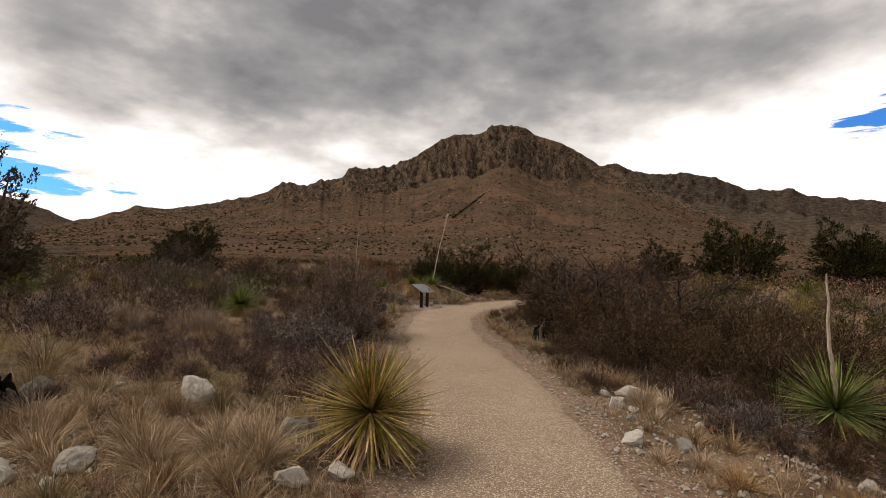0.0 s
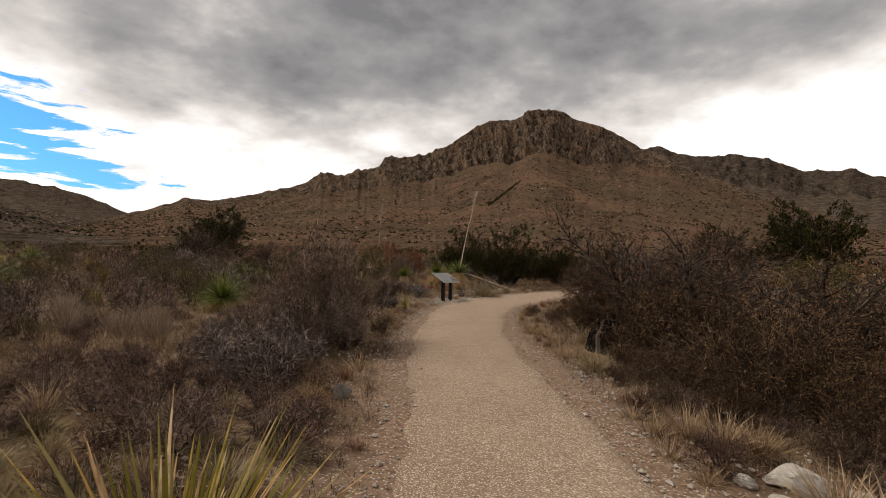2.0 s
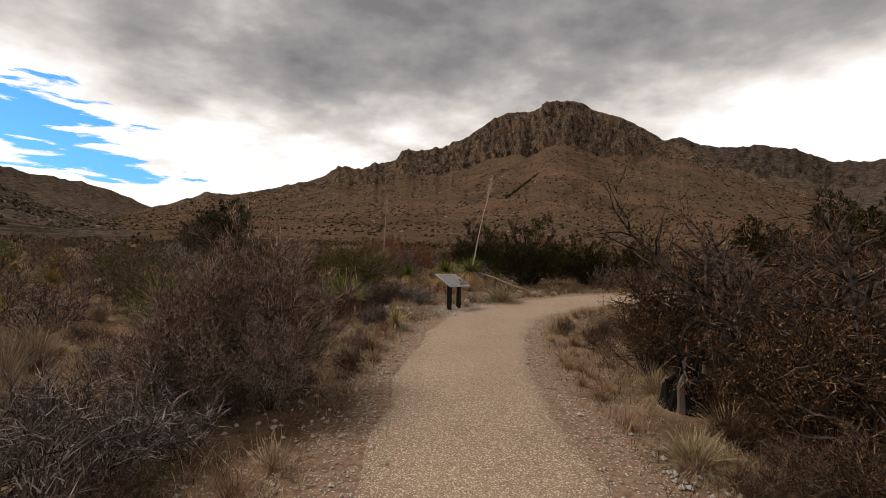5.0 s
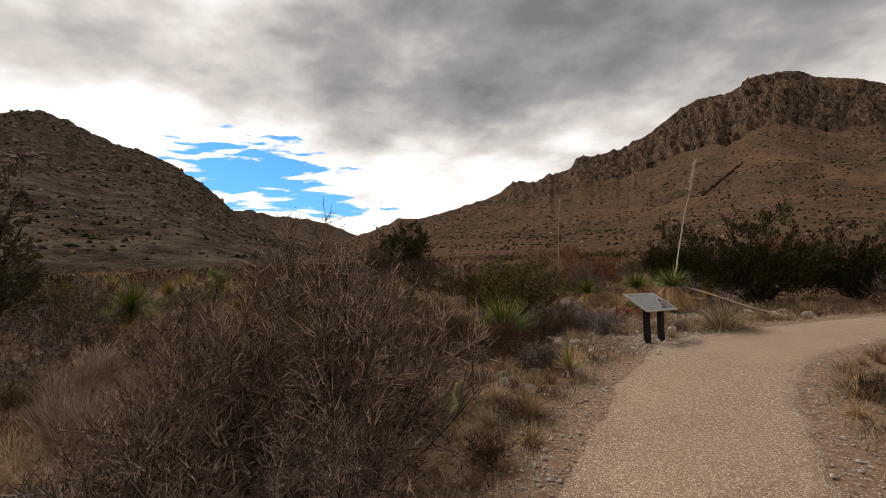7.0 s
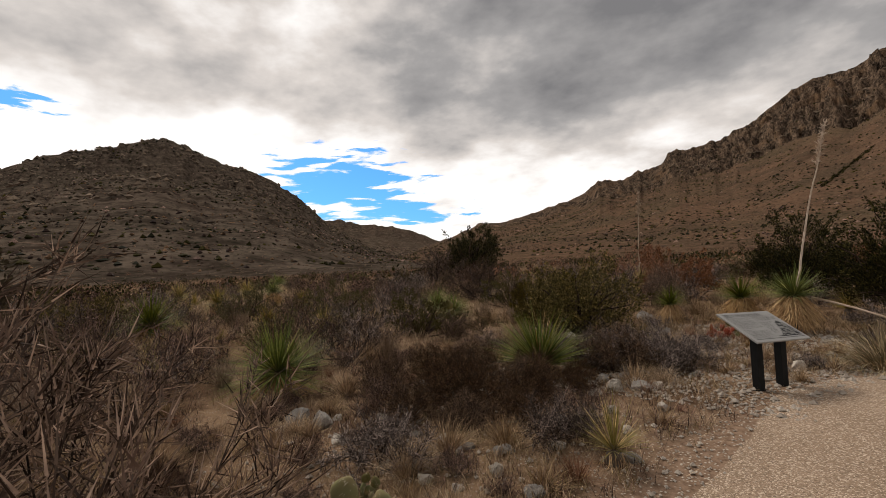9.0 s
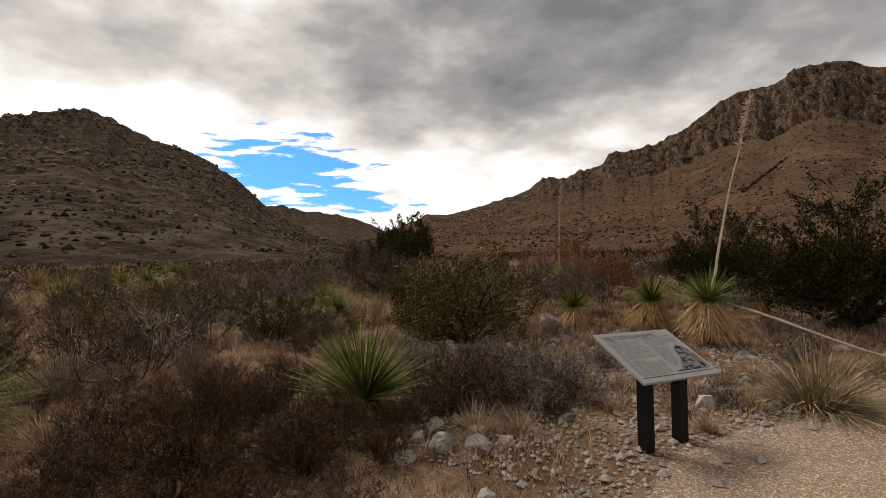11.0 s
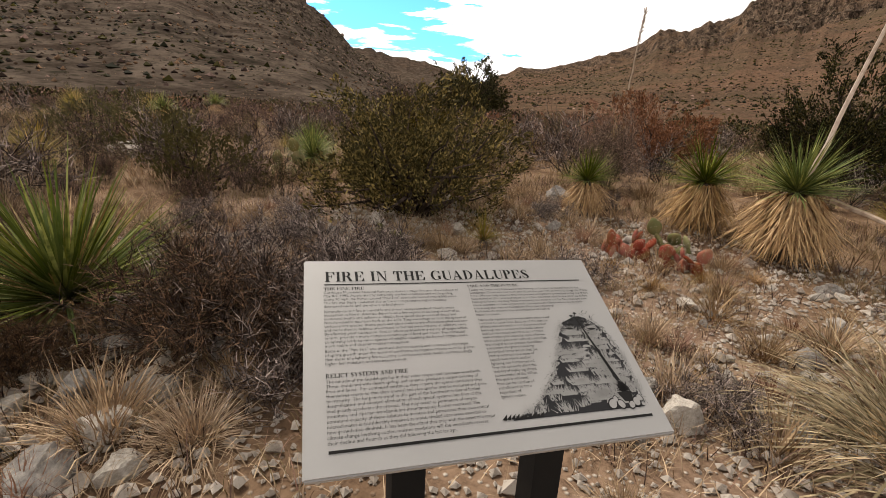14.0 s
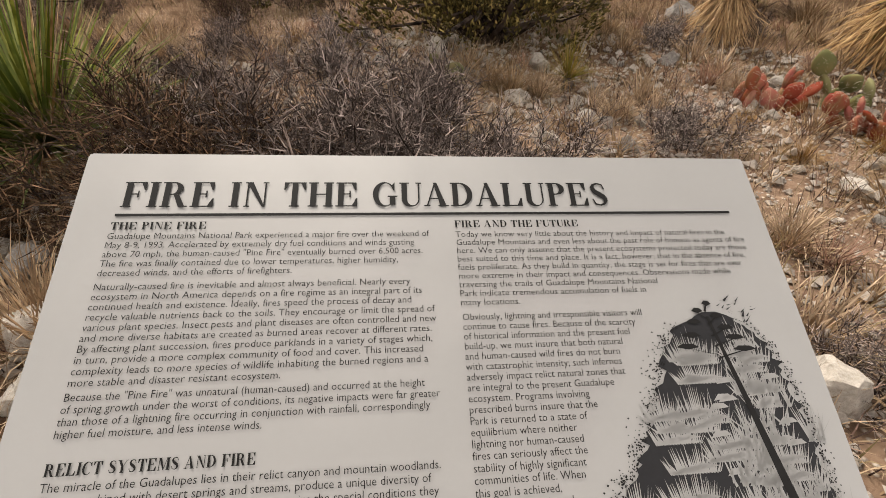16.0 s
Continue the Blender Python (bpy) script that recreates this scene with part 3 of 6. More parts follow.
def build_ground():
    th = np.concatenate([np.arange(-50, 100, 0.15), np.arange(100, 310, 2.0)])
    rs = np.concatenate([[0.3], np.arange(0.7, 30, 0.22), np.geomspace(30, 300, 34)[:-1], np.arange(300, 1900, 14.0), np.arange(1900, 2680, 8.0),
                         np.arange(2690, 3700, 22.0), np.geomspace(3710, 4700, 10)])
    T, R = np.meshgrid(th, rs)
    X, Y = CENTRE[0] - R * np.sin(np.radians(T)), CENTRE[1] + R * np.cos(np.radians(T))
    yaw = ((T + 180) % 360) - 180
    Z, rocky, hill = far_height(yaw, R, X, Y)
    fade = np.clip((R - 32) / 40, 0, 1)
    roll = 0.5 * fbm(X / 30, Y / 30, 4, 21) + 1.6 * fbm(X / 110, Y / 110, 3, 25)
    Z = Z * np.clip((R - 30) / 60, 0, 1) + roll * fade
    k = int(np.searchsorted(rs, 72))
    Z[:k] += near_height(X[:k], Y[:k]) * (1 - fade[:k])
    n, m = R.shape
    V = np.stack([X, Y, Z], -1).reshape(-1, 3)
    i, j = np.meshgrid(np.arange(n - 1), np.arange(m), indexing="ij")
    j2 = (j + 1) % m
    F = np.stack([i * m + j, i * m + j2, (i + 1) * m + j2, (i + 1) * m + j], -1).reshape(-1, 4)[:, ::-1]
    me = bpy.data.meshes.new("ground")
    me.vertices.add(len(V) + 1)
    me.vertices.foreach_set("co", np.concatenate([V.ravel(), [CENTRE[0], CENTRE[1], float(Z[0].mean())]]))
    tri = np.stack([np.full(m, len(V)), (np.arange(m) + 1) % m, np.arange(m)], -1)[:, ::-1]
    loops = np.concatenate([F.ravel(), tri.ravel()])
    starts = np.concatenate([np.arange(len(F)) * 4, len(F) * 4 + np.arange(m) * 3])
    me.loops.add(len(loops))
    me.loops.foreach_set("vertex_index", loops.astype(np.int32))
    me.polygons.add(len(starts))
    me.polygons.foreach_set("loop_start", starts.astype(np.int32))
    me.update(calc_edges=True)
    far = np.clip((R - 40) / 120, 0, 1)
    verge = np.zeros_like(R)
    verge[:k] = np.exp(-np.clip(trail_distance(X[:k].ravel(), Y[:k].ravel()).reshape(X[:k].shape) - HALF, 0, None) / 0.75)
    bare = np.exp(-(((X + 3.0) / 5.0) ** 4 + ((Y - 19.4) / 1.9) ** 2)) * 0.85
    verge = np.maximum(verge, bare)
    for name, a in (("far", far), ("rocky", rocky), ("hill", hill), ("verge", verge)):
        at = me.attributes.new(name, "FLOAT", "POINT")
        at.data.foreach_set("value", np.append(a.ravel(), 0).astype(np.float32))
    me.validate()
    me.materials.append(M_GROUND)
    return tagged(new("ground", me), "dry stony desert ground rising to rugged limestone mountains", "ground", kind="structure")


ground = build_ground()


def build_trail():
    b = Build()
    cols = 23
    t = np.gradient(LINE, axis=0)
    t /= np.linalg.norm(t, axis=1)[:, None]
    nrm = np.stack([t[:, 1], -t[:, 0]], 1)
    s = np.arange(len(LINE)) * 0.18
    wl = HALF + 0.13 * fbm(s / 0.4, s * 0, 4, 5, 0.6) + 0.1 * np.exp(-((LINE[:, 1] - 16.3) / 1.2) ** 2) * 4
    wr = HALF + 0.13 * fbm(s / 0.4, s * 0 + 9, 4, 6, 0.6)
    for i in range(len(LINE)):
        for c in range(cols):
            f = -1 + 2 * c / (cols - 1)
            w = (wl if f < 0 else wr)[i] * f
            p = LINE[i] + nrm[i] * w
            edge = max(0.0, abs(f) - 0.8) / 0.2
            z = 0.016 + 0.010 * (1 - f * f) - 0.075 * edge ** 2
            b.v.append(Vector((p[0], p[1], z)))
    xs = np.array([(v.x, v.y) for v in b.v])
    dz = 0.012 * fbm(xs[:, 0] / 0.35, xs[:, 1] / 0.35, 4, 8) + 0.02 * fbm(xs[:, 0] / 1.6, xs[:, 1] / 1.6, 2, 9)
    for v, d in zip(b.v, dz):
        v.z += float(d) * 0.8
    for i in range(len(LINE) - 1):
        for c in range(cols - 1):
            q = i * cols + c
            b.f.append((q, q + 1, q + cols + 1, q + cols))
    me = b.mesh("trail", M_TRAIL, True)
    at = me.attributes.new("edge", "FLOAT", "POINT")
    at.data.foreach_set("value", [max(0.0, abs(-1 + 2 * (k % cols) / (cols - 1)) - 0.55) / 0.45 for k in range(len(b.v))])
    return tagged(new("trail", me), "crushed tan gravel footpath winding between dry brush", "footpath", kind="structure")


trail = build_trail()


# ---- the wayside sign ----
SIGN_W, SIGN_H, TILT, SKEW, SIGN_Z = 0.911, 0.604, 28.26, 2.48, 0.748
SIGN = pose(0.077, 16.866, 0.0, 0, 0, 58.36)
PANEL = Matrix.Translation((0, 0, SIGN_Z)) @ Matrix.Rotation(radians(SKEW), 4, "Y") @ Matrix.Rotation(radians(TILT), 4, "X")


def panel_point(u, v, up=0.0):
    """A place on the panel in the sign's own axes: u along it, v from its top edge down, both 0 to 1."""
    return PANEL @ Vector(((u - 0.5) * SIGN_W, (0.5 - v) * SIGN_H, up))


def lettering(name, lines, u, v0, v1, u1, parent, material, label, bold=0.0, fit_line=None):
    """Lines of text from height v0 (first line's middle) to v1 (last line's middle), the longest one ending at u1."""
    cu = bpy.data.curves.new(name, "FONT")
    cu.body = "\n".join(lines)
    cu.resolution_u, cu.offset, cu.size = 2, bold or -0.006, 1.0
    tmp = bpy.data.objects.new(name, cu)
    me = bpy.data.meshes.new_from_object(tmp)
    bpy.data.objects.remove(tmp)
    co = np.zeros(len(me.vertices) * 3)
    me.vertices.foreach_get("co", co)
    co = co.reshape(-1, 3)
    wide = co[:, 0].max()
    sx = (u1 - u) / wide
    if len(lines) > 1:
        pitch = (v1 - v0) / (len(lines) - 1)
        vv = v0 + (0.30 - co[:, 1]) * pitch
    else:
        vv = v0 + (0.35 - co[:, 1]) * (v1 - v0) / 0.7
    uu = u + co[:, 0] * sx
    out = np.array([panel_point(a, b, 0.0115) for a, b in zip(uu, vv)])
    me.vertices.foreach_set("co", out.ravel())
    me.materials.clear()
    me.materials.append(material)
    me.update()
    ob = new(name, me)
    ob.parent = parent
    return tagged(ob, label)


def glyph(ch):
    """A bold serif capital of height 1: its width and its strokes, thick upright and thin across."""
    S, h, out = 0.20, 0.05, []

    def bar(x0, x1, y0, y1):
        out.append([(x0, y0), (x1, y0), (x1, y1), (x0, y1)])

    def foot(x0, x1, ends):
        for e in ends:
            bar(x0 - 0.075, x1 + 0.075, *((1 - h, 1) if e == "t" else (0, h)))

    def stem(x, ends="tb", w=S, y0=0.0):
        bar(x, x + w, y0, 1)
        foot(x, x + w, ends)

    def ring(c, rx, ry, ci, rxi, ryi, a0, a1, n=16):
        for i in range(n):
            q0, q1 = (radians(a0 + (a1 - a0) * (i + k) / n) for k in (0, 1))
            out.append([(c[0] + rx * math.cos(q0), c[1] + ry * math.sin(q0)), (c[0] + rx * math.cos(q1), c[1] + ry * math.sin(q1)),
                        (ci[0] + rxi * math.cos(q1), ci[1] + ryi * math.sin(q1)), (ci[0] + rxi * math.cos(q0), ci[1] + ryi * math.sin(q0))])

    if ch in "FEL":
        stem(0.08)
        if ch in "FE":
            bar(0.2, 0.72, 1 - h, 1)
            out.append([(0.68, 0.68), (0.73, 0.68), (0.73, 1), (0.55, 0.96)])
            bar(0.28, 0.5, 0.49, 0.54)
            bar(0.48, 0.53, 0.38, 0.65)
        if ch in "EL":
            bar(0.2, 0.76, 0, h)
            out.append([(0.58, 0.04), (0.77, 0), (0.77, 0.34), (0.72, 0.34)])
        return (0.76 if ch == "F" else 0.80), out
    if ch == "I":
        stem(0.08)
        return 0.36, out
    if ch == "T":
        stem(0.30, "b")
        bar(0.02, 0.78, 1 - h, 1)
        out.append([(0.02, 0.68), (0.06, 0.68), (0.2, 0.96), (0.02, 1)])
        out.append([(0.74, 0.68), (0.78, 0.68), (0.78, 1), (0.6, 0.96)])
        return 0.80, out
    if ch == "H":
        stem(0.08)
        stem(0.62)
        bar(0.28, 0.62, 0.48, 0.53)
        return 0.90, out
    if ch == "N":
        stem(0.14, "tb", 0.055)
        stem(0.74, "t", 0.055)
        out.append([(0.10, 1), (0.32, 1), (0.795, 0), (0.70, 0)])
        return 0.90, out
    if ch == "M":
        stem(0.12, "tb", 0.055)
        stem(0.82, "tb")
        out.append([(0.10, 1), (0.32, 1), (0.60, 0.12), (0.52, 0)])
        out.append([(0.52, 0), (0.60, 0.12), (0.86, 1), (0.80, 1)])
        return 1.10, out
    if ch == "U":
        stem(0.08, "t", S, 0.3)
        stem(0.68, "t", 0.055, 0.3)
        ring((0.4075, 0.3), 0.3275, 0.32, (0.48, 0.3), 0.20, 0.26, 180, 360)
        return 0.82, out
    if ch == "A":
        out.append([(0.09, 0), (0.145, 0), (0.43, 0.92), (0.40, 1)])
        out.append([(0.36, 1), (0.49, 1), (0.83, 0), (0.60, 0)])
        bar(0.2, 0.64, 0.30, 0.35)
        foot(0.08, 0.16, "b")
        foot(0.6, 0.83, "b")
        return 0.92, out
    if ch in "DPR":
        stem(0.08)
        cy, ry = (0.5, 0.5) if ch == "D" else (0.74, 0.26)
        cx, rx = (0.32, 0.50) if ch == "D" else (0.36, 0.34)
        bar(0.25, cx, 1 - h, 1)
        bar(0.25, cx, cy - ry, cy - ry + h)
        ring((cx, cy), rx, ry, (cx, cy), rx - S, ry - h, -90, 90)
        if ch == "R":
            out.append([(0.40, 0.50), (0.58, 0.50), (0.84, 0.0), (0.62, 0.0)])
            foot(0.70, 0.84, "b")
        return {"D": 0.86, "P": 0.74, "R": 0.92}[ch], out
    if ch in "GC":
        ring((0.45, 0.5), 0.42, 0.52, (0.50, 0.5), 0.27, 0.465, 42, 318, 24)
        out.append([(0.77, 0.66), (0.82, 0.66), (0.82, 1), (0.70, 0.87)])
        if ch == "G":
            bar(0.64, 0.84, 0.06, 0.42)
            bar(0.56, 0.92, 0.39, 0.44)
        return 0.92 if ch == "G" else 0.86, out
    if ch == "Y":
        bar(0.33, 0.53, 0, 0.47)
        foot(0.33, 0.53, "b")
        out.append([(0.05, 1), (0.28, 1), (0.53, 0.47), (0.33, 0.47)])
        out.append([(0.48, 0.47), (0.53, 0.47), (0.80, 1), (0.74, 1)])
        foot(0.08, 0.26, "t")
        foot(0.73, 0.80, "t")
        return 0.88, out
    line = [(0.60, 0.74, 0.05), (0.54, 0.93, 0.06), (0.36, 0.975, 0.06), (0.20, 0.91, 0.10), (0.14, 0.77, 0.17), (0.22, 0.62, 0.2), (0.37, 0.51, 0.22), (0.52, 0.41, 0.2),
            (0.60, 0.26, 0.17), (0.54, 0.10, 0.10), (0.37, 0.03, 0.06), (0.18, 0.08, 0.06), (0.10, 0.28, 0.05)]
    for (x0, y0, w0), (x1, y1, w1) in zip(line, line[1:]):
        d = math.hypot(x1 - x0, y1 - y0)
        nx, ny = -(y1 - y0) / d / 2, (x1 - x0) / d / 2
        ex, ey = (x1 - x0) * 0.12, (y1 - y0) * 0.12
        out.append([(x0 - ex - nx * w0, y0 - ey - ny * w0), (x1 + ex - nx * w1, y1 + ey - ny * w1), (x1 + ex + nx * w1, y1 + ey + ny * w1), (x0 - ex + nx * w0, y0 - ey + ny * w0)])
    return 0.70, out


def serif_line(name, text, u0, u1, mid, high, parent, single):
    """A line of bold serif capitals; single: each letter a piece of its own."""
    x, letters = 0.0, []
    for ch in text:
        if ch == " ":
            x += 0.42
            continue
        w, strokes = glyph(ch)
        letters.append((x, strokes))
        x += w + 0.07
    sx = (u1 - u0) / (x - 0.07)
    b = Build()
    for x0, strokes in letters:
        if single:
            b = Build()
        for k, poly in enumerate(strokes):
            n0 = len(b.v)
            b.v += [panel_point(u0 + (x0 + a) * sx, mid + (0.5 - c) * high, 0.0113 + 0.00001 * k) for a, c in poly]
            b.f.append(tuple(range(n0, n0 + 4)))
        if single:
            part("letter", b, M_INK, parent, "dark printed capital letter")
    if not single:
        part(name, b, M_INK, parent, "dark printed lettering", kind="stuff")


def flat(name, loops, parent, material, up, label):
    """Flat printed shapes on the panel, each a closed outline of (u, v)."""
    b = Build()
    for loop in loops:
        n0 = len(b.v)
        b.v += [panel_point(p[0], p[1], up) for p in loop]
        b.f.append(tuple(range(n0, n0 + len(loop)))[::-1])
    return part(name, b, material, parent, label, kind="stuff" if len(loops) > 5 else "")


def build_sign():
    root = tagged(new("wayside_sign"), "tilted grey metal interpretive sign panel on two black steel posts", "sign")
    root.matrix_basis = SIGN
    a = radians(TILT)
    # the panel: a thin plate with softened edges
    bm = bmesh.new()
    bmesh.ops.create_cube(bm, size=1.0)
    for v in bm.verts:
        v.co = Vector((v.co.x * SIGN_W, v.co.y * SIGN_H, v.co.z * 0.02))
    bmesh.ops.bevel(bm, geom=bm.edges[:], offset=0.004, segments=2, affect="EDGES")
    bm.transform(PANEL)
    me = bpy.data.meshes.new("panel")
    bm.to_mesh(me)
    bm.free()
    me.materials.append(M_PANEL)
    panel = new("panel", me)
    panel.parent = root
    tagged(panel, "grey metal panel with dark printed text")
    for x in (-0.205, 0.205):
        b = Build()
        y = -0.055
        top = SIGN_Z + y * math.tan(a) - x * math.tan(radians(SKEW)) - 0.016
        b.box((x - 0.045, y - 0.045, -0.12), (x + 0.045, y + 0.045, top))
        post = part("post", b, M_POST, root, "square black steel post")
        for v in post.data.vertices:
            if v.co.z > 0:
                v.co.z = top + (v.co.y - y) * math.tan(a)
    for y, zz in ((0.12, 0.0), (-0.16, 0.0)):
        b = Build()
        b.box((-0.36, y - 0.02, -0.03), (0.36, y + 0.02, -0.0105))
        br = part("bracket", b, M_POST, root, "black steel rail under the panel")
        br.data.transform(PANEL)
    ink = "dark printed lettering"
    serif_line("title", "FIRE IN THE GUADALUPES", 0.062, 0.752, 0.107, 0.060, panel, True)
    flat("rule", [[(0.059, 0.152), (0.942, 0.152), (0.942, 0.158), (0.059, 0.158)]], panel, M_INK, 0.0112, "thin dark printed rule")
    flat("bottom_bar", [[(0.058, 0.909), (0.954, 0.909), (0.954, 0.920), (0.058, 0.920)]], panel, M_INK, 0.0112, "dark printed bar")
    serif_line("heading", "THE PINE FIRE", 0.057, 0.178, 0.1795, 0.0165, panel, False)
    serif_line("heading", "FIRE AND THE FUTURE", 0.515, 0.697, 0.1805, 0.0165, panel, False)
    serif_line("heading", "RELICT SYSTEMS AND FIRE", 0.056, 0.273, 0.6195, 0.019, panel, False)
    lettering("paragraph", ["Guadalupe Mountains National Park experienced a major fire over the weekend of",
                            "May 8-9, 1993. Accelerated by extremely dry fuel conditions and winds gusting",
                            "above 70 mph, the human-caused \"Pine Fire\" eventually burned over 6,500 acres.",
                            "The fire was finally contained due to lower temperatures, higher humidity,",
                            "decreased winds, and the efforts of firefighters."], 0.056, 0.203, 0.281, 0.478, panel, M_INK, ink)
    lettering("paragraph", ["Naturally-caused fire is inevitable and almost always beneficial. Nearly every",
                            "ecosystem in North America depends on a fire regime as an integral part of its",
                            "continued health and existence. Ideally, fires speed the process of decay and",
                            "recycle valuable nutrients back to the soils. They encourage or limit the spread of",
                            "various plant species. Insect pests and plant diseases are often controlled and new",
                            "and more diverse habitats are created as burned areas recover at different rates.",
                            "By affecting plant succession, fires produce parklands in a variety of stages which,",
                            "in turn, provide a more complex community of food and cover. This increased",
                            "complexity leads to more species of wildlife inhabiting the burned regions and a",
                            "more stable and disaster resistant ecosystem."], 0.056, 0.309, 0.484, 0.482, panel, M_INK, ink)
    lettering("paragraph", ["Because the \"Pine Fire\" was unnatural (human-caused) and occurred at the height",
                            "of spring growth under the worst of conditions, its negative impacts were far greater",
                            "than those of a lightning fire occurring in conjunction with rainfall, correspondingly",
                            "higher fuel moisture, and less intense winds."], 0.056, 0.508, 0.567, 0.482, panel, M_INK, ink)
    lettering("paragraph", ["The miracle of the Guadalupes lies in their relict canyon and mountain woodlands.",
                            "These, combined with desert springs and streams, produce a unique diversity of",
                            "flora and fauna.  For continued existence, they require the special conditions they",
                            "themselves create so that their unusual and rare species may be nurtured and grow",
                            "to maturity. The long-term trend in this part of the Southwest is that of further",
                            "desertification and eventual elimination of such special systems; hot fires of this",
                            "kind greatly accelerate the process. This may occur as perimeters of canyon,",
                            "mountain, and riparian woodlands are instantaneously further restricted. The",
                            "continued capacity of those habitats to maintain and perpetuate their own critical",
                            "microclimates is considerably impaired as moist, shaded core areas essential to",
                            "new growth also diminish. It has been theorized that only with the onset of a major",
                            "climate change involving cooler, moister conditions will the woodlands reverse",
                            "their decline and flourish as they did following the last ice age."], 0.056, 0.646, 0.884, 0.486, panel, M_INK, ink)
    lettering("paragraph", ["Today we know very little about the history and impact of natural fires in the",
                            "Guadalupe Mountains and even less about the past role of humans as agents of fire",
                            "here. We can only assume that the present ecosystems protected today are those",
                            "best suited to this time and place. It is a fact, however, that in the absence of fire,",
                            "fuels proliferate. As they build in quantity, the stage is set for fires that are ever",
                            "more extreme in their impact and consequences. Observations made while",
                            "traversing the trails of Guadalupe Mountains National",
                            "Park indicate tremendous accumulation of fuels in",
                            "many locations."], 0.515, 0.206, 0.357, 0.950, panel, M_INK, ink)
    lettering("paragraph", ["Obviously, lightning and irresponsible visitors will", "continue to cause fires. Because of the scarcity",
                            "of historical information and the present fuel", "build-up, we must insure that both natural",
                            "and human-caused wild fires do not burn", "with catastrophic intensity; such infernos",
                            "adversely impact relict natural zones that", "are integral to the present Guadalupe", "ecosystem. Programs involving",
                            "prescribed burns insure that the", "Park is returned to a state of", "equilibrium where neither",
                            "lightning nor human-caused", "fires can seriously affect the", "stability of highly significant", "communities of life. When",
                            "this goal is achieved,", "fires can be monitored", "and allowed to burn", "regardless of", "ignition causes."],
              0.516, 0.387, 0.772, 0.762, panel, M_INK, ink)
    # the engraving: a dark hillside with pale tufts, a flower stalk, an agave and cactus pads
    r = random.Random(4)

    def left_edge(v):
        return float(np.interp(v, [0.385, 0.405, 0.43, 0.50, 0.60, 0.70, 0.78, 0.84, 0.875], [0.864, 0.835, 0.797, 0.775, 0.745, 0.70, 0.655, 0.60, 0.53]))

    def right_edge(v):
        return float(np.interp(v, [0.385, 0.405, 0.43, 0.50, 0.60, 0.75, 0.875], [0.866, 0.89, 0.918, 0.94, 0.95, 0.952, 0.945]))

    edge = []
    vs = np.linspace(0.39, 0.875, 64)
    for v in vs:
        edge.append((left_edge(v) + r.uniform(-0.010, 0.006), v))
    for v in vs[::-1]:
        edge.append((right_edge(v) + r.uniform(-0.008, 0.004), v))
    flat("engraving", [edge], panel, M_INK_GREY, 0.0109, "dark engraving of a burnt hillside")
    dots = []
    for _ in range(900):
        v = r.uniform(0.41, 0.87)
        u = left_edge(v) - abs(r.gauss(0, 0.012)) if r.random() < 0.6 else right_edge(v) + abs(r.gauss(0, 0.006))
        s = r.uniform(0.0007, 0.0016)
        dots.append([(u - s, v), (u, v - s * 1.4), (u + s, v), (u, v + s * 1.4)])
    flat("stipple", dots, panel, M_INK, 0.0111, "dark stippled dots")
    tufts = []
    for _ in range(34):
        v = r.uniform(0.47, 0.86)
        u = r.uniform(left_edge(v) + 0.015, right_edge(v) - 0.03)
        w = r.uniform(0.03, 0.075)
        n = int(w * 520)
        for i in range(n):
            x = u + (i / n - 0.5) * w
            h = r.uniform(0.025, 0.075) * (1 - abs(i / n - 0.5))
            lean = (i / n - 0.5) * 0.022
            tufts.append([(x - 0.0014, v), (x + 0.0016, v - 0.003), (x + lean, v - h)])
        tufts.append([(u - w * 0.5, v), (u + w * 0.5, v - 0.012), (u + w * 0.2, v - 0.018), (u - w * 0.3, v - 0.010)])
    for _ in range(30):
        v = r.uniform(0.45, 0.87)
        u = r.uniform(0.5 * (left_edge(v) + right_edge(v)) + 0.02, right_edge(v))
        for i in range(14):
            x = u + r.gauss(0, 0.010)
            h, lean = r.uniform(0.03, 0.085), r.gauss(0.004, 0.014)
            tufts.append([(x - 0.0017, v), (x + 0.0017, v - 0.002), (x + lean, v - h)])
    for _ in range(44):
        v = r.uniform(0.77, 0.868)
        u = r.uniform(left_edge(v) + 0.01, right_edge(v) - 0.01)
        for i in range(10):
            x = u + r.gauss(0, 0.008)
            h, lean = r.uniform(0.02, 0.05), r.gauss(0, 0.010)
            tufts.append([(x - 0.0014, v), (x + 0.0014, v - 0.002), (x + lean, v - h)])
    for _ in range(16):
        u, v = r.uniform(0.80, 0.93), r.uniform(0.50, 0.72)
        tufts.append([(u - 0.014, v), (u + 0.014, v - 0.004), (u + 0.008, v - 0.012), (u - 0.006, v - 0.012)])
    flat("tuft_engraving", tufts, panel, M_INK_PALE, 0.0113, "pale engraved grass tufts")
    dark = [[(0.853, 0.40), (0.857, 0.40), (0.905, 0.745), (0.893, 0.75)]]
    for i in range(9):
        v = 0.375 + 0.012 * i + r.uniform(-0.004, 0.004)
        u = 0.853 + (-1) ** i * (0.006 + 0.0045 * i)
        w = 0.007 + 0.0013 * i
        dark.append([(u - w, v), (u - w * 0.4, v - 0.007), (u + w * 0.5, v - 0.006), (u + w, v + 0.001), (u, v + 0.005)])
        dark.append([(0.852, v + 0.016), (0.855, v + 0.018), (u, v + 0.003), (u - 0.002, v + 0.002)])
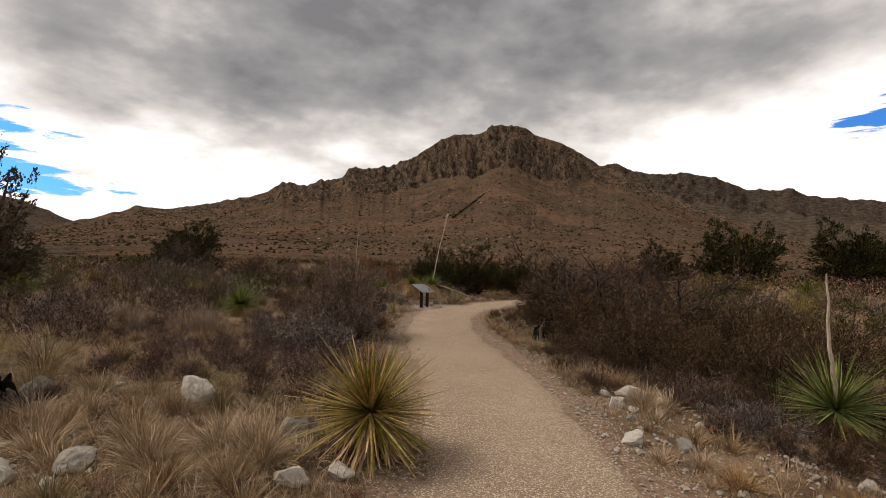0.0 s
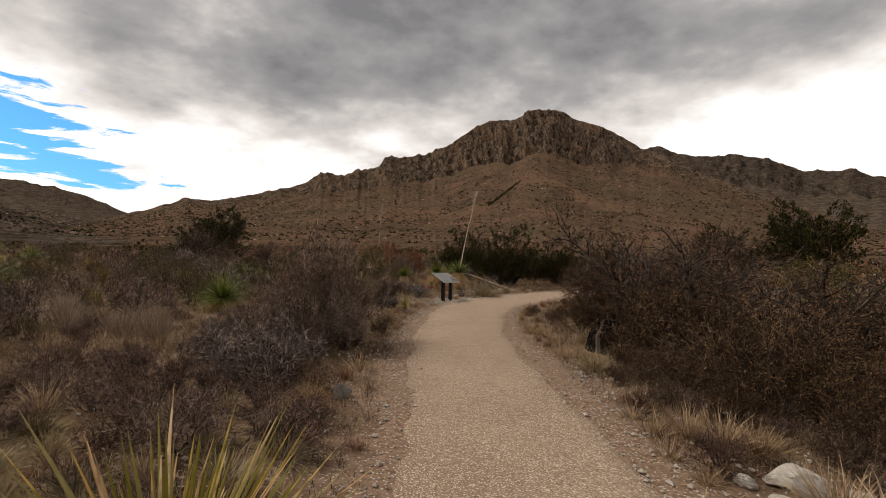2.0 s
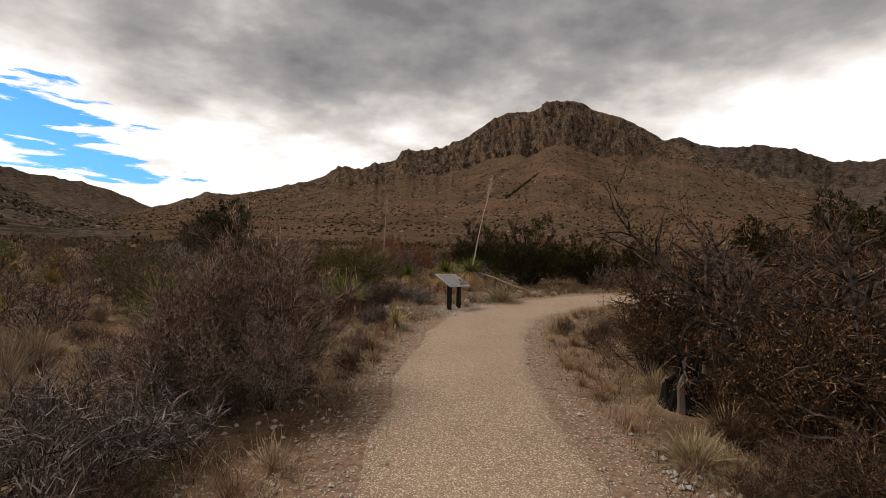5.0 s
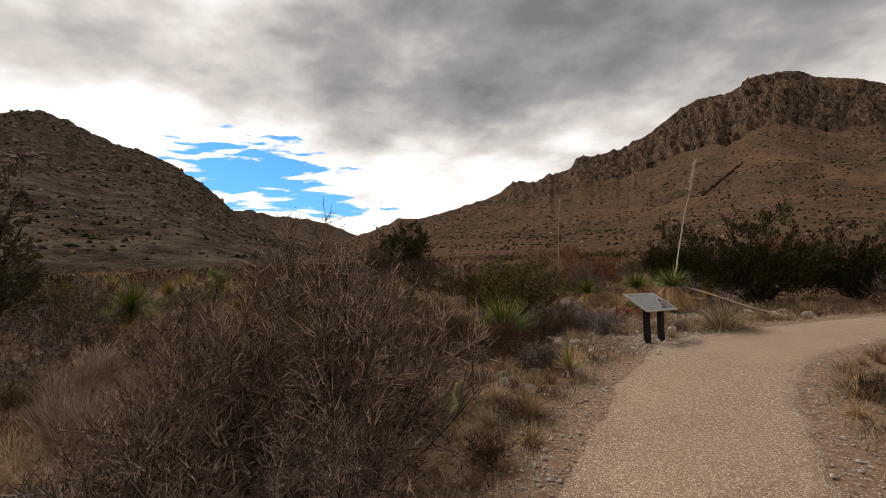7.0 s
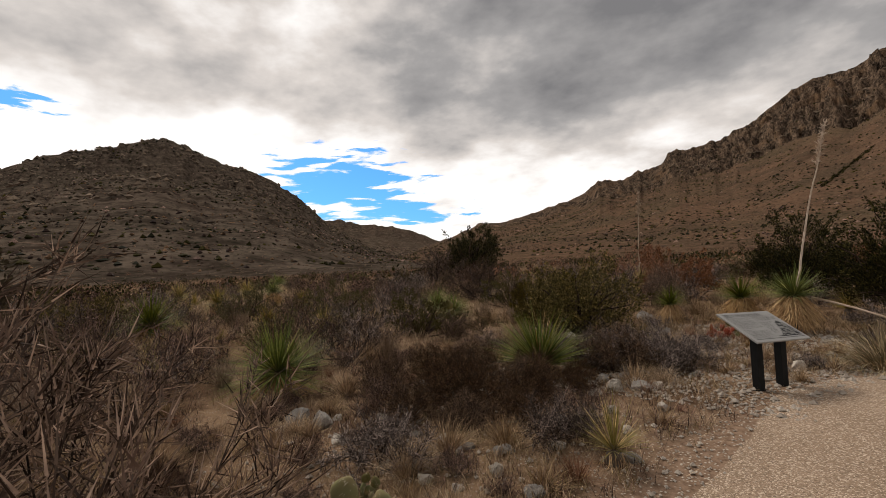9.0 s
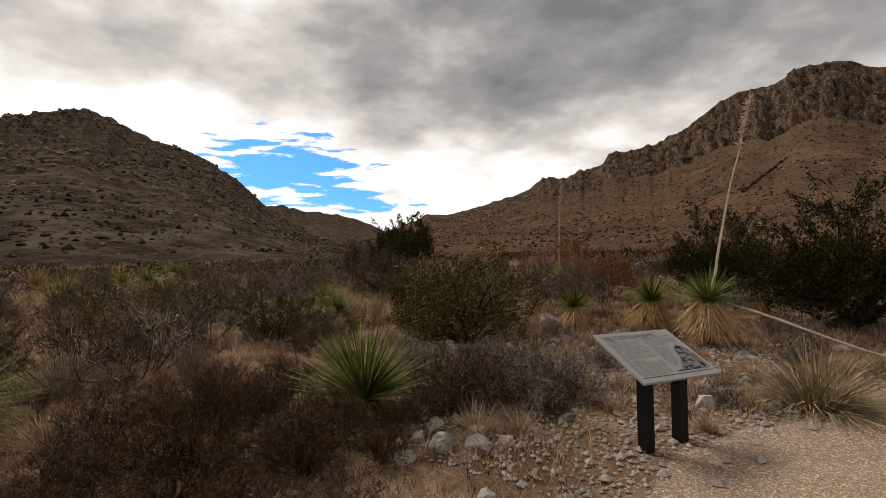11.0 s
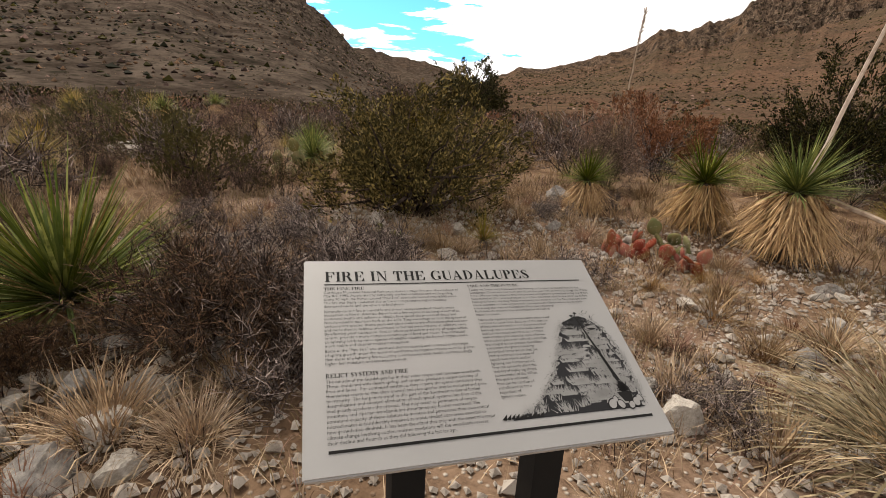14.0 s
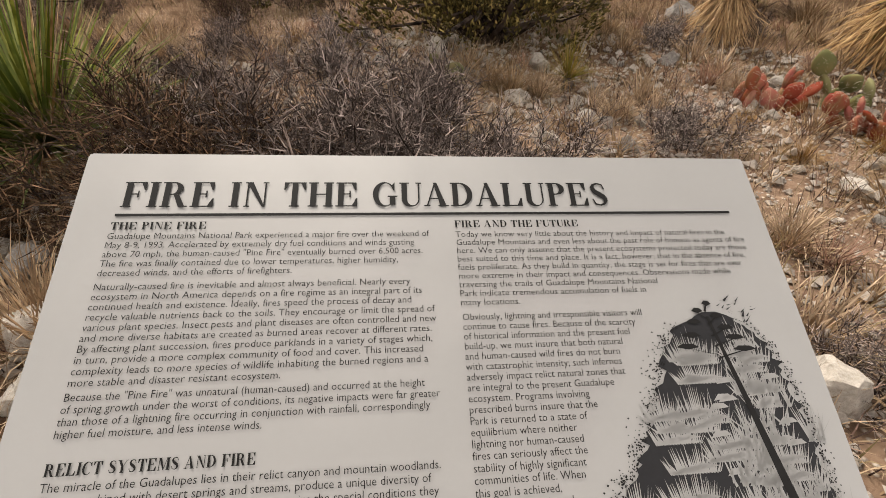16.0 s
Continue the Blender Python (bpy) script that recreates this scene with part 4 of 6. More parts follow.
    for i in range(15):
        q = math.pi * (0.05 + 0.9 * i / 14)
        ln = r.uniform(0.028, 0.045)
        dark.append([(0.893, 0.80), (0.909, 0.80), (0.901 + math.cos(q) * ln * 0.75, 0.80 - math.sin(q) * ln * 1.7)])
    dark.append([(0.875, 0.80), (0.925, 0.80), (0.915, 0.845), (0.888, 0.845)])
    for i in range(10):
        u = 0.50 + 0.012 * i
        dark.append([(u, 0.868), (u + 0.018, 0.858 - r.uniform(0, 0.012)), (u + 0.012, 0.872)])
    flat("agave_engraving", dark, panel, M_INK, 0.0116, "dark engraved flower stalk and agave")
    pads, inner = [], []
    for u, v, a0, s in ((0.845, 0.85, 0.6, 0.020), (0.872, 0.855, -0.3, 0.017), (0.925, 0.85, 0.2, 0.018), (0.940, 0.835, -0.4, 0.014), (0.905, 0.862, 0.5, 0.015), (0.86, 0.83, 0.1, 0.012)):
        for store, k in ((pads, 1.0), (inner, 0.78)):
            lp = []
            for i in range(16):
                q = 2 * math.pi * i / 16
                x, y = math.cos(q) * s * 0.75 * k, math.sin(q) * s * k
                lp.append((u + x * math.cos(a0) - y * math.sin(a0), v + (x * math.sin(a0) + y * math.cos(a0)) * 1.4))
            store.append(lp)
    flat("cactus_outline", pads, panel, M_INK, 0.0118, "dark engraved cactus outlines")
    flat("cactus_fill", inner, panel, M_INK_PALE, 0.0121, "pale engraved cactus pads")
    hz = []
    for i in range(26):
        u = r.uniform(0.872, 0.925)
        v = r.uniform(0.365, 0.415)
        hz.append([(u, v), (u + r.uniform(0.002, 0.012), v - r.uniform(-0.004, 0.014)), (u + 0.002, v + 0.0016)])
    flat("far_peak", hz, panel, M_INK_GREY, 0.0112, "faint engraved peak")
    return root


sign = build_sign()


# ---- plants ----
def bent(r, p, d, length, segs, sag, wiggle):
    pts = [p.copy()]
    d = d.normalized()
    for _ in range(segs):
        d = (d + rv(r, wiggle) + Vector((0, 0, -sag))).normalized()
        p = p + d * (length / segs)
        pts.append(p.copy())
    return pts, d


def brush(name, seed, high, wide, stems, twigs, twig_len, thick, twig_mat, label, leaf_mat=None, leaves=0, leaf_size=0.02, upright=0.55, crooked=0.22, split=False):
    """A many-stemmed dry bush: stems from the root, side branches, a haze of fine twigs, and a few leaves."""
    r = random.Random(seed)
    root = tagged(new(name), label, "shrub")
    b, t, lf, side = Build(), Build(), Build(), Build()
    ends = []
    for _ in range(stems):
        if split and b.f:
            part("stem", b, M_BRANCH, root)
            b = Build()
        q, out = r.uniform(0, 2 * math.pi), math.sqrt(r.random())
        d = Vector((math.cos(q) * out * wide, math.sin(q) * out * wide, high * (upright + r.random() * (1 - upright)) * (1.15 - 0.45 * out)))
        length = d.length
        p0 = Vector((math.cos(q) * 0.12 * wide * r.random(), math.sin(q) * 0.12 * wide * r.random(), -0.04))
        pts, e = bent(r, p0, d, length, 5, -0.03, crooked)
        b.tube(pts, [thick * (1 - 0.16 * i) for i in range(6)], 4)
        for k in range(2, 6):
            for _ in range(2):
                dd = (e + rv(r, 0.75) + Vector((0, 0, 0.25)))
                pp, ee = bent(r, pts[k], dd, length * r.uniform(0.22, 0.42), 2, -0.02, crooked * 1.1)
                (side if split else b).tube(pp, [thick * 0.52, thick * 0.4, thick * 0.24], 3)
                ends += [(pp[1], ee), (pp[1].lerp(pp[2], 0.5), ee), (pp[2], ee)]
    for _ in range(int(twigs * 1.45)):
        p, e = r.choice(ends)
        pp, ee = bent(r, p + rv(r, 0.012), e + rv(r, 0.7) + Vector((0, 0, 0.2)), twig_len * r.uniform(0.5, 1.25), 2, 0.0, crooked)
        if pp[-1].z < 0.02:
            continue
        t.spike(pp[0], pp[1].lerp(pp[2], 0.3), thick * 0.46)
        t.spike(pp[1], pp[2], thick * 0.40)
        if leaf_mat and leaves and r.random() < leaves:
            for _ in range(3):
                lf.leaf(pp[r.randint(1, 2)] + rv(r, 0.01), rv(r).normalized(), rv(r).normalized(), leaf_size * r.uniform(0.6, 1.4), leaf_size * 0.55)
    part("stem" if split else "branchwork", b, M_BRANCH, root, kind="" if split else "stuff")
    if side.f:
        part("branchwork", side, M_BRANCH, root, kind="stuff")
    part("twig_haze", t, twig_mat, root, kind="stuff")
    if lf.f:
        part("foliage", lf, leaf_mat, root, kind="stuff")
    return root


def grass(name, seed, high, wide, blades, width, material, label, droop=0.18, stiff=0.25):
    """A tussock: blades that fan out of one base and nod."""
    r = random.Random(seed)
    root = tagged(new(name), label, "grass")
    b = Build()
    for _ in range(blades):
        q, out = r.uniform(0, 2 * math.pi), r.random() ** 0.7
        p = Vector((math.cos(q) * out * wide * 0.35, math.sin(q) * out * wide * 0.35, -0.02))
        d = Vector((math.cos(q) * out * wide, math.sin(q) * out * wide, high * r.uniform(0.6, 1.1))) + rv(r, 0.08)
        pts, _e = bent(r, p, d, high * r.uniform(0.55, 1.15), 3, droop * (0.4 + out) * 1.3, stiff * 0.5)
        b.strip(pts, width * r.uniform(0.7, 1.4), Vector((-math.sin(q), math.cos(q), r.uniform(-0.4, 0.4))).normalized())
    part("tuft", b, material, root, kind="stuff")
    low = Build()
    for _ in range(blades // 4):
        q = r.uniform(0, 2 * math.pi)
        p = Vector((math.cos(q) * wide * 0.3 * r.random(), math.sin(q) * wide * 0.3 * r.random(), 0.0))
        d = Vector((math.cos(q) * 0.9, math.sin(q) * 0.9, r.uniform(0.15, 0.8)))
        pts, _e = bent(r, p, d, high * r.uniform(0.25, 0.5), 3, 0.2, stiff)
        low.strip(pts, width * 0.9, Vector((-math.sin(q), math.cos(q), 0)))
    part("dead_thatch", low, M_SOTOL_DRY, root, "bleached dead blades at the base", kind="stuff")
    return root


def sotol(name, seed, length, leaves, dead, label, green, trunk=0.25, width=0.02, low=-0.35, single=False, straw=()):
    """A rosette of narrow folded leaves over a skirt of dead ones. single: every leaf is a piece of its own."""
    r = random.Random(seed)
    root = tagged(new(name), label, "desert plant")
    b, s, core = Build(), Build(), Build()
    c = Vector((0, 0, trunk))
    shapes = []
    if single:
        for i in range(200):
            q = r.uniform(0, 6.28)
            el = math.asin(r.uniform(low, 0.99))
            d = Vector((math.cos(q) * math.cos(el), math.sin(q) * math.cos(el), math.sin(el)))
            pts, _e = bent(r, c + d * 0.03, d, length * r.uniform(0.5, 0.9), 3, 0.03, 0.03)
            b.blade(pts, width, Vector((-math.sin(q), math.cos(q), 0.1)).normalized(), 0.35, 0.1)
        for _ in range(9):
            one = Build()
            pts, _e = bent(r, Vector((0.05, 0, 0)), Vector((1, 0, 0)), length * r.uniform(0.88, 1.08), 4, 0.018, 0.02)
            one.blade(pts, width, Vector((0, 1, 0)), 0.35, 0.08)
            shapes.append(one.mesh("leaf", M_SOTOL_DRY if len(shapes) in straw else green))
    for i in range(leaves):
        q = i * 2.39996 + r.gauss(0, 0.1)
        el = math.asin(r.uniform(low, 0.99))
        if single:
            leaf = new("leaf", shapes[i % 9])
            leaf.parent = root
            leaf.matrix_basis = Matrix.Translation(c) @ Euler((r.uniform(-0.3, 0.3), -el + r.gauss(0, 0.09), q + r.gauss(0, 0.12))).to_matrix().to_4x4() @ Matrix.Diagonal((r.uniform(0.62, 1.08), r.uniform(0.8, 1.25), r.uniform(0.3, 2.2), 1))
            continue
        d = Vector((math.cos(q) * math.cos(el), math.sin(q) * math.cos(el), math.sin(el)))
        pts, _e = bent(r, c + d * 0.05, d, length * r.uniform(0.62, 1.1), 4, r.uniform(0.0, 0.07), 0.04)
        side = Vector((-math.sin(q), math.cos(q), r.uniform(-0.2, 0.2))).normalized()
        b.blade(pts, width * r.uniform(0.8, 1.25), side, 0.35, 0.08)
    for i in range(dead):
        q = i * 2.39996 + r.gauss(0, 0.2)
        el = r.uniform(-1.35, -0.55)
        d = Vector((math.cos(q) * math.cos(el), math.sin(q) * math.cos(el), math.sin(el)))
        ring = r.uniform(0.05, 0.14) + 0.12 * trunk
        p0 = c + Vector((math.cos(q) * ring, math.sin(q) * ring, -0.45 * trunk * r.random()))
        pts, _e = bent(r, p0, d, min(length * r.uniform(0.5, 1.0), p0.z * 1.5 + 0.1), 4, 0.04, 0.13)
        for k, p in enumerate(pts):
            p.z = max(p.z, 0.012)
        side = Vector((-math.sin(q), math.cos(q), r.uniform(-0.4, 0.4))).normalized()
        s.blade(pts, width * r.uniform(0.7, 1.2), side, 0.3, 0.15)
    core.tube([Vector((0, 0, -0.1)), Vector((0, 0, trunk * 0.6)), Vector((0, 0, trunk + 0.06))], [0.09, 0.11, 0.05], 8)
    if b.f:
        part("rosette", b, green, root, "narrow green saw-edged leaves", kind="stuff")
    if dead:
        part("skirt", s, M_SOTOL_DRY, root, "dead straw-coloured leaves", kind="stuff")
    part("trunk", core, M_STUMP, root)
    return root


def stalk(parent, base, top, thick, plume=True, seed=1):
    """The dry flower stalk of a sotol."""
    r = random.Random(seed)
    b = Build()
    n = 14
    base, top = Vector(base), Vector(top)
    bow = Vector((-0.012, 0.01, 0)) * (top - base).length
    pts = [base.lerp(top, i / n) + bow * math.sin(math.pi * i / n) + rv(r, 0.008) for i in range(n + 1)]
    b.tube(pts, [thick * (1 - 0.72 * i / n) for i in range(n + 1)], 6)
    if plume:
        for i in range(150):
            f = r.uniform(0.76, 1.0)
            p = base.lerp(top, f) + bow * math.sin(math.pi * f)
            pp, _e = bent(r, p, rv(r) + Vector((0, 0, 1.6)), r.uniform(0.05, 0.16), 2, 0.0, 0.2)
            b.tube(pp, [thick * 0.22, thick * 0.3, thick * 0.1], 3)
    return part("flower_stalk", b, M_STALK, parent, "tall dry pale flower stalk")


def bushy(name, seed, high, wide, clumps, per, leaf, leaf_mat, label, trunk=0.06, low=0.12, category="shrub", ragged=0.3, wood=None):
    """An evergreen bush or tree: trunk and limbs that carry many ragged clumps of small leaves."""
    r = random.Random(seed)
    root = tagged(new(name), label, category)
    w, c = Build(), Build()
    limbs = max(5, clumps // 7)
    tips = []
    for i in range(limbs):
        q = i * 2.4 + r.gauss(0, 0.3)
        out = math.sqrt(r.uniform(0.08, 1.0))
        f = r.uniform(low, 1.0) * (1 - 0.35 * out * out)
        end = Vector((math.cos(q) * out * wide, math.sin(q) * out * wide, high * max(low, f)))
        p0 = Vector((r.gauss(0, 0.05), r.gauss(0, 0.05), -0.05))
        mid = p0.lerp(end, 0.45) + Vector((0, 0, high * 0.10)) + rv(r, 0.06 * wide)
        pts = [p0, p0.lerp(mid, 0.5) + rv(r, 0.03 * wide), mid, mid.lerp(end, 0.6) + rv(r, 0.04 * wide), end]
        w.tube(pts, [trunk, trunk * 0.75, trunk * 0.5, trunk * 0.3, trunk * 0.12], 5)
        for k in range(2, 5):
            tips.append(pts[k])
    off = rv(r, 9)
    for _ in range(clumps):
        base = r.choice(tips)
        o = rv(r, ragged * 0.5 * wide)
        o.z *= 0.6
        p = base + o
        rad = math.hypot(p.x, p.y)
        uneven = 0.72 + 0.75 * abs(noise.noise(Vector((p.x, p.y, p.z)) / wide * 1.6 + off))
        lim = (1.0 - 0.5 * max(0.0, p.z / high) ** 2) * uneven
        if rad > wide * lim:
            p.x *= wide * lim / rad
            p.y *= wide * lim / rad
        p.z = min(max(p.z, low * high * 0.6), high * (0.7 + 0.3 * uneven))
        size = r.uniform(0.035, 0.075) * wide
        axis = (Vector((p.x, p.y, 0)) * 0.7 / wide + Vector((0, 0, 0.75)) + rv(r, 0.3)).normalized()
        reach = r.uniform(0.14, 0.34) * wide
        for _ in range(per):
            f = r.random() ** 0.8
            d = (axis * 1.2 + rv(r, 0.45)).normalized()
            q0 = p + axis * reach * f + rv(r, size * (1.15 - 0.9 * f))
            c.leaf(q0, d, rv(r).normalized(), leaf * r.uniform(0.6, 1.5), leaf * 0.45)
    part("branchwork", w, wood or M_BRANCH, root, kind="stuff")
    part("crown", c, leaf_mat, root, kind="stuff")
    return root


def bare_tree(name, seed, high, wide, mains, label, leaf_mat, leaves, lean=(0, 0)):
    """A crooked, nearly bare small tree with several trunks."""
    r = random.Random(seed)
    root = tagged(new(name), label, "tree")
    w, t, lf, limbs = Build(), Build(), Build(), Build()
    ends = []

    def grow(w, p, d, length, rad, depth):
        pts, e = bent(r, p, d, length, 4, -0.015, 0.24)
        if min(q.z for q in pts[1:]) < 0.15 and depth:
            return
        if depth < 3:
            w.tube(pts, [rad, rad * 0.88, rad * 0.76, rad * 0.66, rad * 0.52], 6 if depth == 0 else 4 if depth == 1 else 3)
        else:
            w.spike(pts[0], pts[2], rad)
            w.spike(pts[2].lerp(pts[0], 0.15), pts[4], rad * 0.8)
        if depth == 3:
            ends.extend((q, e) for q in pts[1:])
            return
        for k in range(1, 5):
            for _ in range(2 if depth < 2 else 1 + (r.random() < 0.6)):
                dd = e + rv(r, 0.65) + Vector((0, 0, 0.12))
                grow(limbs, pts[k], dd, length * r.uniform(0.42, 0.68), rad * 0.5, depth + 1)

    for i in range(mains):
        q = i * 2 * math.pi / mains + r.gauss(0, 0.3)
        d = Vector((math.cos(q) * wide * 0.6 + lean[0], math.sin(q) * wide * 0.6 + lean[1], high * 0.62))
        if w.f:
            part("trunk", w, M_BRANCH, root, "dark crooked trunk")
            w = Build()
        grow(w, Vector((math.cos(q) * 0.1, math.sin(q) * 0.1, -0.1)), d, d.length * 0.82, 0.06, 0)
    for p, e in r.sample(ends, min(len(ends), 1500)):
        for _ in range(2):
            pp, _e = bent(r, p, e + rv(r, 0.8), r.uniform(0.10, 0.30), 2, 0.0, 0.3)
            t.spike(pp[0], pp[1], 0.006)
            t.spike(pp[1].lerp(pp[0], 0.1), pp[2], 0.005)
            if r.random() < leaves:
                for _ in range(2):
                    lf.leaf(pp[-1] + rv(r, 0.02), rv(r).normalized(), rv(r).normalized(), r.uniform(0.025, 0.05), 0.022)
    part("trunk", w, M_BRANCH, root, "dark crooked trunk")
    part("branchwork", limbs, M_BRANCH, root, kind="stuff")
    part("twig_haze", t, M_TWIG_DARK, root, kind="stuff")
    if lf.f:
        part("foliage", lf, leaf_mat, root, "few withered leaves", kind="stuff")
    return root


def prickly_pear(name, seed, pads, size, material, label):
    r = random.Random(seed)
    root = tagged(new(name), label, "cactus")
    places = []
    for i in range(pads):
        if i < max(3, pads * 6 // 10) or not places:
            q = r.uniform(0, 6.28)
            base = Vector((math.cos(q) * size * 1.3 * r.random(), math.sin(q) * size * 1.3 * r.random(), -0.02))
            d = Vector((r.gauss(0, 0.35), r.gauss(0, 0.35), 1)).normalized()
        else:
            b0, d0, s0 = r.choice(places)
            d = (d0 + rv(r, 0.5) + Vector((0, 0, 0.2))).normalized()
            base = b0 + d0 * s0 * 0.92
        s = size * r.uniform(0.8, 1.15)
        places.append((base, d, s))
        b, sp = Build(), Build()
        n = rv(r)
        n = (n - d * n.dot(d)).normalized()
        side = d.cross(n)
        rings, seg = 7, 12
        for a in range(rings):
            f = a / (rings - 1)
            wd = s * 0.42 * math.sin(math.pi * (0.06 + 0.90 * f) ** 0.85) ** 0.75
            th = min(0.035 * s / 0.2, wd) * (0.55 + 0.45 * math.sin(math.pi * f))
            for k in range(seg):
                q = 2 * math.pi * k / seg
                b.v.append(base + d * s * f + side * wd * math.cos(q) + n * th * math.sin(q))
        for a in range(rings - 1):
            for k in range(seg):
                k2 = (k + 1) % seg
                b.f.append((a * seg + k, a * seg + k2, (a + 1) * seg + k2, (a + 1) * seg + k))
        b.f.append(tuple(range((rings - 1) * seg, rings * seg)))
        for _ in range(46):
            f, e = r.uniform(0.12, 0.97), r.uniform(-1, 1)
            wd = s * 0.40 * math.sin(math.pi * (0.06 + 0.90 * f) ** 0.85) ** 0.75
            sg = r.choice((-1, 1))
            p = base + d * s * f + side * wd * e + n * sg * 0.03 * s / 0.2 * math.sqrt(max(0.02, 1 - e * e))
            o = (n * sg + rv(r, 0.4)).normalized()
            sp.tube([p, p + o * 0.022], [0.0016, 0.0004], 3)
        pad = part("pad", b, material, root, smooth=True)
        part("spine_cover", sp, M_SPINE, pad, kind="stuff")
    return root


def rock_mesh(seed, facets=9):
    """A boulder: a ball cut by random planes, then roughened."""
    r = random.Random(seed)
    bm = bmesh.new()
    bmesh.ops.create_icosphere(bm, subdivisions=3, radius=1.0)
    planes = [(rv(r).normalized(), r.uniform(0.45, 0.8)) for _ in range(facets + 2)]
    off = rv(r, 9)
    for v in bm.verts:
        p = v.co
        for n, d in planes:
            k = p.dot(n) - d
            if k > 0:
                p = p - n * k * 0.97
        p = p * (1 + 0.20 * noise.fractal(p * 1.5 + off, 0.7, 2.2, 4) + 0.06 * noise.noise(p * 5 + off))
        v.co = p
    me = bpy.data.meshes.new("boulder")
    bm.to_mesh(me)
    bm.free()
    return me


ROCKS = {}
for key, mt in (("pale", M_ROCK), ("grey", M_ROCK_GREY)):
    ROCKS[key] = []
    for k in range(7):
        me = rock_mesh(100 + k + (50 if key == "grey" else 0), 7 + k % 5)
        me.materials.append(mt)
        ROCKS[key].append(me)
rock_count = 0


def rock(x, y, sx, sy=None, sz=None, kind="pale", turn=None, sink=0.25, label=""):
    """A boulder of half-sizes sx, sy, sz bedded into the ground."""
    global rock_count
    rock_count += 1
    r = random.Random(rock_count * 7 + 1)
    sy, sz = sy or sx * r.uniform(0.7, 1.0), sz or sx * r.uniform(0.55, 0.8)
    me = ROCKS[kind][rock_count % 7]
    ob = new("boulder" if sx > 0.11 else "stone", me)
    ob.matrix_basis = pose(x, y, ground_z(x, y) + sz * (1 - 2 * sink) * 0.75, r.uniform(-15, 15), r.uniform(-15, 15), r.uniform(0, 360) if turn is None else turn) @ Matrix.Diagonal((sx, sy, sz, 1))
    size = "large" if sx > 0.2 else "rough" if sx > 0.11 else "small"
    tint = "pale white" if kind == "pale" else "weathered grey"
    return tagged(ob, label or f"{size} {tint} limestone rock half sunk in dry ground", "rock", "rocks beside the trail")


TAKEN = [(0.086, 16.86, 0.75)]


def put(ob, x, y, turn=0.0, scale=1.0, tall=1.0, copy=True, radius=None, label="", group="", sunk=0.0):
    m = pose(x, y, ground_z(x, y) - sunk, 0, 0, turn) @ Matrix.Diagonal((scale, scale, scale * tall, 1))
    if copy:
        ob = copy_thing(ob, m)
    else:
        ob.matrix_basis = m
    if radius:
        TAKEN.append((x, y, radius))
    return tagged(ob, label, group=group)


USED = set()


def place(ob, x, y, **kw):
    """Sets the first one down itself, and copies of it after that."""
    first = ob.name not in USED
    USED.add(ob.name)
    return put(ob, x, y, copy=not first, **kw)


# ---- sotols ----
s_near = sotol("sotol", 1, 0.84, 300, 110, "yellow-green sotol rosette with straw-tipped leaves beside the trail", M_SOTOL, 0.40, 0.029, -0.6, True, (1, 4, 7))
s_gold = sotol("sotol", 9, 0.62, 330, 80, "yellow-green sotol rosette in dry grass", M_SOTOL, 0.3, 0.02, -0.4)
s_sign = sotol("sotol", 10, 0.92, 300, 420, "bright green spiky sotol over dead leaves beside grey rocks", M_SOTOL_DEEP, 0.12, 0.030, 0.18, True, (4,))
s_deep = sotol("sotol", 2, 0.85, 330, 130, "deep green spiky sotol over a skirt of dead leaves", M_SOTOL_DEEP, 0.34, 0.022)
s_tall = sotol("sotol", 3, 0.72, 330, 900, "green sotol on a tall thatch of dead straw leaves", M_SOTOL_DEEP, 0.80, 0.022, 0.0)
s_small = sotol("sotol", 4, 0.55, 130, 30, "small upright green sotol in dry grass", M_SOTOL, 0.12, 0.015, 0.2)
GS = "sotols in the scrub"
place(s_near, 0.16, 3.25, radius=0.7, group=GS)
place(s_deep, 6.2, 5.0, scale=1.05, radius=1.0, group=GS, label="deep green sotol with a broken pale stalk")
stalk(bpy.data.objects[s_deep.name], (0.02, 0, 0.4), (-0.12, 0.03, 2.1), 0.035, False, 3)
s_deep2 = sotol("sotol", 12, 0.85, 430, 320, "deep green spiky sotol over a skirt of dead leaves", M_SOTOL_DEEP, 0.34, 0.021)
place(s_sign, -2.74, 16.35, radius=0.75, group=GS)
place(s_deep2, -5.75, 13.75, scale=1.05, turn=70, radius=0.9, group=GS)
for x, y, sc, tn in ((-14.2, 14.9, 1.25, 20), (10.6, 15.0, 1.15, 140), (-9.9, 22.6, 0.9, 200), (20.1, 23.0, 1.3, 260), (-8.6, 21.8, 0.8, 100)):
    place(s_deep2, x, y, scale=sc, turn=tn, radius=0.9 * sc, group=GS)
place(s_tall, 0.25, 22.1, scale=0.95, radius=1.1, group=GS, label="green sotol on thick straw thatch with a tall flower stalk")
stalk(s_tall, (0.05, 0, 0.8), (0.76, 0.32, 4.54), 0.027, True, 5)
s_tall2 = sotol("sotol", 13, 0.70, 240, 560, "green sotol on a tall thatch of dead straw leaves", M_SOTOL_DEEP, 0.66, 0.02, 0.0)
place(s_tall2, -0.75, 22.6, scale=0.95, turn=40, radius=0.7, group=GS)
place(s_tall2, -2.2, 22.3, scale=0.75, tall=1.1, turn=170, radius=0.6, group=GS)
s_far = sotol("sotol", 14, 0.8, 200, 120, "distant sotol with a tall pale flower stalk", M_SOTOL, 0.4, 0.02)
place(s_far, -5.3, 30.8, scale=1.1, radius=0.8, group=GS)
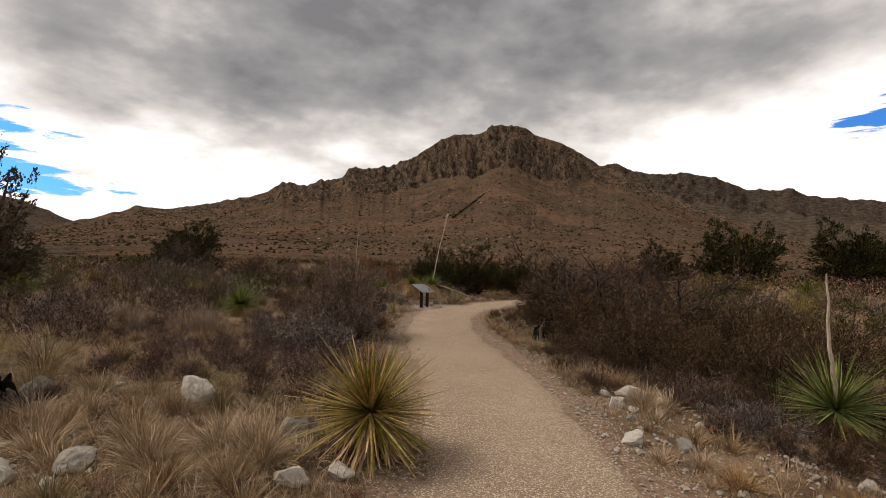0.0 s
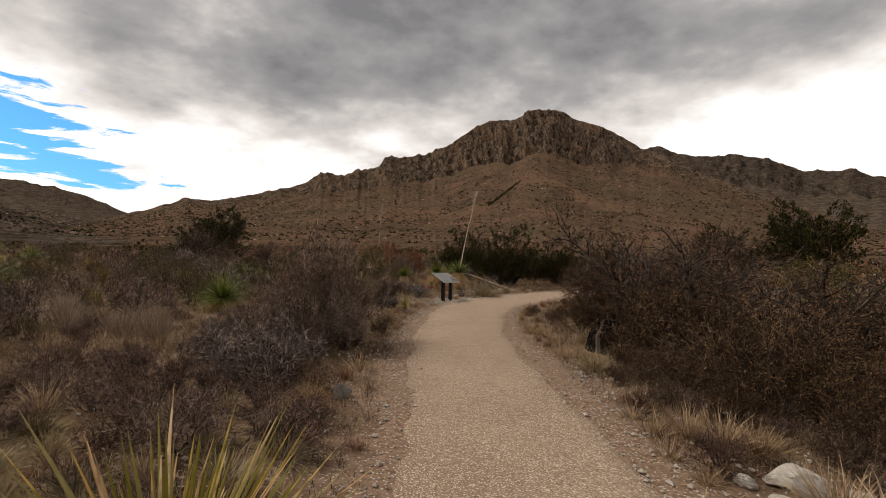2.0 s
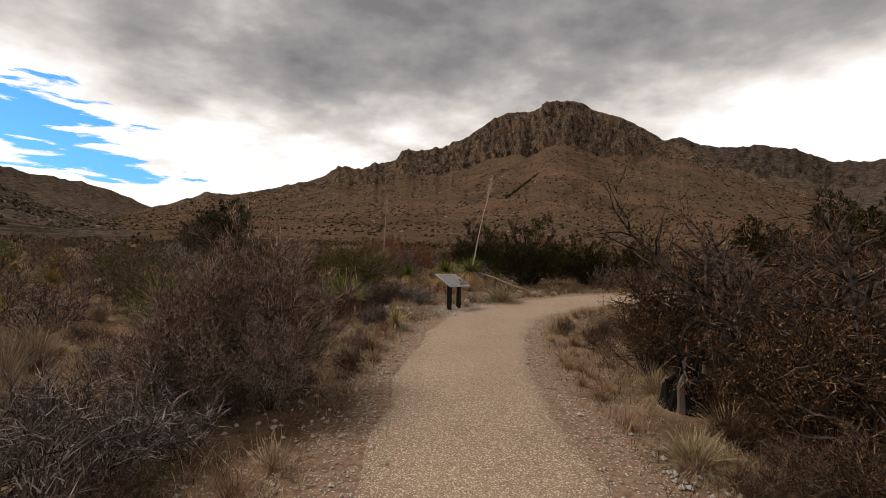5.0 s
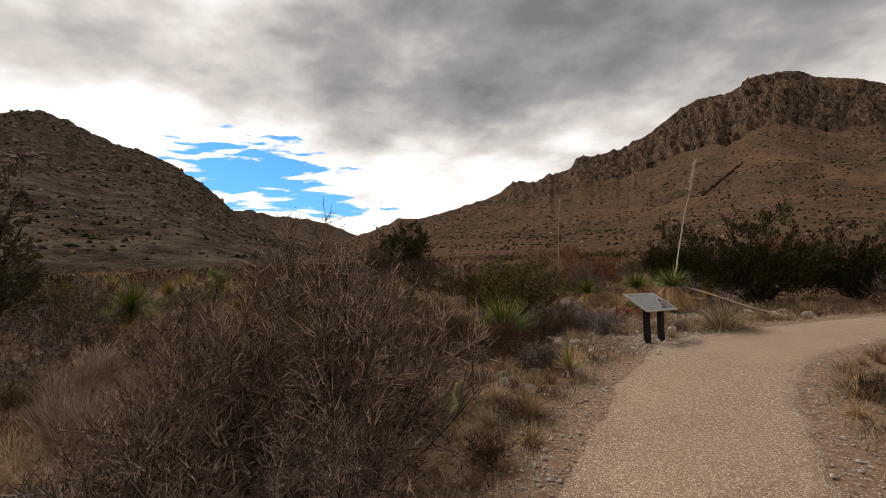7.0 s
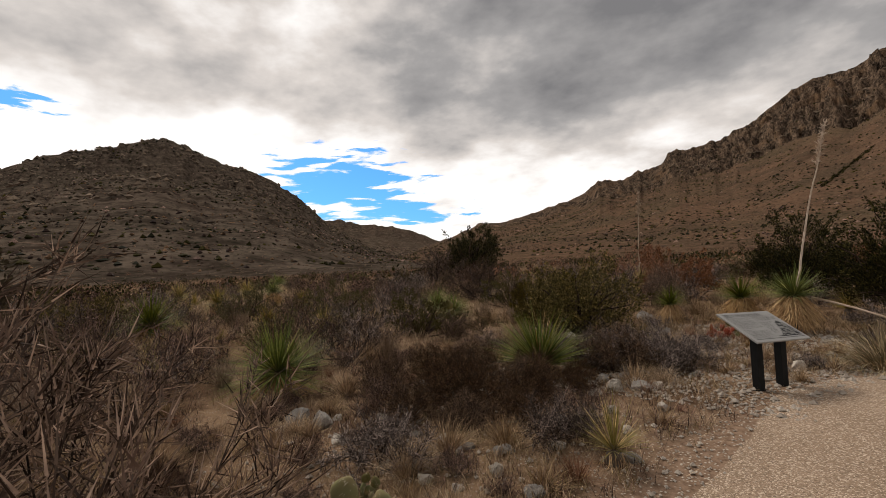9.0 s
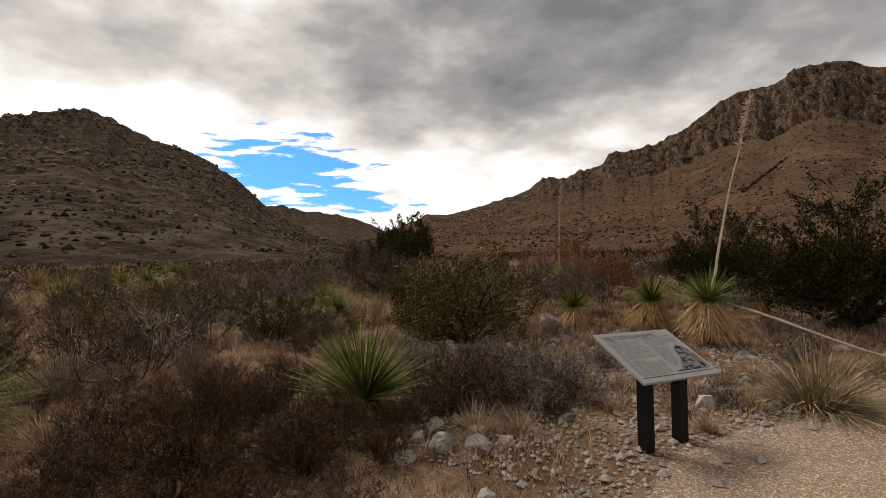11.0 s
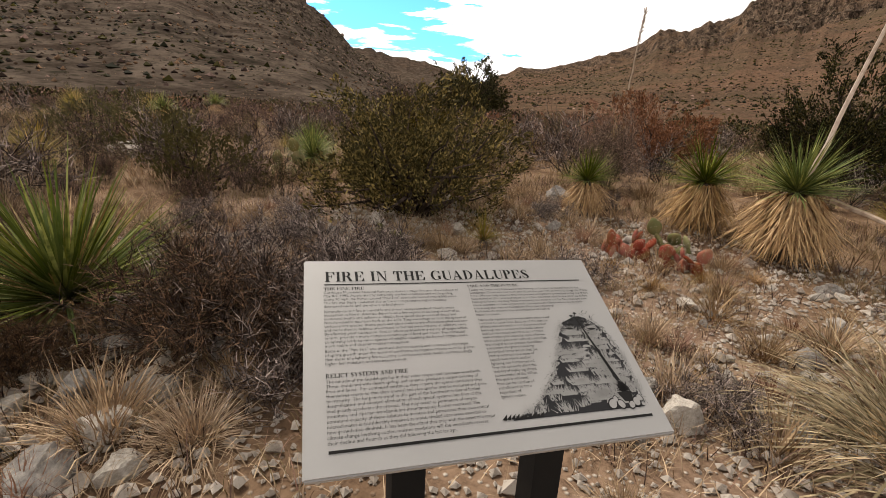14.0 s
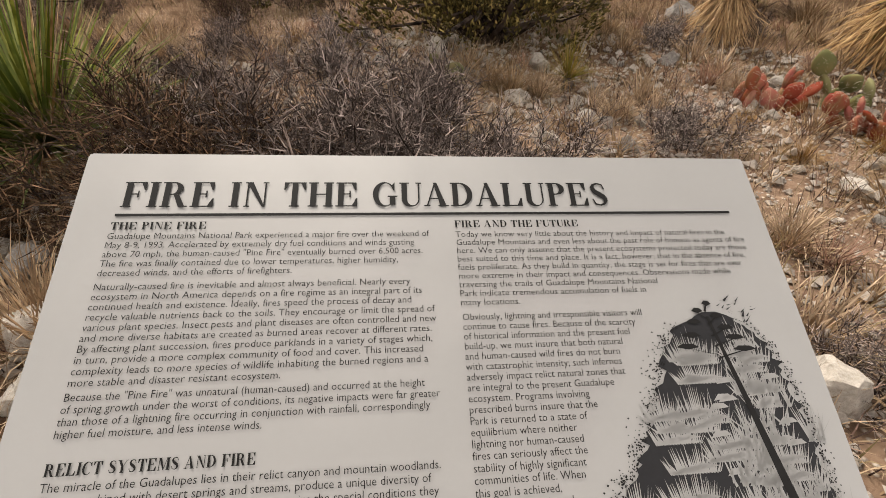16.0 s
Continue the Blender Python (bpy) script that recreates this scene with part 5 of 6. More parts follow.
stalk(s_far, (0, 0, 0.4), (0.15, 0.1, 3.9), 0.03, True, 6)
place(s_tall2, -20.5, 22.5, scale=1.15, turn=15, radius=1, group=GS)
place(s_tall2, -29, 28.0, scale=1.3, turn=80, radius=1, group=GS)
place(s_gold, -9.0, 17.0, scale=1.0, tall=1.1, turn=90, radius=0.5, group=GS)
place(s_small, -0.75, 13.75, scale=0.62, tall=1.5, radius=0.2, group=GS)
for x, y, sc, tn in ((-2.2, 19.9, 0.8, 30), (-5.2, 20.6, 0.6, 60), (1.2, 24.8, 1.3, 120), (-18, 25, 1.5, 0), (-23.5, 20.0, 1.7, 45), (7.8, 11.2, 0.9, 10)):
    place(s_small, x, y, scale=sc, turn=tn, radius=0.4, group=GS)

for x, y, sc, tn in ((-20, 19.5, 1.3, 10), (-24, 23, 1.4, 100), (-16.5, 21.5, 1.1, 190), (-28, 21, 1.5, 250), (-12.5, 17.5, 0.9, 300), (12.5, 13.5, 1.2, 20), (15, 17, 1.3, 120)):
    place(s_gold, x, y, scale=sc, turn=tn, radius=0.8, group=GS)

# fallen flower stalk across the stones
fallen = new("fallen_stalk")
tagged(fallen, "long pale dry flower stalk lying on the ground", "dead stalk")
fb = Build()
fp = [Vector((0.55 + 0.30 * i, 22.0 - 0.26 * i, 0.62 - 0.075 * i + 0.02 * math.sin(i))) for i in range(8)]
fb.tube(fp, [0.026 - 0.002 * i for i in range(8)], 6)
part("stem", fb, M_STALK, fallen)

# ---- evergreens ----
j_shrub = bushy("juniper_shrub", 21, 1.85, 1.45, 330, 70, 0.055, M_JUNIPER, "dense olive-green juniper shrub behind the sign", 0.045, 0.10, ragged=0.32)
place(j_shrub, -3.75, 20.3, scale=1.06, tall=0.84, radius=1.5)
place(j_shrub, -4.95, 21.3, scale=0.75, tall=1.1, turn=60, radius=0.9)
j_big = bushy("evergreen_shrub", 22, 2.6, 1.8, 420, 70, 0.068, M_JUNIPER_DARK, "tall dark green evergreen shrub beside the trail bend", 0.06, 0.06, ragged=0.28)
place(j_big, 2.5, 24.6, radius=2.0)
place(j_big, 5.2, 25.8, scale=0.8, turn=100, radius=1.6)
place(j_big, 0.4, 28.6, scale=0.95, turn=220, radius=1.8)
place(j_big, 8.0, 28.0, scale=0.75, turn=20, radius=1.6)
j_tree = bushy("juniper_tree", 23, 3.9, 2.3, 380, 46, 0.14, M_JUNIPER_DARK, "round dark juniper tree standing on the plain", 0.10, 0.12, "tree", 0.24)
place(j_tree, -26.5, 48.0, scale=1.4, radius=2.5)
for x, y, sc, tn in ((37, 55, 1.5, 40), (58, 62, 1.7, 90), (-40, 70, 0.9, 55), (24, 47, 0.8, 130)):
    place(j_tree, x, y, scale=sc, turn=tn, radius=2.5)
place(j_shrub, -17.7, 14.2, scale=0.85, tall=0.9, turn=110, radius=1.3, label="low dark green shrub in dry grass")
place(j_shrub, 14.5, 21.0, scale=1.0, turn=210, radius=1.5, label="olive-green juniper shrub beyond dry brush")
t_left = bushy("scrub_oak", 24, 4.6, 1.45, 300, 40, 0.10, M_LEAF_OAK, "dark crooked oak with sparse brown leaves", 0.11, 0.34, "tree", 0.34)
place(t_left, -11.1, 10.2, radius=1.5)
rust = bushy("rust_leaved_shrub", 25, 1.9, 1.6, 170, 38, 0.08, M_LEAF_RUST, "rust-coloured leafy shrub among dry brush", 0.04, 0.12, ragged=0.34)
place(rust, -3.6, 29.0, radius=1.7)
place(rust, -6.2, 33.5, scale=1.1, turn=80, radius=1.6)
place(rust, 6.9, 14.6, scale=0.7, turn=30, radius=1.0)
place(rust, 3.2, 31.5, scale=1.1, turn=140, radius=1.6)
olive = bushy("olive_shrub", 26, 1.1, 0.95, 110, 36, 0.055, M_LEAF_OLIVE, "olive-brown leafy shrub in dry grass", 0.03, 0.1, ragged=0.36)
for x, y, sc, tn in ((-7.4, 18.9, 1.1, 0), (-11.5, 19.5, 1.2, 50), (8.8, 8.2, 1.2, 90), (-16.5, 19, 1.2, 170), (9.6, 12.0, 1.1, 200), (-8.7, 25.5, 1.1, 240)):
    place(olive, x, y, scale=sc, turn=tn, radius=1.0)

# ---- bare trees by the bend ----
bare1 = bare_tree("bare_tree", 31, 2.8, 1.15, 5, "crooked dark bare tree with a few withered leaves", M_LEAF_RUST, 0.36, (0.2, -0.1))
place(bare1, 4.7, 11.5, radius=1.3)
bare2 = bare_tree("bare_tree", 32, 3.2, 1.5, 4, "crooked leafless tree with dense dark branches", M_LEAF_DRY, 0.12)
place(bare2, 8.8, 16.4, radius=1.4)
place(bare1, 3.9, 12.8, turn=60, scale=0.5, radius=0.5, label="small charred twisted bare tree at the trail edge")
place(bare1, 4.3, 10.4, turn=130, scale=1.1, radius=1.2)
place(bare1, 6.3, 9.0, turn=250, scale=0.95, radius=1.2)
place(bare2, 5.6, 14.4, turn=200, scale=0.72, radius=1.0)
place(bare2, -10.5, 26.5, turn=70, scale=0.7, radius=1.0)
place(bare2, -19.5, 34, turn=250, scale=1.0, radius=1.0)

# burnt stump under the tree
stump = tagged(new("tree_stump"), "hollow charred tree stump with bleached grey wood", "stump")
sb, cb = Build(), Build()
rr = random.Random(8)
for k in range(18):
    q = 2 * math.pi * k / 18
    h = 0.24 + 0.16 * rr.random() + 0.18 * (k < 6)
    base = Vector((math.cos(q) * 0.17, math.sin(q) * 0.15, -0.08))
    pts = [base * 1.25 + Vector((0, 0, -0.03)), base + Vector((0, 0, 0.15)), base * 0.86 + Vector((rr.gauss(0, 0.02), 0, h * 0.75)), base * 0.8 + Vector((rr.gauss(0, 0.03), 0, h))]
    (cb if k % 4 else sb).tube(pts, [0.055, 0.042, 0.034, 0.012], 6)
cb.tube([Vector((0, 0, -0.1)), Vector((0, 0, 0.22)), Vector((0.01, 0, 0.27))], [0.15, 0.13, 0.08], 9)
part("wood", sb, M_STUMP, stump, "bleached split wood")
part("charred_core", cb, M_CHAR, stump, "black charred wood")
stump.matrix_basis = pose(3.42, 10.35, ground_z(3.42, 10.35)) @ Matrix.Diagonal((1.35, 1.35, 1.25, 1))
TAKEN.append((3.42, 10.35, 0.5))
stump2 = copy_thing(stump, pose(-4.6, 4.3, ground_z(-4.6, 4.3), 50, 0, 40))
tagged(stump2, "blackened burnt log lying among pale rocks")
TAKEN.append((-4.6, 4.3, 0.4))

# ---- dry brush ----
b_brown = brush("brown_brush", 41, 0.78, 0.62, 24, 1050, 0.20, 0.0088, M_TWIG_BROWN, "low purplish-brown leafless brush", M_LEAF_DRY, 0.30, 0.017)
b_brown2 = brush("brown_brush", 42, 0.68, 0.72, 22, 1050, 0.20, 0.0088, M_TWIG_BROWN, "low sprawling brown leafless brush", M_LEAF_DRY, 0.35, 0.017)
b_grey = brush("thorn_brush", 43, 0.62, 0.70, 20, 1300, 0.20, 0.0095, M_TWIG_GREY, "tangled silver-grey thorny brush", None, 0, 0.02, 0.35, 0.38)
b_dark = brush("dark_brush", 44, 1.0, 0.85, 28, 2300, 0.22, 0.010, M_TWIG_DARK, "dense dark brush with few withered leaves", M_LEAF_OAK, 0.40, 0.02)
b_olive = brush("olive_brush", 45, 0.95, 0.75, 24, 1300, 0.22, 0.009, M_TWIG_BROWN, "dense brush with dull olive-brown leaves", M_LEAF_OLIVE, 0.75, 0.019)
b_tall = brush("tall_brush", 46, 1.55, 0.74, 46, 6200, 0.20, 0.0080, M_TWIG_TAN, "tall upright brown brush with fine bare twigs", M_LEAF_DRY, 0.07, 0.015, 0.6, 0.15, True)
b_leafy = brush("leafy_brush", 50, 1.12, 0.80, 34, 1500, 0.24, 0.0085, M_TWIG_DARK, "dense upright brush with small bronze-brown leaves", M_LEAF_BRONZE, 0.95, 0.026, 0.7, 0.12)
GB = "dry brush along the trail"
g_weed = grass("grass_tussock", 58, 0.40, 0.45, 330, 0.008, M_GRASS_OLIVE, "drooping olive-tan grass tussock", 0.24)
for x, y, sc, tn in ((-0.45, 5.5, 0.55, 5), (-1.2, 5.3, 0.62, 40), (-2.0, 5.8, 0.75, 95), (-2.7, 6.2, 0.8, 140), (-3.4, 5.6, 0.75, 185), (-1.0, 6.3, 0.75, 230), (-1.8, 6.7, 0.8, 275), (-3.0, 6.9, 0.85, 310), (-0.5, 6.2, 0.6, 350),
                     (-3.9, 6.3, 0.8, 65), (-1.55, 4.75, 0.5, 20), (-0.3, 4.7, 0.42, 115)):
    place(b_brown if tn % 20 else b_brown2, x, y, scale=sc, turn=tn, radius=0.5, group=GB)
place(b_tall, -1.45, 9.9, scale=1.06, radius=1.0, group=GB)
place(b_tall, -1.95, 9.35, scale=0.78, turn=45, radius=0.9, group=GB)
place(b_tall, -2.5, 9.9, scale=0.5, turn=150, radius=0.7, group=GB)
place(b_tall, -1.75, 8.75, scale=0.6, turn=310, radius=0.7, group=GB)
place(b_tall, -1.05, 9.25, scale=0.5, turn=20, radius=0.6, group=GB)
place(b_brown, -0.95, 9.75, scale=0.6, turn=75, radius=0.5, group=GB)
place(b_brown2, -1.35, 9.0, scale=0.6, turn=140, radius=0.5, group=GB)
place(b_tall, -2.9, 24.6, scale=0.72, turn=200, radius=1.0, group=GB)
place(b_grey, -1.75, 8.0, scale=1.15, radius=0.7, group=GB)
place(b_grey, -1.55, 7.1, scale=0.95, turn=80, radius=0.6, group=GB)
place(b_grey, -2.6, 8.3, scale=0.8, turn=170, radius=0.6, group=GB)
for x, y, sc, tn in ((-1.5, 17.3, 0.75, 0), (-1.0, 17.6, 0.6, 120), (-1.9, 17.4, 0.7, 240), (-2.1, 17.0, 0.7, 300), (-1.2, 17.0, 0.55, 60)):
    place(b_grey, x, y, scale=sc, turn=tn, radius=0.4, group=GB)
for x, y, sc, tn in ((-1.55, 17.75, 0.8, 0), (-1.95, 17.95, 0.75, 90), (-1.05, 18.25, 0.6, 200), (-2.2, 17.2, 0.75, 280), (-1.35, 13.9, 0.6, 30)):
    place(b_grey, x, y, scale=sc, turn=tn, radius=0.45, group=GB)
for x, y, sc, tn in ((-0.6, 4.9, 0.9, 0), (-1.0, 5.4, 0.8, 60), (-1.5, 4.7, 0.85, 130), (-0.7, 5.8, 0.8, 200), (-1.3, 6.2, 0.8, 260), (-2.2, 5.2, 0.8, 20), (-1.2, 4.4, 0.9, 50), (-1.75, 4.2, 0.9, 110), (-2.4, 4.9, 0.9, 170), (-0.35, 5.4, 0.8, 230), (-3.0, 4.9, 0.9, 290), (-1.9, 5.7, 0.9, 350), (-2.7, 5.6, 0.9, 35)):
    place(g_weed, x, y, scale=sc, turn=tn, radius=0.3, group="dry grass along the trail")
for x, y, sc, tn in ((-0.95, 4.6, 0.55, 0), (-1.8, 5.3, 0.6, 60), (-1.5, 5.9, 0.6, 120), (-2.9, 5.5, 0.7, 10), (-2.2, 6.3, 0.75, 200), (-3.6, 6.6, 0.9, 300),
                     (-1.1, 7.2, 0.85, 250), (-3.2, 7.4, 1.1, 150), (-4.3, 7.4, 1.1, 20), (-4.4, 5.9, 0.8, 75), (-2.4, 7.0, 0.95, 90)):
    place(b_brown if tn % 20 else b_brown2, x, y, scale=sc, turn=tn, radius=0.6, group=GB)
for x, y, sc, tn in ((-1.75, 16.75, 0.6, 15), (-2.0, 16.0, 0.5, 75), (-2.35, 15.1, 0.7, 135), (-1.3, 17.05, 0.5, 35), (-1.85, 14.2, 0.6, 95), (-2.3, 13.8, 0.6, 155), (-3.1, 13.9, 0.75, 215), (-3.3, 15.5, 0.8, 275), (-4.0, 15.4, 0.8, 335), (-1.7, 15.4, 0.45, 55), (-2.75, 14.35, 0.95, 0), (-3.5, 14.9, 0.9, 70), (-2.1, 15.0, 0.75, 140), (-4.35, 14.6, 0.85, 220), (-2.5, 15.6, 0.7, 20), (-3.7, 16.1, 0.8, 190)):
    place(b_dark, x, y, scale=sc, turn=tn, radius=0.6, group=GB)
for x, y, sc, tn in ((3.9, 8.2, 1.0, 0), (4.7, 7.5, 1.05, 50), (5.6, 7.2, 1.0, 100), (4.3, 9.4, 1.0, 150), (5.2, 8.6, 1.1, 200), (6.6, 7.6, 1.1, 250), (4.0, 10.3, 0.9, 300),
                     (7.4, 6.4, 1.0, 20), (7.6, 8.4, 1.1, 70), (6.3, 6.3, 0.9, 120), (5.0, 6.5, 0.8, 170), (3.4, 11.6, 0.7, 220)):
    place(b_leafy if tn % 100 else b_dark, x, y, scale=sc, turn=tn, radius=0.65, group=GB)
for x, y, sc, tn in ((3.75, 10.1, 0.8, 15), (4.05, 11.2, 0.8, 95), (3.55, 8.5, 0.6, 165), (4.1, 7.2, 0.75, 45), (4.6, 6.2, 0.7, 125), (5.4, 5.6, 0.8, 205), (4.9, 5.7, 0.6, 15), (6.2, 5.2, 0.8, 85), (5.7, 4.6, 0.55, 145), (7.0, 5.4, 0.9, 215), (4.3, 5.5, 0.4, 265), (3.5, 9.3, 0.5, 10), (3.95, 9.6, 0.75, 80), (4.6, 8.9, 0.9, 140), (3.7, 10.6, 0.6, 210), (5.0, 3.5, 0.55, 30), (5.6, 3.3, 0.65, 110), (4.75, 4.0, 0.4, 190), (6.0, 4.1, 0.5, 260), (7.0, 4.4, 0.8, 310)):
    place(b_dark, x, y, scale=sc, turn=tn, radius=0.5 * sc, group=GB)
place(b_olive, 4.55, 5.2, scale=0.55, turn=20, radius=0.4, group=GB)
place(b_olive, 5.1, 4.9, scale=0.5, turn=120, radius=0.4, group=GB)
place(b_dark, 6.6, 3.6, scale=0.75, turn=140, radius=0.5, group=GB)
place(b_dark, 2.6, 14.3, scale=0.42, turn=33, radius=0.4, group=GB)
place(b_dark, 4.15, 12.6, scale=0.7, turn=133, radius=0.5, group=GB)
place(b_dark, 3.3, 13.9, scale=0.6, turn=73, radius=0.5, group=GB)
for x, y, sc, tn in ((-7.6, 18.6, 0.9, 0), (-6.6, 19.3, 1.0, 80), (-8.5, 17.8, 0.9, 160), (-5.9, 18.3, 0.8, 230), (-7.0, 17.0, 0.8, 300)):
    place(b_olive, x, y, scale=sc, turn=tn, radius=0.7, group=GB)

# ---- grasses ----
g_tan = grass("grass_tussock", 51, 0.46, 0.40, 340, 0.0085, M_GRASS_TAN, "dry tan grass tussock")
g_gold = grass("grass_tussock", 52, 0.42, 0.45, 420, 0.007, M_GRASS_GOLD, "bright golden-orange dry grass tussock", 0.22)
g_pale = grass("pale_grass", 53, 0.75, 0.35, 300, 0.009, M_GRASS_PALE, "tall pale straw-grey dry grass clump", 0.03, 0.2)
g_olive = grass("grass_mound", 54, 0.62, 0.75, 620, 0.008, M_GRASS_OLIVE, "large drooping olive-tan grass mound beside the trail", 0.26)
g_mound = grass("grass_mound", 57, 0.78, 0.92, 850, 0.011, M_GRASS_OLIVE, "large drooping olive-tan grass mound beside the trail", 0.26)
g_red = grass("grass_tuft", 55, 0.26, 0.22, 150, 0.007, M_GRASS_RED, "small reddish dry grass tuft at the trail edge", 0.08)
g_low = grass("grass_tuft", 56, 0.22, 0.28, 170, 0.007, M_GRASS_TAN, "small straw-coloured grass tuft", 0.16)
GG = "dry grass along the trail"
place(g_gold, -0.62, 6.65, scale=0.8, turn=10, radius=0.35, group=GG)
place(g_gold, 3.5, 2.85, scale=1.0, radius=0.4, group=GG)
place(g_gold, 4.35, 2.6, scale=0.7, turn=60, radius=0.3, group=GG)
for x, y, sc, tn in ((2.25, 13.4, 0.5, 0), (2.3, 11.7, 0.55, 80), (2.45, 11.45, 0.45, 150), (2.5, 12.4, 0.45, 220), (2.6, 10.6, 0.45, 300)):
    place(g_gold, x, y, scale=sc, turn=tn, radius=0.25, group=GG)
for x, y, sc, tn in ((-1.75, 2.85, 1.0, 0), (-2.15, 3.3, 0.9, 40), (-0.95, 3.1, 0.85, 90), (-1.35, 2.45, 0.8, 130), (3.25, 6.5, 0.85, 10), (3.5, 6.35, 0.95, 70), (3.8, 6.3, 0.85, 140),
                     (-3.1, 3.6, 0.8, 55), (-3.7, 3.9, 0.9, 210)):
    place(g_tan, x, y, scale=sc, turn=tn, radius=0.3, group=GG)
place(g_olive, -5.5, 6.1, scale=1.25, turn=20, radius=0.9, group=GG, label="large drooping tan grass mound on a bank")
place(g_mound, 1.32, 18.55, radius=0.8, group=GG)
place(g_olive, -6.3, 5.3, scale=1.2, turn=120, radius=0.9, group=GG)
place(g_olive, 2.3, 20.7, scale=0.62, turn=220, radius=0.5, group=GG)
for x, y, sc, tn in ((-4.75, 9.7, 0.9, 0), (-5.2, 9.6, 0.95, 60), (-4.9, 10.2, 1.0, 20), (-5.6, 9.9, 0.9, 140), (-4.3, 9.3, 0.75, 240), (-5.4, 10.5, 0.95, 95), (-7.3, 10.7, 1.1, 120), (-6.8, 10.2, 0.9, 200), (-7.9, 11.3, 1.0, 300)):
    place(g_pale, x, y, scale=sc, turn=tn, radius=0.4, group=GG)
for x, y, sc, tn in ((-1.0, 16.45, 0.6, 0), (-1.25, 16.75, 0.55, 90), (-0.72, 17.65, 0.55, 40), (0.55, 19.3, 0.6, 110), (0.85, 19.75, 0.75, 10), (0.1, 20.2, 0.6, 80), (1.5, 19.9, 0.7, 150)):
    place(g_tan, x, y, scale=sc, turn=tn, radius=0.25, group=GG)
for x, y, sc, tn in ((-0.15, 20.6, 0.8, 0), (0.2, 21.0, 0.8, 50), (-0.4, 20.0, 0.7, 100), (-0.9, 20.3, 0.7, 10)):
    place(g_gold, x, y, scale=sc * 0.7, turn=tn, radius=0.25, group=GG)

# ---- cacti ----
pear = prickly_pear("prickly_pear", 61, 11, 0.20, M_PAD, "clump of green prickly pear cactus pads")
place(pear, -1.5, 11.7, scale=1.05, radius=0.5)
place(pear, -8.3, 21.0, scale=1.4, turn=180, radius=0.6)
place(pear, -2.1, 12.3, scale=0.4, turn=20, radius=0.25)
for x, y, sc, tn in ((-2.5, 11.9, 0.5, 10), (-3.1, 12.4, 0.55, 80), (-1.75, 12.9, 0.42, 140), (-2.75, 13.1, 0.5, 200), (-3.6, 11.5, 0.55, 260), (-2.0, 11.3, 0.45, 320), (-1.2, 12.7, 0.36, 30)):
    place(b_brown if tn % 20 else b_brown2, x, y, scale=sc, turn=tn, radius=0.4, group=GB)
for x, y, sc, tn in ((3.1, 8.3, 0.42, 15), (3.5, 7.6, 0.45, 130), (3.0, 7.1, 0.36, 240)):
    place(b_dark, x, y, scale=sc, turn=tn, radius=0.4, group=GB)
pear2 = prickly_pear("prickly_pear", 62, 9, 0.17, M_PAD, "small yellow-green prickly pear with upright pads")
place(pear2, -0.55, 21.2, scale=1.0, radius=0.4)
place(pear2, -2.7, 19.1, scale=0.7, turn=60, radius=0.3)
pear3 = prickly_pear("prickly_pear", 63, 15, 0.17, M_PAD_RED, "low prickly pear with reddened pads among grass")
place(pear3, -0.95, 20.75, scale=1.0, radius=0.35)
place(pear3, -0.35, 20.85, scale=0.9, turn=120, radius=0.3)

# ---- rocks ----
for x, y, sx, kd in ((-2.6, 4.35, 0.13, "grey"), (-2.3, 2.75, 0.20, "pale"), (-0.42, 2.58, 0.20, "pale"), (0.0, 2.72, 0.17, "pale"),
                     (-2.72, 2.45, 0.17, "pale"), (-4.5, 4.95, 0.24, "grey"), (-0.62, 3.5, 0.24, "grey"), (-1.32, 3.35, 0.09, "pale"), (-2.2, 2.35, 0.10, "pale")):
    rock(x, y, sx, kind=kd)
for x, y, sx, kd in ((3.25, 5.05, 0.17, "pale"), (3.75, 5.5, 0.22, "grey"), (3.48, 3.7, 0.13, "grey"), (5.05, 4.6, 0.15, "grey"), (5.3, 4.1, 0.11, "pale"), (4.75, 4.4, 0.10, "pale"),
                     (4.9, 3.1, 0.12, "pale"), (5.5, 4.7, 0.14, "pale"), (4.6, 5.0, 0.11, "pale")):
    rock(x, y, sx, kind=kd)
for x, y, sx, kd in ((-2.3, 13.4, 0.12, "pale"), (-2.45, 13.05, 0.10, "grey"), (-1.42, 14.2, 0.14, "grey"), (-4.4, 13.15, 0.20, "grey"), (-1.45, 13.05, 0.09, "pale"), (-3.95, 13.2, 0.19, "grey"),
                     (-1.15, 14.9, 0.10, "pale"), (-0.75, 15.3, 0.10, "pale"), (-1.9, 12.7, 0.09, "pale"), (-1.25, 13.75, 0.08, "pale")):
    rock(x, y, sx, kind=kd)
for x, y, sx, kd in ((-1.15, 16.0, 0.17, "grey"), (-1.45, 15.85, 0.14, "pale"), (-1.75, 15.95, 0.12, "pale"), (-2.05, 16.45, 0.13, "grey"), (-1.95, 16.1, 0.11, "pale"), (-1.35, 16.75, 0.10, "grey"),
                     (-1.0, 16.2, 0.09, "pale"), (-1.6, 15.55, 0.12, "pale"), (0.15, 18.35, 0.11, "grey"), (0.5, 18.5, 0.09, "pale"), (0.7, 18.9, 0.08, "pale"), (0.45, 18.8, 0.07, "pale")):
    rock(x, y, sx, kind=kd)
rk = random.Random(19)
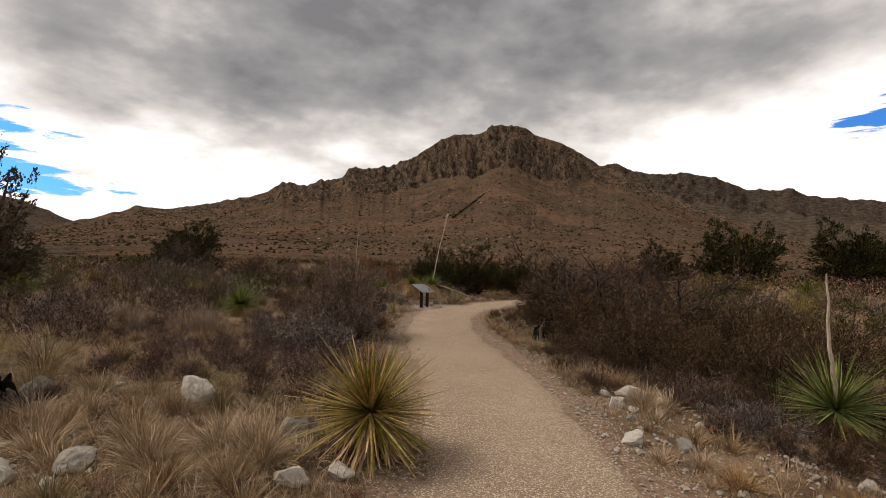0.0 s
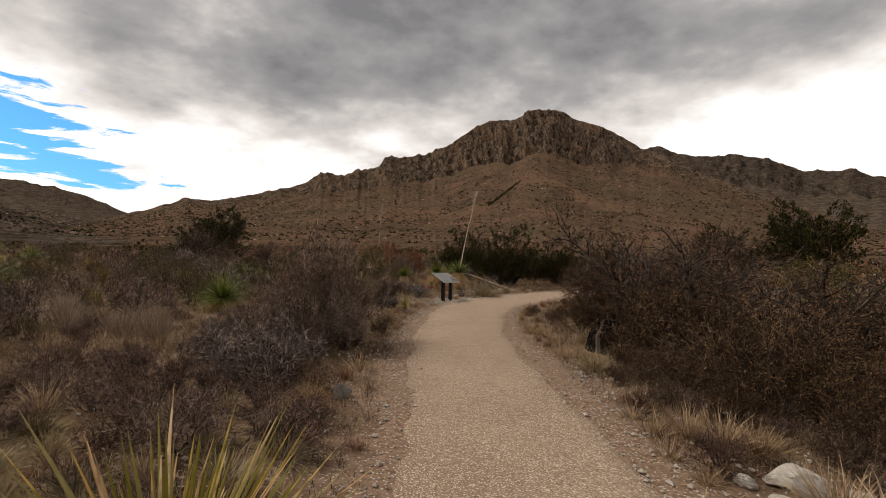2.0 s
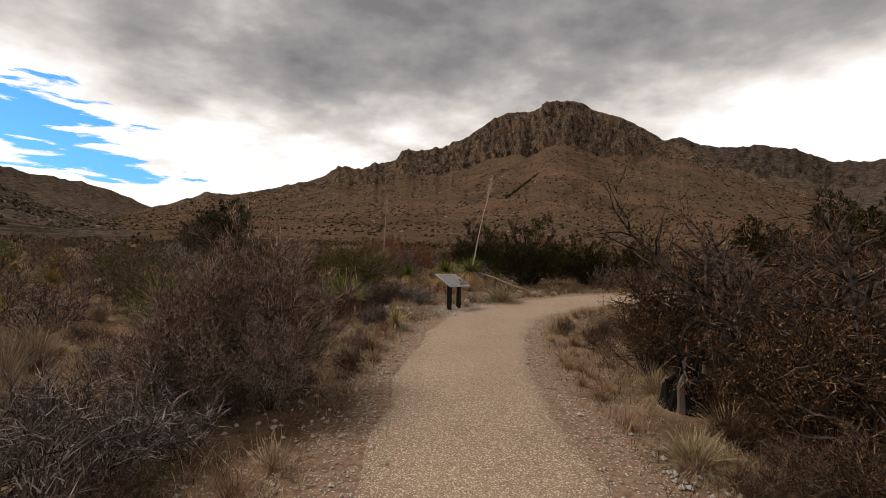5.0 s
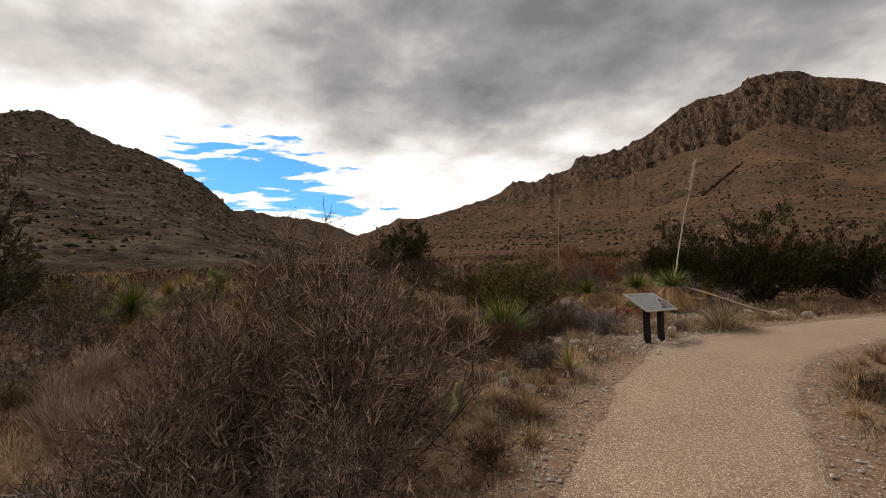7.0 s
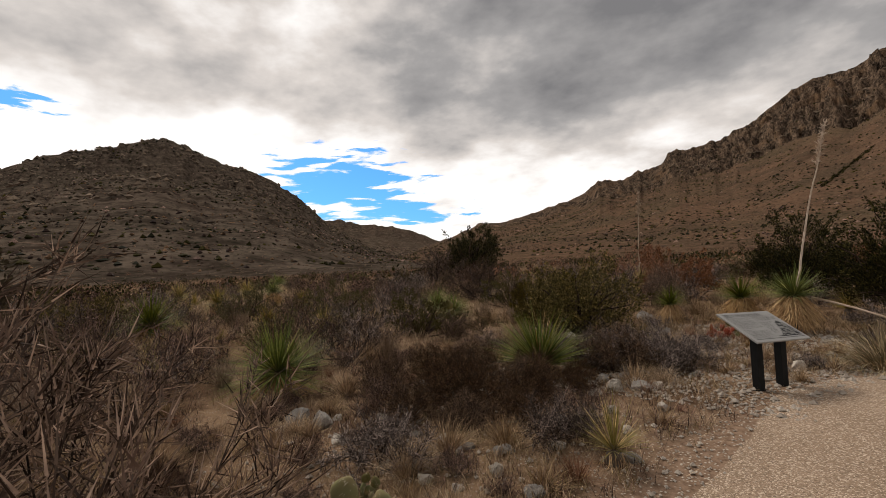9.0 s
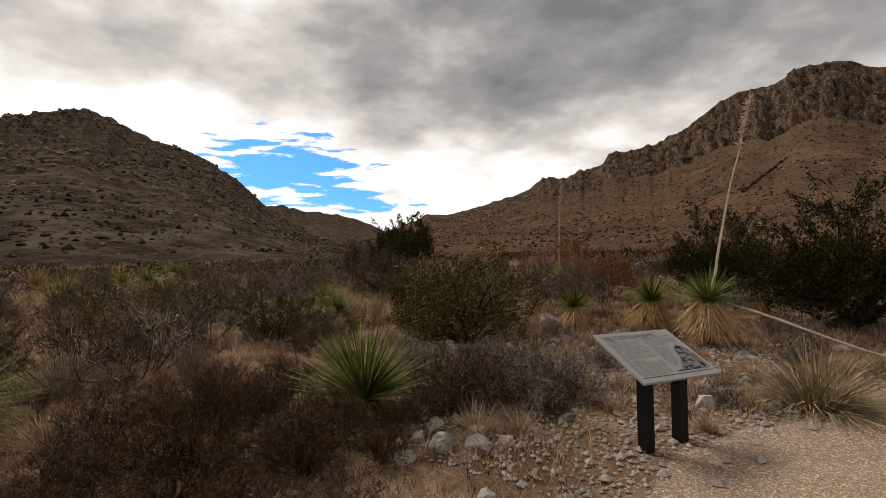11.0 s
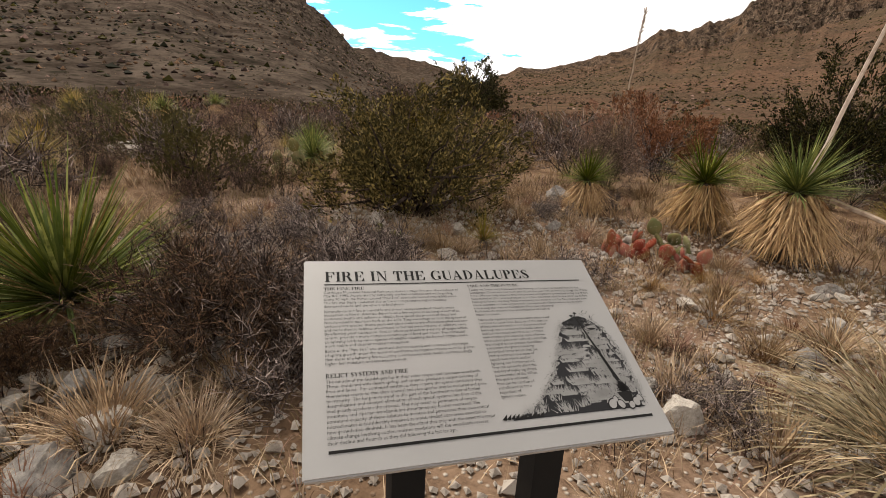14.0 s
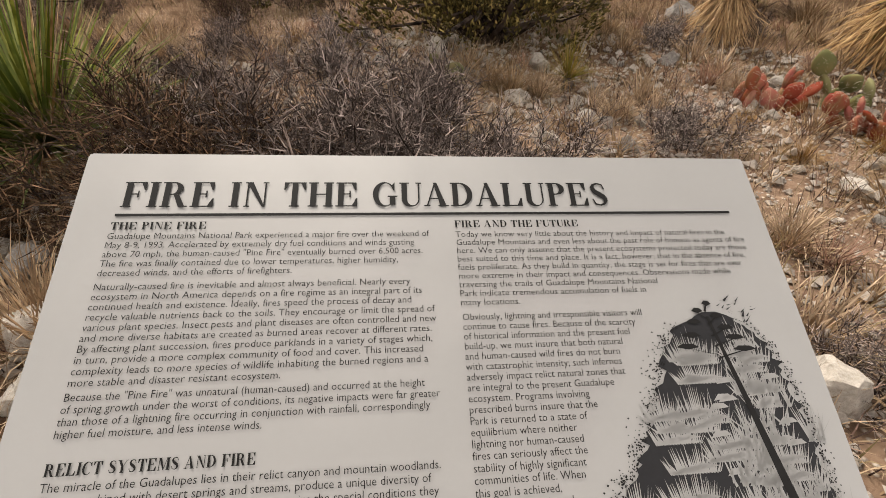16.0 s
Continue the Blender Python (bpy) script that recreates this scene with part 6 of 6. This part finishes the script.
for _ in range(120):
    x, y = rk.uniform(-4.6, 1.0), rk.uniform(18.2, 21.8)
    if math.hypot(x - 0.37, y - 18.12) > 0.3 and float(trail_distance(x, y)[0]) > HALF + 0.3:
        rock(x, y, rk.uniform(0.04, 0.075) * (1 + 0.7 * (rk.random() < 0.25)), kind=rk.choice(("pale", "pale", "grey")))
for _ in range(30):
    x, y = rk.uniform(-4.5, -0.6), rk.uniform(12.2, 15.8)
    if float(trail_distance(x, y)[0]) > HALF + 0.3:
        rock(x, y, rk.uniform(0.05, 0.11), kind=rk.choice(("pale", "grey")))
for _ in range(26):
    x, y = rk.choice((rk.uniform(-4.5, -0.4), rk.uniform(3.2, 6.5))), rk.uniform(2.0, 5.5)
    if float(trail_distance(x, y)[0]) > HALF + 0.35:
        rock(x, y, rk.uniform(0.05, 0.13), kind=rk.choice(("pale", "grey")))
rock(-0.42, 7.0, 0.15, 0.12, 0.13, "grey", label="brownish grey boulder beside golden grass")
rock(-2.2, 4.45, 0.24, 0.21, 0.25, "pale", sink=0.1, label="rounded pale limestone boulder in low brown brush")
rock(3.72, 5.74, 0.34, 0.19, 0.15, "pale", 20, label="flat pale limestone slab at the trail edge")
for x, y, sx in ((3.28, 5.6, 0.11), (3.4, 5.3, 0.14), (4.6, 5.25, 0.2), (4.15, 5.55, 0.15), (2.95, 3.75, 0.16)):
    rock(x, y, sx)
rock(0.37, 18.12, 0.135, 0.12, 0.12, "pale", label="rounded white limestone boulder behind the sign")
for x, y, sx, kd in ((0.22, 17.85, 0.10, "grey"), (-3.6, 19.55, 0.15, "pale"), (-3.05, 19.75, 0.12, "pale"), (-3.9, 20.0, 0.13, "pale"), (-2.75, 20.1, 0.17, "pale"), (-3.0, 23.1, 0.25, "grey"),
                     (-1.5, 16.45, 0.16, "grey"), (-1.3, 16.2, 0.15, "pale"), (-1.75, 16.2, 0.14, "grey"), (-1.65, 16.85, 0.12, "grey"), (0.75, 19.4, 0.12, "grey")):
    rock(x, y, sx, kind=kd)
for x, y, sx, kd in ((-2.2, 19.3, 0.11, "pale"), (-1.9, 19.7, 0.09, "pale"), (-1.6, 19.4, 0.10, "pale"), (-2.5, 19.6, 0.10, "pale"), (-1.2, 19.9, 0.08, "pale"), (-0.75, 17.05, 0.08, "grey"),
                     (2.6, 21.9, 0.16, "pale"), (2.1, 22.3, 0.14, "pale"), (3.3, 21.9, 0.17, "grey"), (1.7, 22.0, 0.10, "pale"), (2.9, 22.5, 0.13, "pale"), (-9.5, 14.5, 0.3, "grey"), (-12, 19, 0.5, "pale")):
    rock(x, y, sx, kind=kd)


# ---- the rest of the scrub, thinning outwards ----
def free(x, y, rad):
    if float(trail_distance(x, y)[0]) < HALF + 0.25 + rad * 0.9:
        return False
    return all((x - a) ** 2 + (y - b) ** 2 > (0.52 * c + 0.5 * rad) ** 2 for a, b, c in TAKEN)


b_light = brush("brown_brush", 47, 0.8, 0.7, 9, 320, 0.24, 0.011, M_TWIG_BROWN, "low brown leafless brush", M_LEAF_DRY, 0.3, 0.03)
b_light2 = brush("olive_brush", 48, 0.9, 0.75, 9, 300, 0.24, 0.011, M_TWIG_DARK, "dense brush with dull olive-brown leaves", M_LEAF_OLIVE, 1.0, 0.04)
b_light3 = brush("thorn_brush", 49, 0.8, 0.7, 9, 330, 0.24, 0.011, M_TWIG_GREY, "grey-brown bare thorny brush", None, 0)
rs = random.Random(77)


def scatter(x0, x1, y0, y1, tries, kinds, limit):
    done = 0
    for _ in range(tries):
        x, y = rs.uniform(x0, x1), rs.uniform(y0, y1)
        ob, rad, lo, hi, grp = rs.choices([k[:5] for k in kinds], [k[5] for k in kinds])[0]
        sc = rs.uniform(lo, hi)
        if not free(x, y, rad * sc):
            continue
        place(ob, x, y, turn=rs.uniform(0, 360), scale=sc, tall=rs.uniform(0.85, 1.15), radius=rad * sc, group=grp)
        done += 1
        if done >= limit:
            break


NEAR = [(b_brown, 0.5, 0.45, 0.8, GB, 1.7), (b_brown2, 0.55, 0.45, 0.8, GB, 1.7), (b_grey, 0.5, 0.4, 0.75, GB, 0.8), (b_dark, 0.6, 0.4, 0.6, GB, 0.5), (g_tan, 0.3, 0.55, 1.0, GG, 2.6), (g_red, 0.2, 0.7, 1.2, GG, 1.8),
        (g_low, 0.2, 0.7, 1.3, GG, 4.5), (g_olive, 0.5, 0.35, 0.6, GG, 0.7)]
MIDDLE = [(b_light, 0.6, 0.7, 1.3, GB, 3), (b_light2, 0.65, 0.7, 1.3, GB, 2.4), (b_light3, 0.6, 0.7, 1.2, GB, 1.5), (g_tan, 0.35, 0.8, 1.5, GG, 1.2), (g_pale, 0.3, 0.6, 1.05, GG, 2.6), (s_small, 0.4, 0.8, 1.4, GS, 0.5),
          (g_olive, 0.6, 0.6, 0.9, GG, 0.7)]
scatter(-5.0, -0.3, 2.0, 5.5, 300, [k for k in NEAR if k[4] == GG], 45)
scatter(-6.5, -0.3, 2.2, 17, 1800, NEAR, 180)
scatter(2.6, 8, 2.0, 14, 900, NEAR, 80)
scatter(-5.5, 1.4, 17.2, 23.5, 500, [(g_tan, 0.22, 0.35, 0.7, GG, 2), (g_low, 0.18, 0.6, 1.2, GG, 3), (g_red, 0.15, 0.7, 1.2, GG, 1.5), (b_grey, 0.35, 0.35, 0.55, GB, 0.8)], 120)
scatter(-20, -6, 3, 32, 2800, MIDDLE, 300)
scatter(7, 22, 1, 34, 1800, MIDDLE, 190)
scatter(-7, 8, 22, 42, 1000, MIDDLE, 120)
scatter(-42, -18, 8, 50, 1000, MIDDLE, 190)
scatter(-25, 20, 34, 48, 700, MIDDLE, 120)
# trail edges: tufts and red grass
for i in range(70, 232, 2):
    for sgn in (-1, 1):
        if rs.random() < 0.38:
            continue
        t = LINE[i + 1] - LINE[i - 1]
        t = t / np.linalg.norm(t)
        off = HALF + rs.uniform(0.28, 0.75)
        x, y = LINE[i][0] + sgn * t[1] * off, LINE[i][1] - sgn * t[0] * off
        if (x - 0.086) ** 2 + (y - 16.86) ** 2 < 0.9 or (y > 15.4 and sgn < 0 and y < 18):
            continue
        place(rs.choice((g_low, g_red, g_low)), float(x), float(y), turn=rs.uniform(0, 360), scale=rs.uniform(0.5, 1.15), group=GG)


# ---- stuff nobody could count ----
def gravel():
    b = Build()
    r = random.Random(5)

    def pebble(x, y, z, s):
        n0 = len(b.v)
        q = r.uniform(0, 6.28)
        c, n = math.cos(q), math.sin(q)
        for dx, dy, dz in ((1, 0, 0), (0.2, 0.8, 0.1), (-0.9, 0.3, 0), (-0.3, -0.8, 0.1), (0.1, 0.1, 0.65), (0, 0, -0.5)):
            dx, dy = dx * r.uniform(0.7, 1.1), dy * r.uniform(0.7, 1.1)
            b.v.append(Vector((x + (dx * c - dy * n) * s, y + (dx * n + dy * c) * s, z + dz * s)))
        for k in range(4):
            b.f += [(n0 + k, n0 + (k + 1) % 4, n0 + 4), (n0 + (k + 1) % 4, n0 + k, n0 + 5)]

    pts = []
    for _ in range(9000):
        i = r.randint(60, 235)
        t = LINE[i + 1] - LINE[i - 1]
        t = t / np.linalg.norm(t)
        off = r.choice((-1, 1)) * (HALF + r.gauss(0.05, 0.36))
        pts.append((LINE[i][0] + t[1] * off + r.gauss(0, 0.06), LINE[i][1] - t[0] * off + r.gauss(0, 0.06), r.uniform(0.006, 0.022) * (1 + (r.random() < 0.06))))
    for _ in range(11000):
        pts.append((r.uniform(-4.5, 1.6), r.uniform(15.6, 22.5), r.uniform(0.008, 0.035) * (1 + (r.random() < 0.08))))
    for _ in range(1500):
        pts.append((r.uniform(-4.0, -0.2), r.uniform(1.8, 15), r.uniform(0.01, 0.045)))
    for _ in range(1600):
        pts.append((r.uniform(2.6, 6.5), r.uniform(2.2, 9), r.uniform(0.01, 0.045)))
    arr = np.array(pts)
    zz = near_height(arr[:, 0], arr[:, 1])
    d = trail_distance(arr[:, 0], arr[:, 1])
    for (x, y, s), z, dd in zip(pts, zz, d):
        if dd < HALF - 0.12 - abs(r.gauss(0, 0.12)):
            continue
        pebble(x, y, float(z) + s * 0.3 + (0.006 if dd < HALF else 0), s)
    return tagged(new("gravel", b.mesh("gravel", M_GRAVEL)), "loose pale gravel and pebbles along the trail edges", "gravel", kind="stuff")


gravel()


def litter():
    b = Build()
    r = random.Random(6)
    pts = [(r.uniform(-7, 8), r.uniform(1.5, 23)) for _ in range(32000)]
    arr = np.array(pts)
    zz, d = near_height(arr[:, 0], arr[:, 1]), trail_distance(arr[:, 0], arr[:, 1])
    for (x, y), z, dd in zip(pts, zz, d):
        if dd < HALF - 0.05 + abs(r.gauss(0, 0.15)):
            continue
        q = r.uniform(0, 6.28)
        p = Vector((x, y, float(z) + 0.006))
        e = Vector((math.cos(q), math.sin(q), r.uniform(0, 0.5))).normalized()
        ln = r.uniform(0.05, 0.2)
        b.strip([p, p + e * ln * 0.5 + Vector((0, 0, 0.01)), p + e * ln], r.uniform(0.003, 0.006), Vector((-math.sin(q), math.cos(q), 0)))
    return tagged(new("straw_litter", b.mesh("straw_litter", M_GRASS_TAN)), "fallen dry straw and twigs on bare earth", "litter", kind="stuff")


litter()


def far_scrub(name, seed, count, r0, r1, material, size, label, leaves, shape=0.8):
    """Bushes too many to count on the plain, each a ragged tuft of small leaves."""
    b = Build()
    r = random.Random(seed)
    me = ground.data
    rad = [r0 * (r1 / r0) ** r.random() for _ in range(count)]
    yaw = [r.uniform(-52, 98) for _ in range(count)]
    R, T = np.array(rad), np.array(yaw)
    X, Y = CENTRE[0] - R * np.sin(np.radians(T)), CENTRE[1] + R * np.cos(np.radians(T))
    keep = fbm(X / 25, Y / 25, 3, seed) > -0.16
    Z = far_height(T, R, X, Y)[0] * np.clip((R - 30) / 60, 0, 1)
    Z += (0.5 * fbm(X / 30, Y / 30, 4, 21) + 1.6 * fbm(X / 110, Y / 110, 3, 25)) * np.clip((R - 32) / 40, 0, 1)
    for x, y, z, rr_, k in zip(X, Y, Z, R, keep):
        if not k or trail_distance(x, y)[0] < 2.0:
            continue
        s = size * r.uniform(0.6, 1.5)
        for _ in range(leaves):
            q, out = r.uniform(0, 6.28), math.sqrt(r.random())
            h = r.random() * (1 - 0.5 * out * out)
            p = Vector((x + math.cos(q) * out * s, y + math.sin(q) * out * s, z + h * s * shape * 1.3 - 0.05))
            d = Vector((math.cos(q) * out * 0.7, math.sin(q) * out * 0.7, 0.7)) + rv(r, 0.5)
            ln = s * r.uniform(0.12, 0.30)
            b.leaf(p, d.normalized(), rv(r).normalized(), ln, ln * 0.6)
    return tagged(new(name, b.mesh(name, material)), label, "scrub", kind="stuff")


far_scrub("far_brown_scrub", 71, 1500, 42, 420, M_TWIG_BROWN, 0.9, "brown desert brush scattered over the plain", 60)
far_scrub("far_dark_scrub", 72, 1500, 42, 520, M_JUNIPER_DARK, 1.0, "dark green desert brush scattered over the plain", 60)
far_scrub("far_olive_scrub", 73, 800, 42, 400, M_LEAF_OLIVE, 0.8, "olive desert brush scattered over the plain", 56)
far_scrub("far_tan_grass", 74, 2600, 38, 420, M_GRASS_TAN, 0.5, "tan dry grass scattered over the plain", 40, 0.6)
far_scrub("far_rust_scrub", 75, 260, 42, 300, M_LEAF_RUST, 0.9, "rust-brown brush scattered over the plain", 50)


def slope_lumps(name, seed, count, r0, r1, material, lo, hi, label, category, rocky_only):
    """Bushes or outcrops on the mountain sides: small ragged lumps."""
    rg = np.random.default_rng(seed)
    R = r0 + (r1 - r0) * rg.random(count) ** 0.8
    T = rg.uniform(-50, 96, count)
    X, Y = CENTRE[0] - R * np.sin(np.radians(T)), CENTRE[1] + R * np.cos(np.radians(T))
    Z, rocky, hill = far_height(T, R, X, Y)
    Z = Z * np.clip((R - 30) / 60, 0, 1) + 0.5 * fbm(X / 30, Y / 30, 4, 21) + 1.6 * fbm(X / 110, Y / 110, 3, 25)
    patch = fbm(X / 90, Y / 90, 4, seed)
    keep = (patch > -0.12) & (Z > 3) if not rocky_only else (((rocky > 0.3) | (hill > 0.5)) & (patch > 0.0) & (Z > 40))
    X, Y, Z, R = X[keep], Y[keep], Z[keep], R[keep]
    n = len(X)
    S = (lo + (hi - lo) * rg.random(n) ** 2) * (0.5 + 0.5 * R / 2000)
    shape = np.array([(1, 0, 0.1), (0.25, 0.9, 0.2), (-0.85, 0.4, 0.1), (-0.35, -0.85, 0.15), (0.15, 0.1, 0.85), (0, 0, -0.5)])
    V = shape[None] * rg.uniform(0.6, 1.25, (n, 6, 3)) * S[:, None, None]
    q = rg.uniform(0, 6.28, n)
    c, s_ = np.cos(q)[:, None], np.sin(q)[:, None]
    P = np.stack([V[..., 0] * c - V[..., 1] * s_ + X[:, None], V[..., 0] * s_ + V[..., 1] * c + Y[:, None], V[..., 2] + Z[:, None]], -1).reshape(-1, 3)
    tri = []
    for k in range(4):
        tri += [(k, (k + 1) % 4, 4), ((k + 1) % 4, k, 5)]
    F = (np.array(tri)[None] + 6 * np.arange(n)[:, None, None]).reshape(-1, 3)
    me = bpy.data.meshes.new(name)
    me.from_pydata(P.tolist(), [], F.tolist())
    me.materials.append(material)
    me.update()
    return tagged(new(name, me), label, category, kind="stuff")


slope_lumps("slope_scrub", 81, 22000, 220, 2500, M_JUNIPER_DARK, 1.6, 5.5, "dark bushes dotted over the mountain slopes", "scrub", False)
slope_lumps("slope_brown_scrub", 82, 9000, 220, 2500, M_TWIG_BROWN, 1.5, 5.0, "brown bushes dotted over the mountain slopes", "scrub", False)
slope_lumps("hillfoot_scrub", 84, 12000, 120, 1000, M_TWIG_DARK, 0.9, 3.4, "dark bushes dotted over the lower slopes", "scrub", False)


def gully_scrub():
    """Dark brush that lines a dry wash down the mountainside."""
    rg = np.random.default_rng(86)
    b = Build()
    r = random.Random(86)
    rr = np.arange(500.0, 2500.0, 6.0)
    for f in rg.random(260):
        yaw = -4.9 + 3.9 * f + rg.normal(0, 0.045)
        want = 8.3 - 3.1 * f
        T = np.full_like(rr, yaw)
        X, Y = CENTRE[0] - rr * np.sin(np.radians(T)), CENTRE[1] + rr * np.cos(np.radians(T))
        Z = far_height(T, rr, X, Y)[0]
        k = int(np.argmax(np.degrees(np.arctan2(Z, rr)) > want))
        c = Vector((X[k], Y[k], Z[k]))
        size = rg.uniform(1.5, 4.2)
        for _ in range(7):
            p = c + rv(r, size * 0.5)
            b.leaf(p, rv(r).normalized(), rv(r).normalized(), size, size * 0.7)
    return tagged(new("gully_scrub", b.mesh("gully_scrub", M_JUNIPER_DARK)), "dark brush lining a dry mountainside gully", "scrub", kind="stuff")


gully_scrub()
slope_lumps("cliff_outcrop", 83, 15000, 400, 2460, M_CHUNK, 3, 12, "weathered limestone outcrops on the mountain sides", "rock", True)


def ground_cover(name, seed, count, material, high, label, thr, area=(-8, 8.5, 1, 25), broad=1.0):
    """Short dry grass and weeds between the bushes."""
    r = random.Random(seed)
    rg = np.random.default_rng(seed)
    X, Y = rg.uniform(area[0], area[1], count), rg.uniform(area[2], area[3], count)
    d = trail_distance(X, Y)
    keep = (d > HALF + 0.12 + 0.3 * rg.random(count)) & (fbm(X / 0.8, Y / 0.8, 3, seed) > thr) & ((X - 0.086) ** 2 + (Y - 16.86) ** 2 > 0.35)
    X, Y = X[keep], Y[keep]
    R = np.hypot(X - CENTRE[0], Y - CENTRE[1])
    fade = np.clip((R - 32) / 40, 0, 1)
    Z = near_height(X, Y) * (1 - fade) + (0.5 * fbm(X / 30, Y / 30, 4, 21) + 1.6 * fbm(X / 110, Y / 110, 3, 25)) * fade
    b = Build()
    for x, y, z in zip(X, Y, Z):
        for _ in range(4):
            q = r.uniform(0, 6.28)
            p = Vector((x + r.gauss(0, 0.02), y + r.gauss(0, 0.02), float(z) - 0.01))
            e = Vector((math.cos(q) * 0.6, math.sin(q) * 0.6, 1)) * high * r.uniform(0.5, 1.3)
            b.strip([p, p + e * 0.6, p + e + Vector((math.cos(q), math.sin(q), -0.2)) * high * 0.25], r.uniform(0.003, 0.006) * broad, Vector((-math.sin(q), math.cos(q), 0)))
    return tagged(new(name, b.mesh(name, material)), label, "ground cover", kind="stuff")


ground_cover("straw_weeds", 94, 42000, M_GRASS_TAN, 0.15, "short straw-coloured dry grass between the bushes", 0.08)
ground_cover("dry_weeds", 91, 26000, M_GRASS_OLIVE, 0.13, "short dry straw weeds between the bushes", 0.0)
ground_cover("brown_weeds", 92, 26000, M_TWIG_BROWN, 0.15, "short brown dead weeds between the bushes", -0.05)
ground_cover("red_weeds", 93, 5000, M_GRASS_RED, 0.11, "short reddish dead weeds between the bushes", 0.05)
ground_cover("plain_straw_grass", 95, 40000, M_GRASS_TAN, 0.36, "pale straw grass between bushes on the plain", -0.02, (-34, -7, 6, 48), 3.0)
ground_cover("bend_straw_grass", 96, 12000, M_GRASS_TAN, 0.30, "pale straw grass between bushes past the bend", 0.0, (-8, 20, 22, 46), 2.4)
ground_cover("wash_straw_grass", 97, 7000, M_GRASS_TAN, 0.28, "pale straw grass between bushes beside the wash", 0.0, (8.5, 22, 2, 24), 2.0)
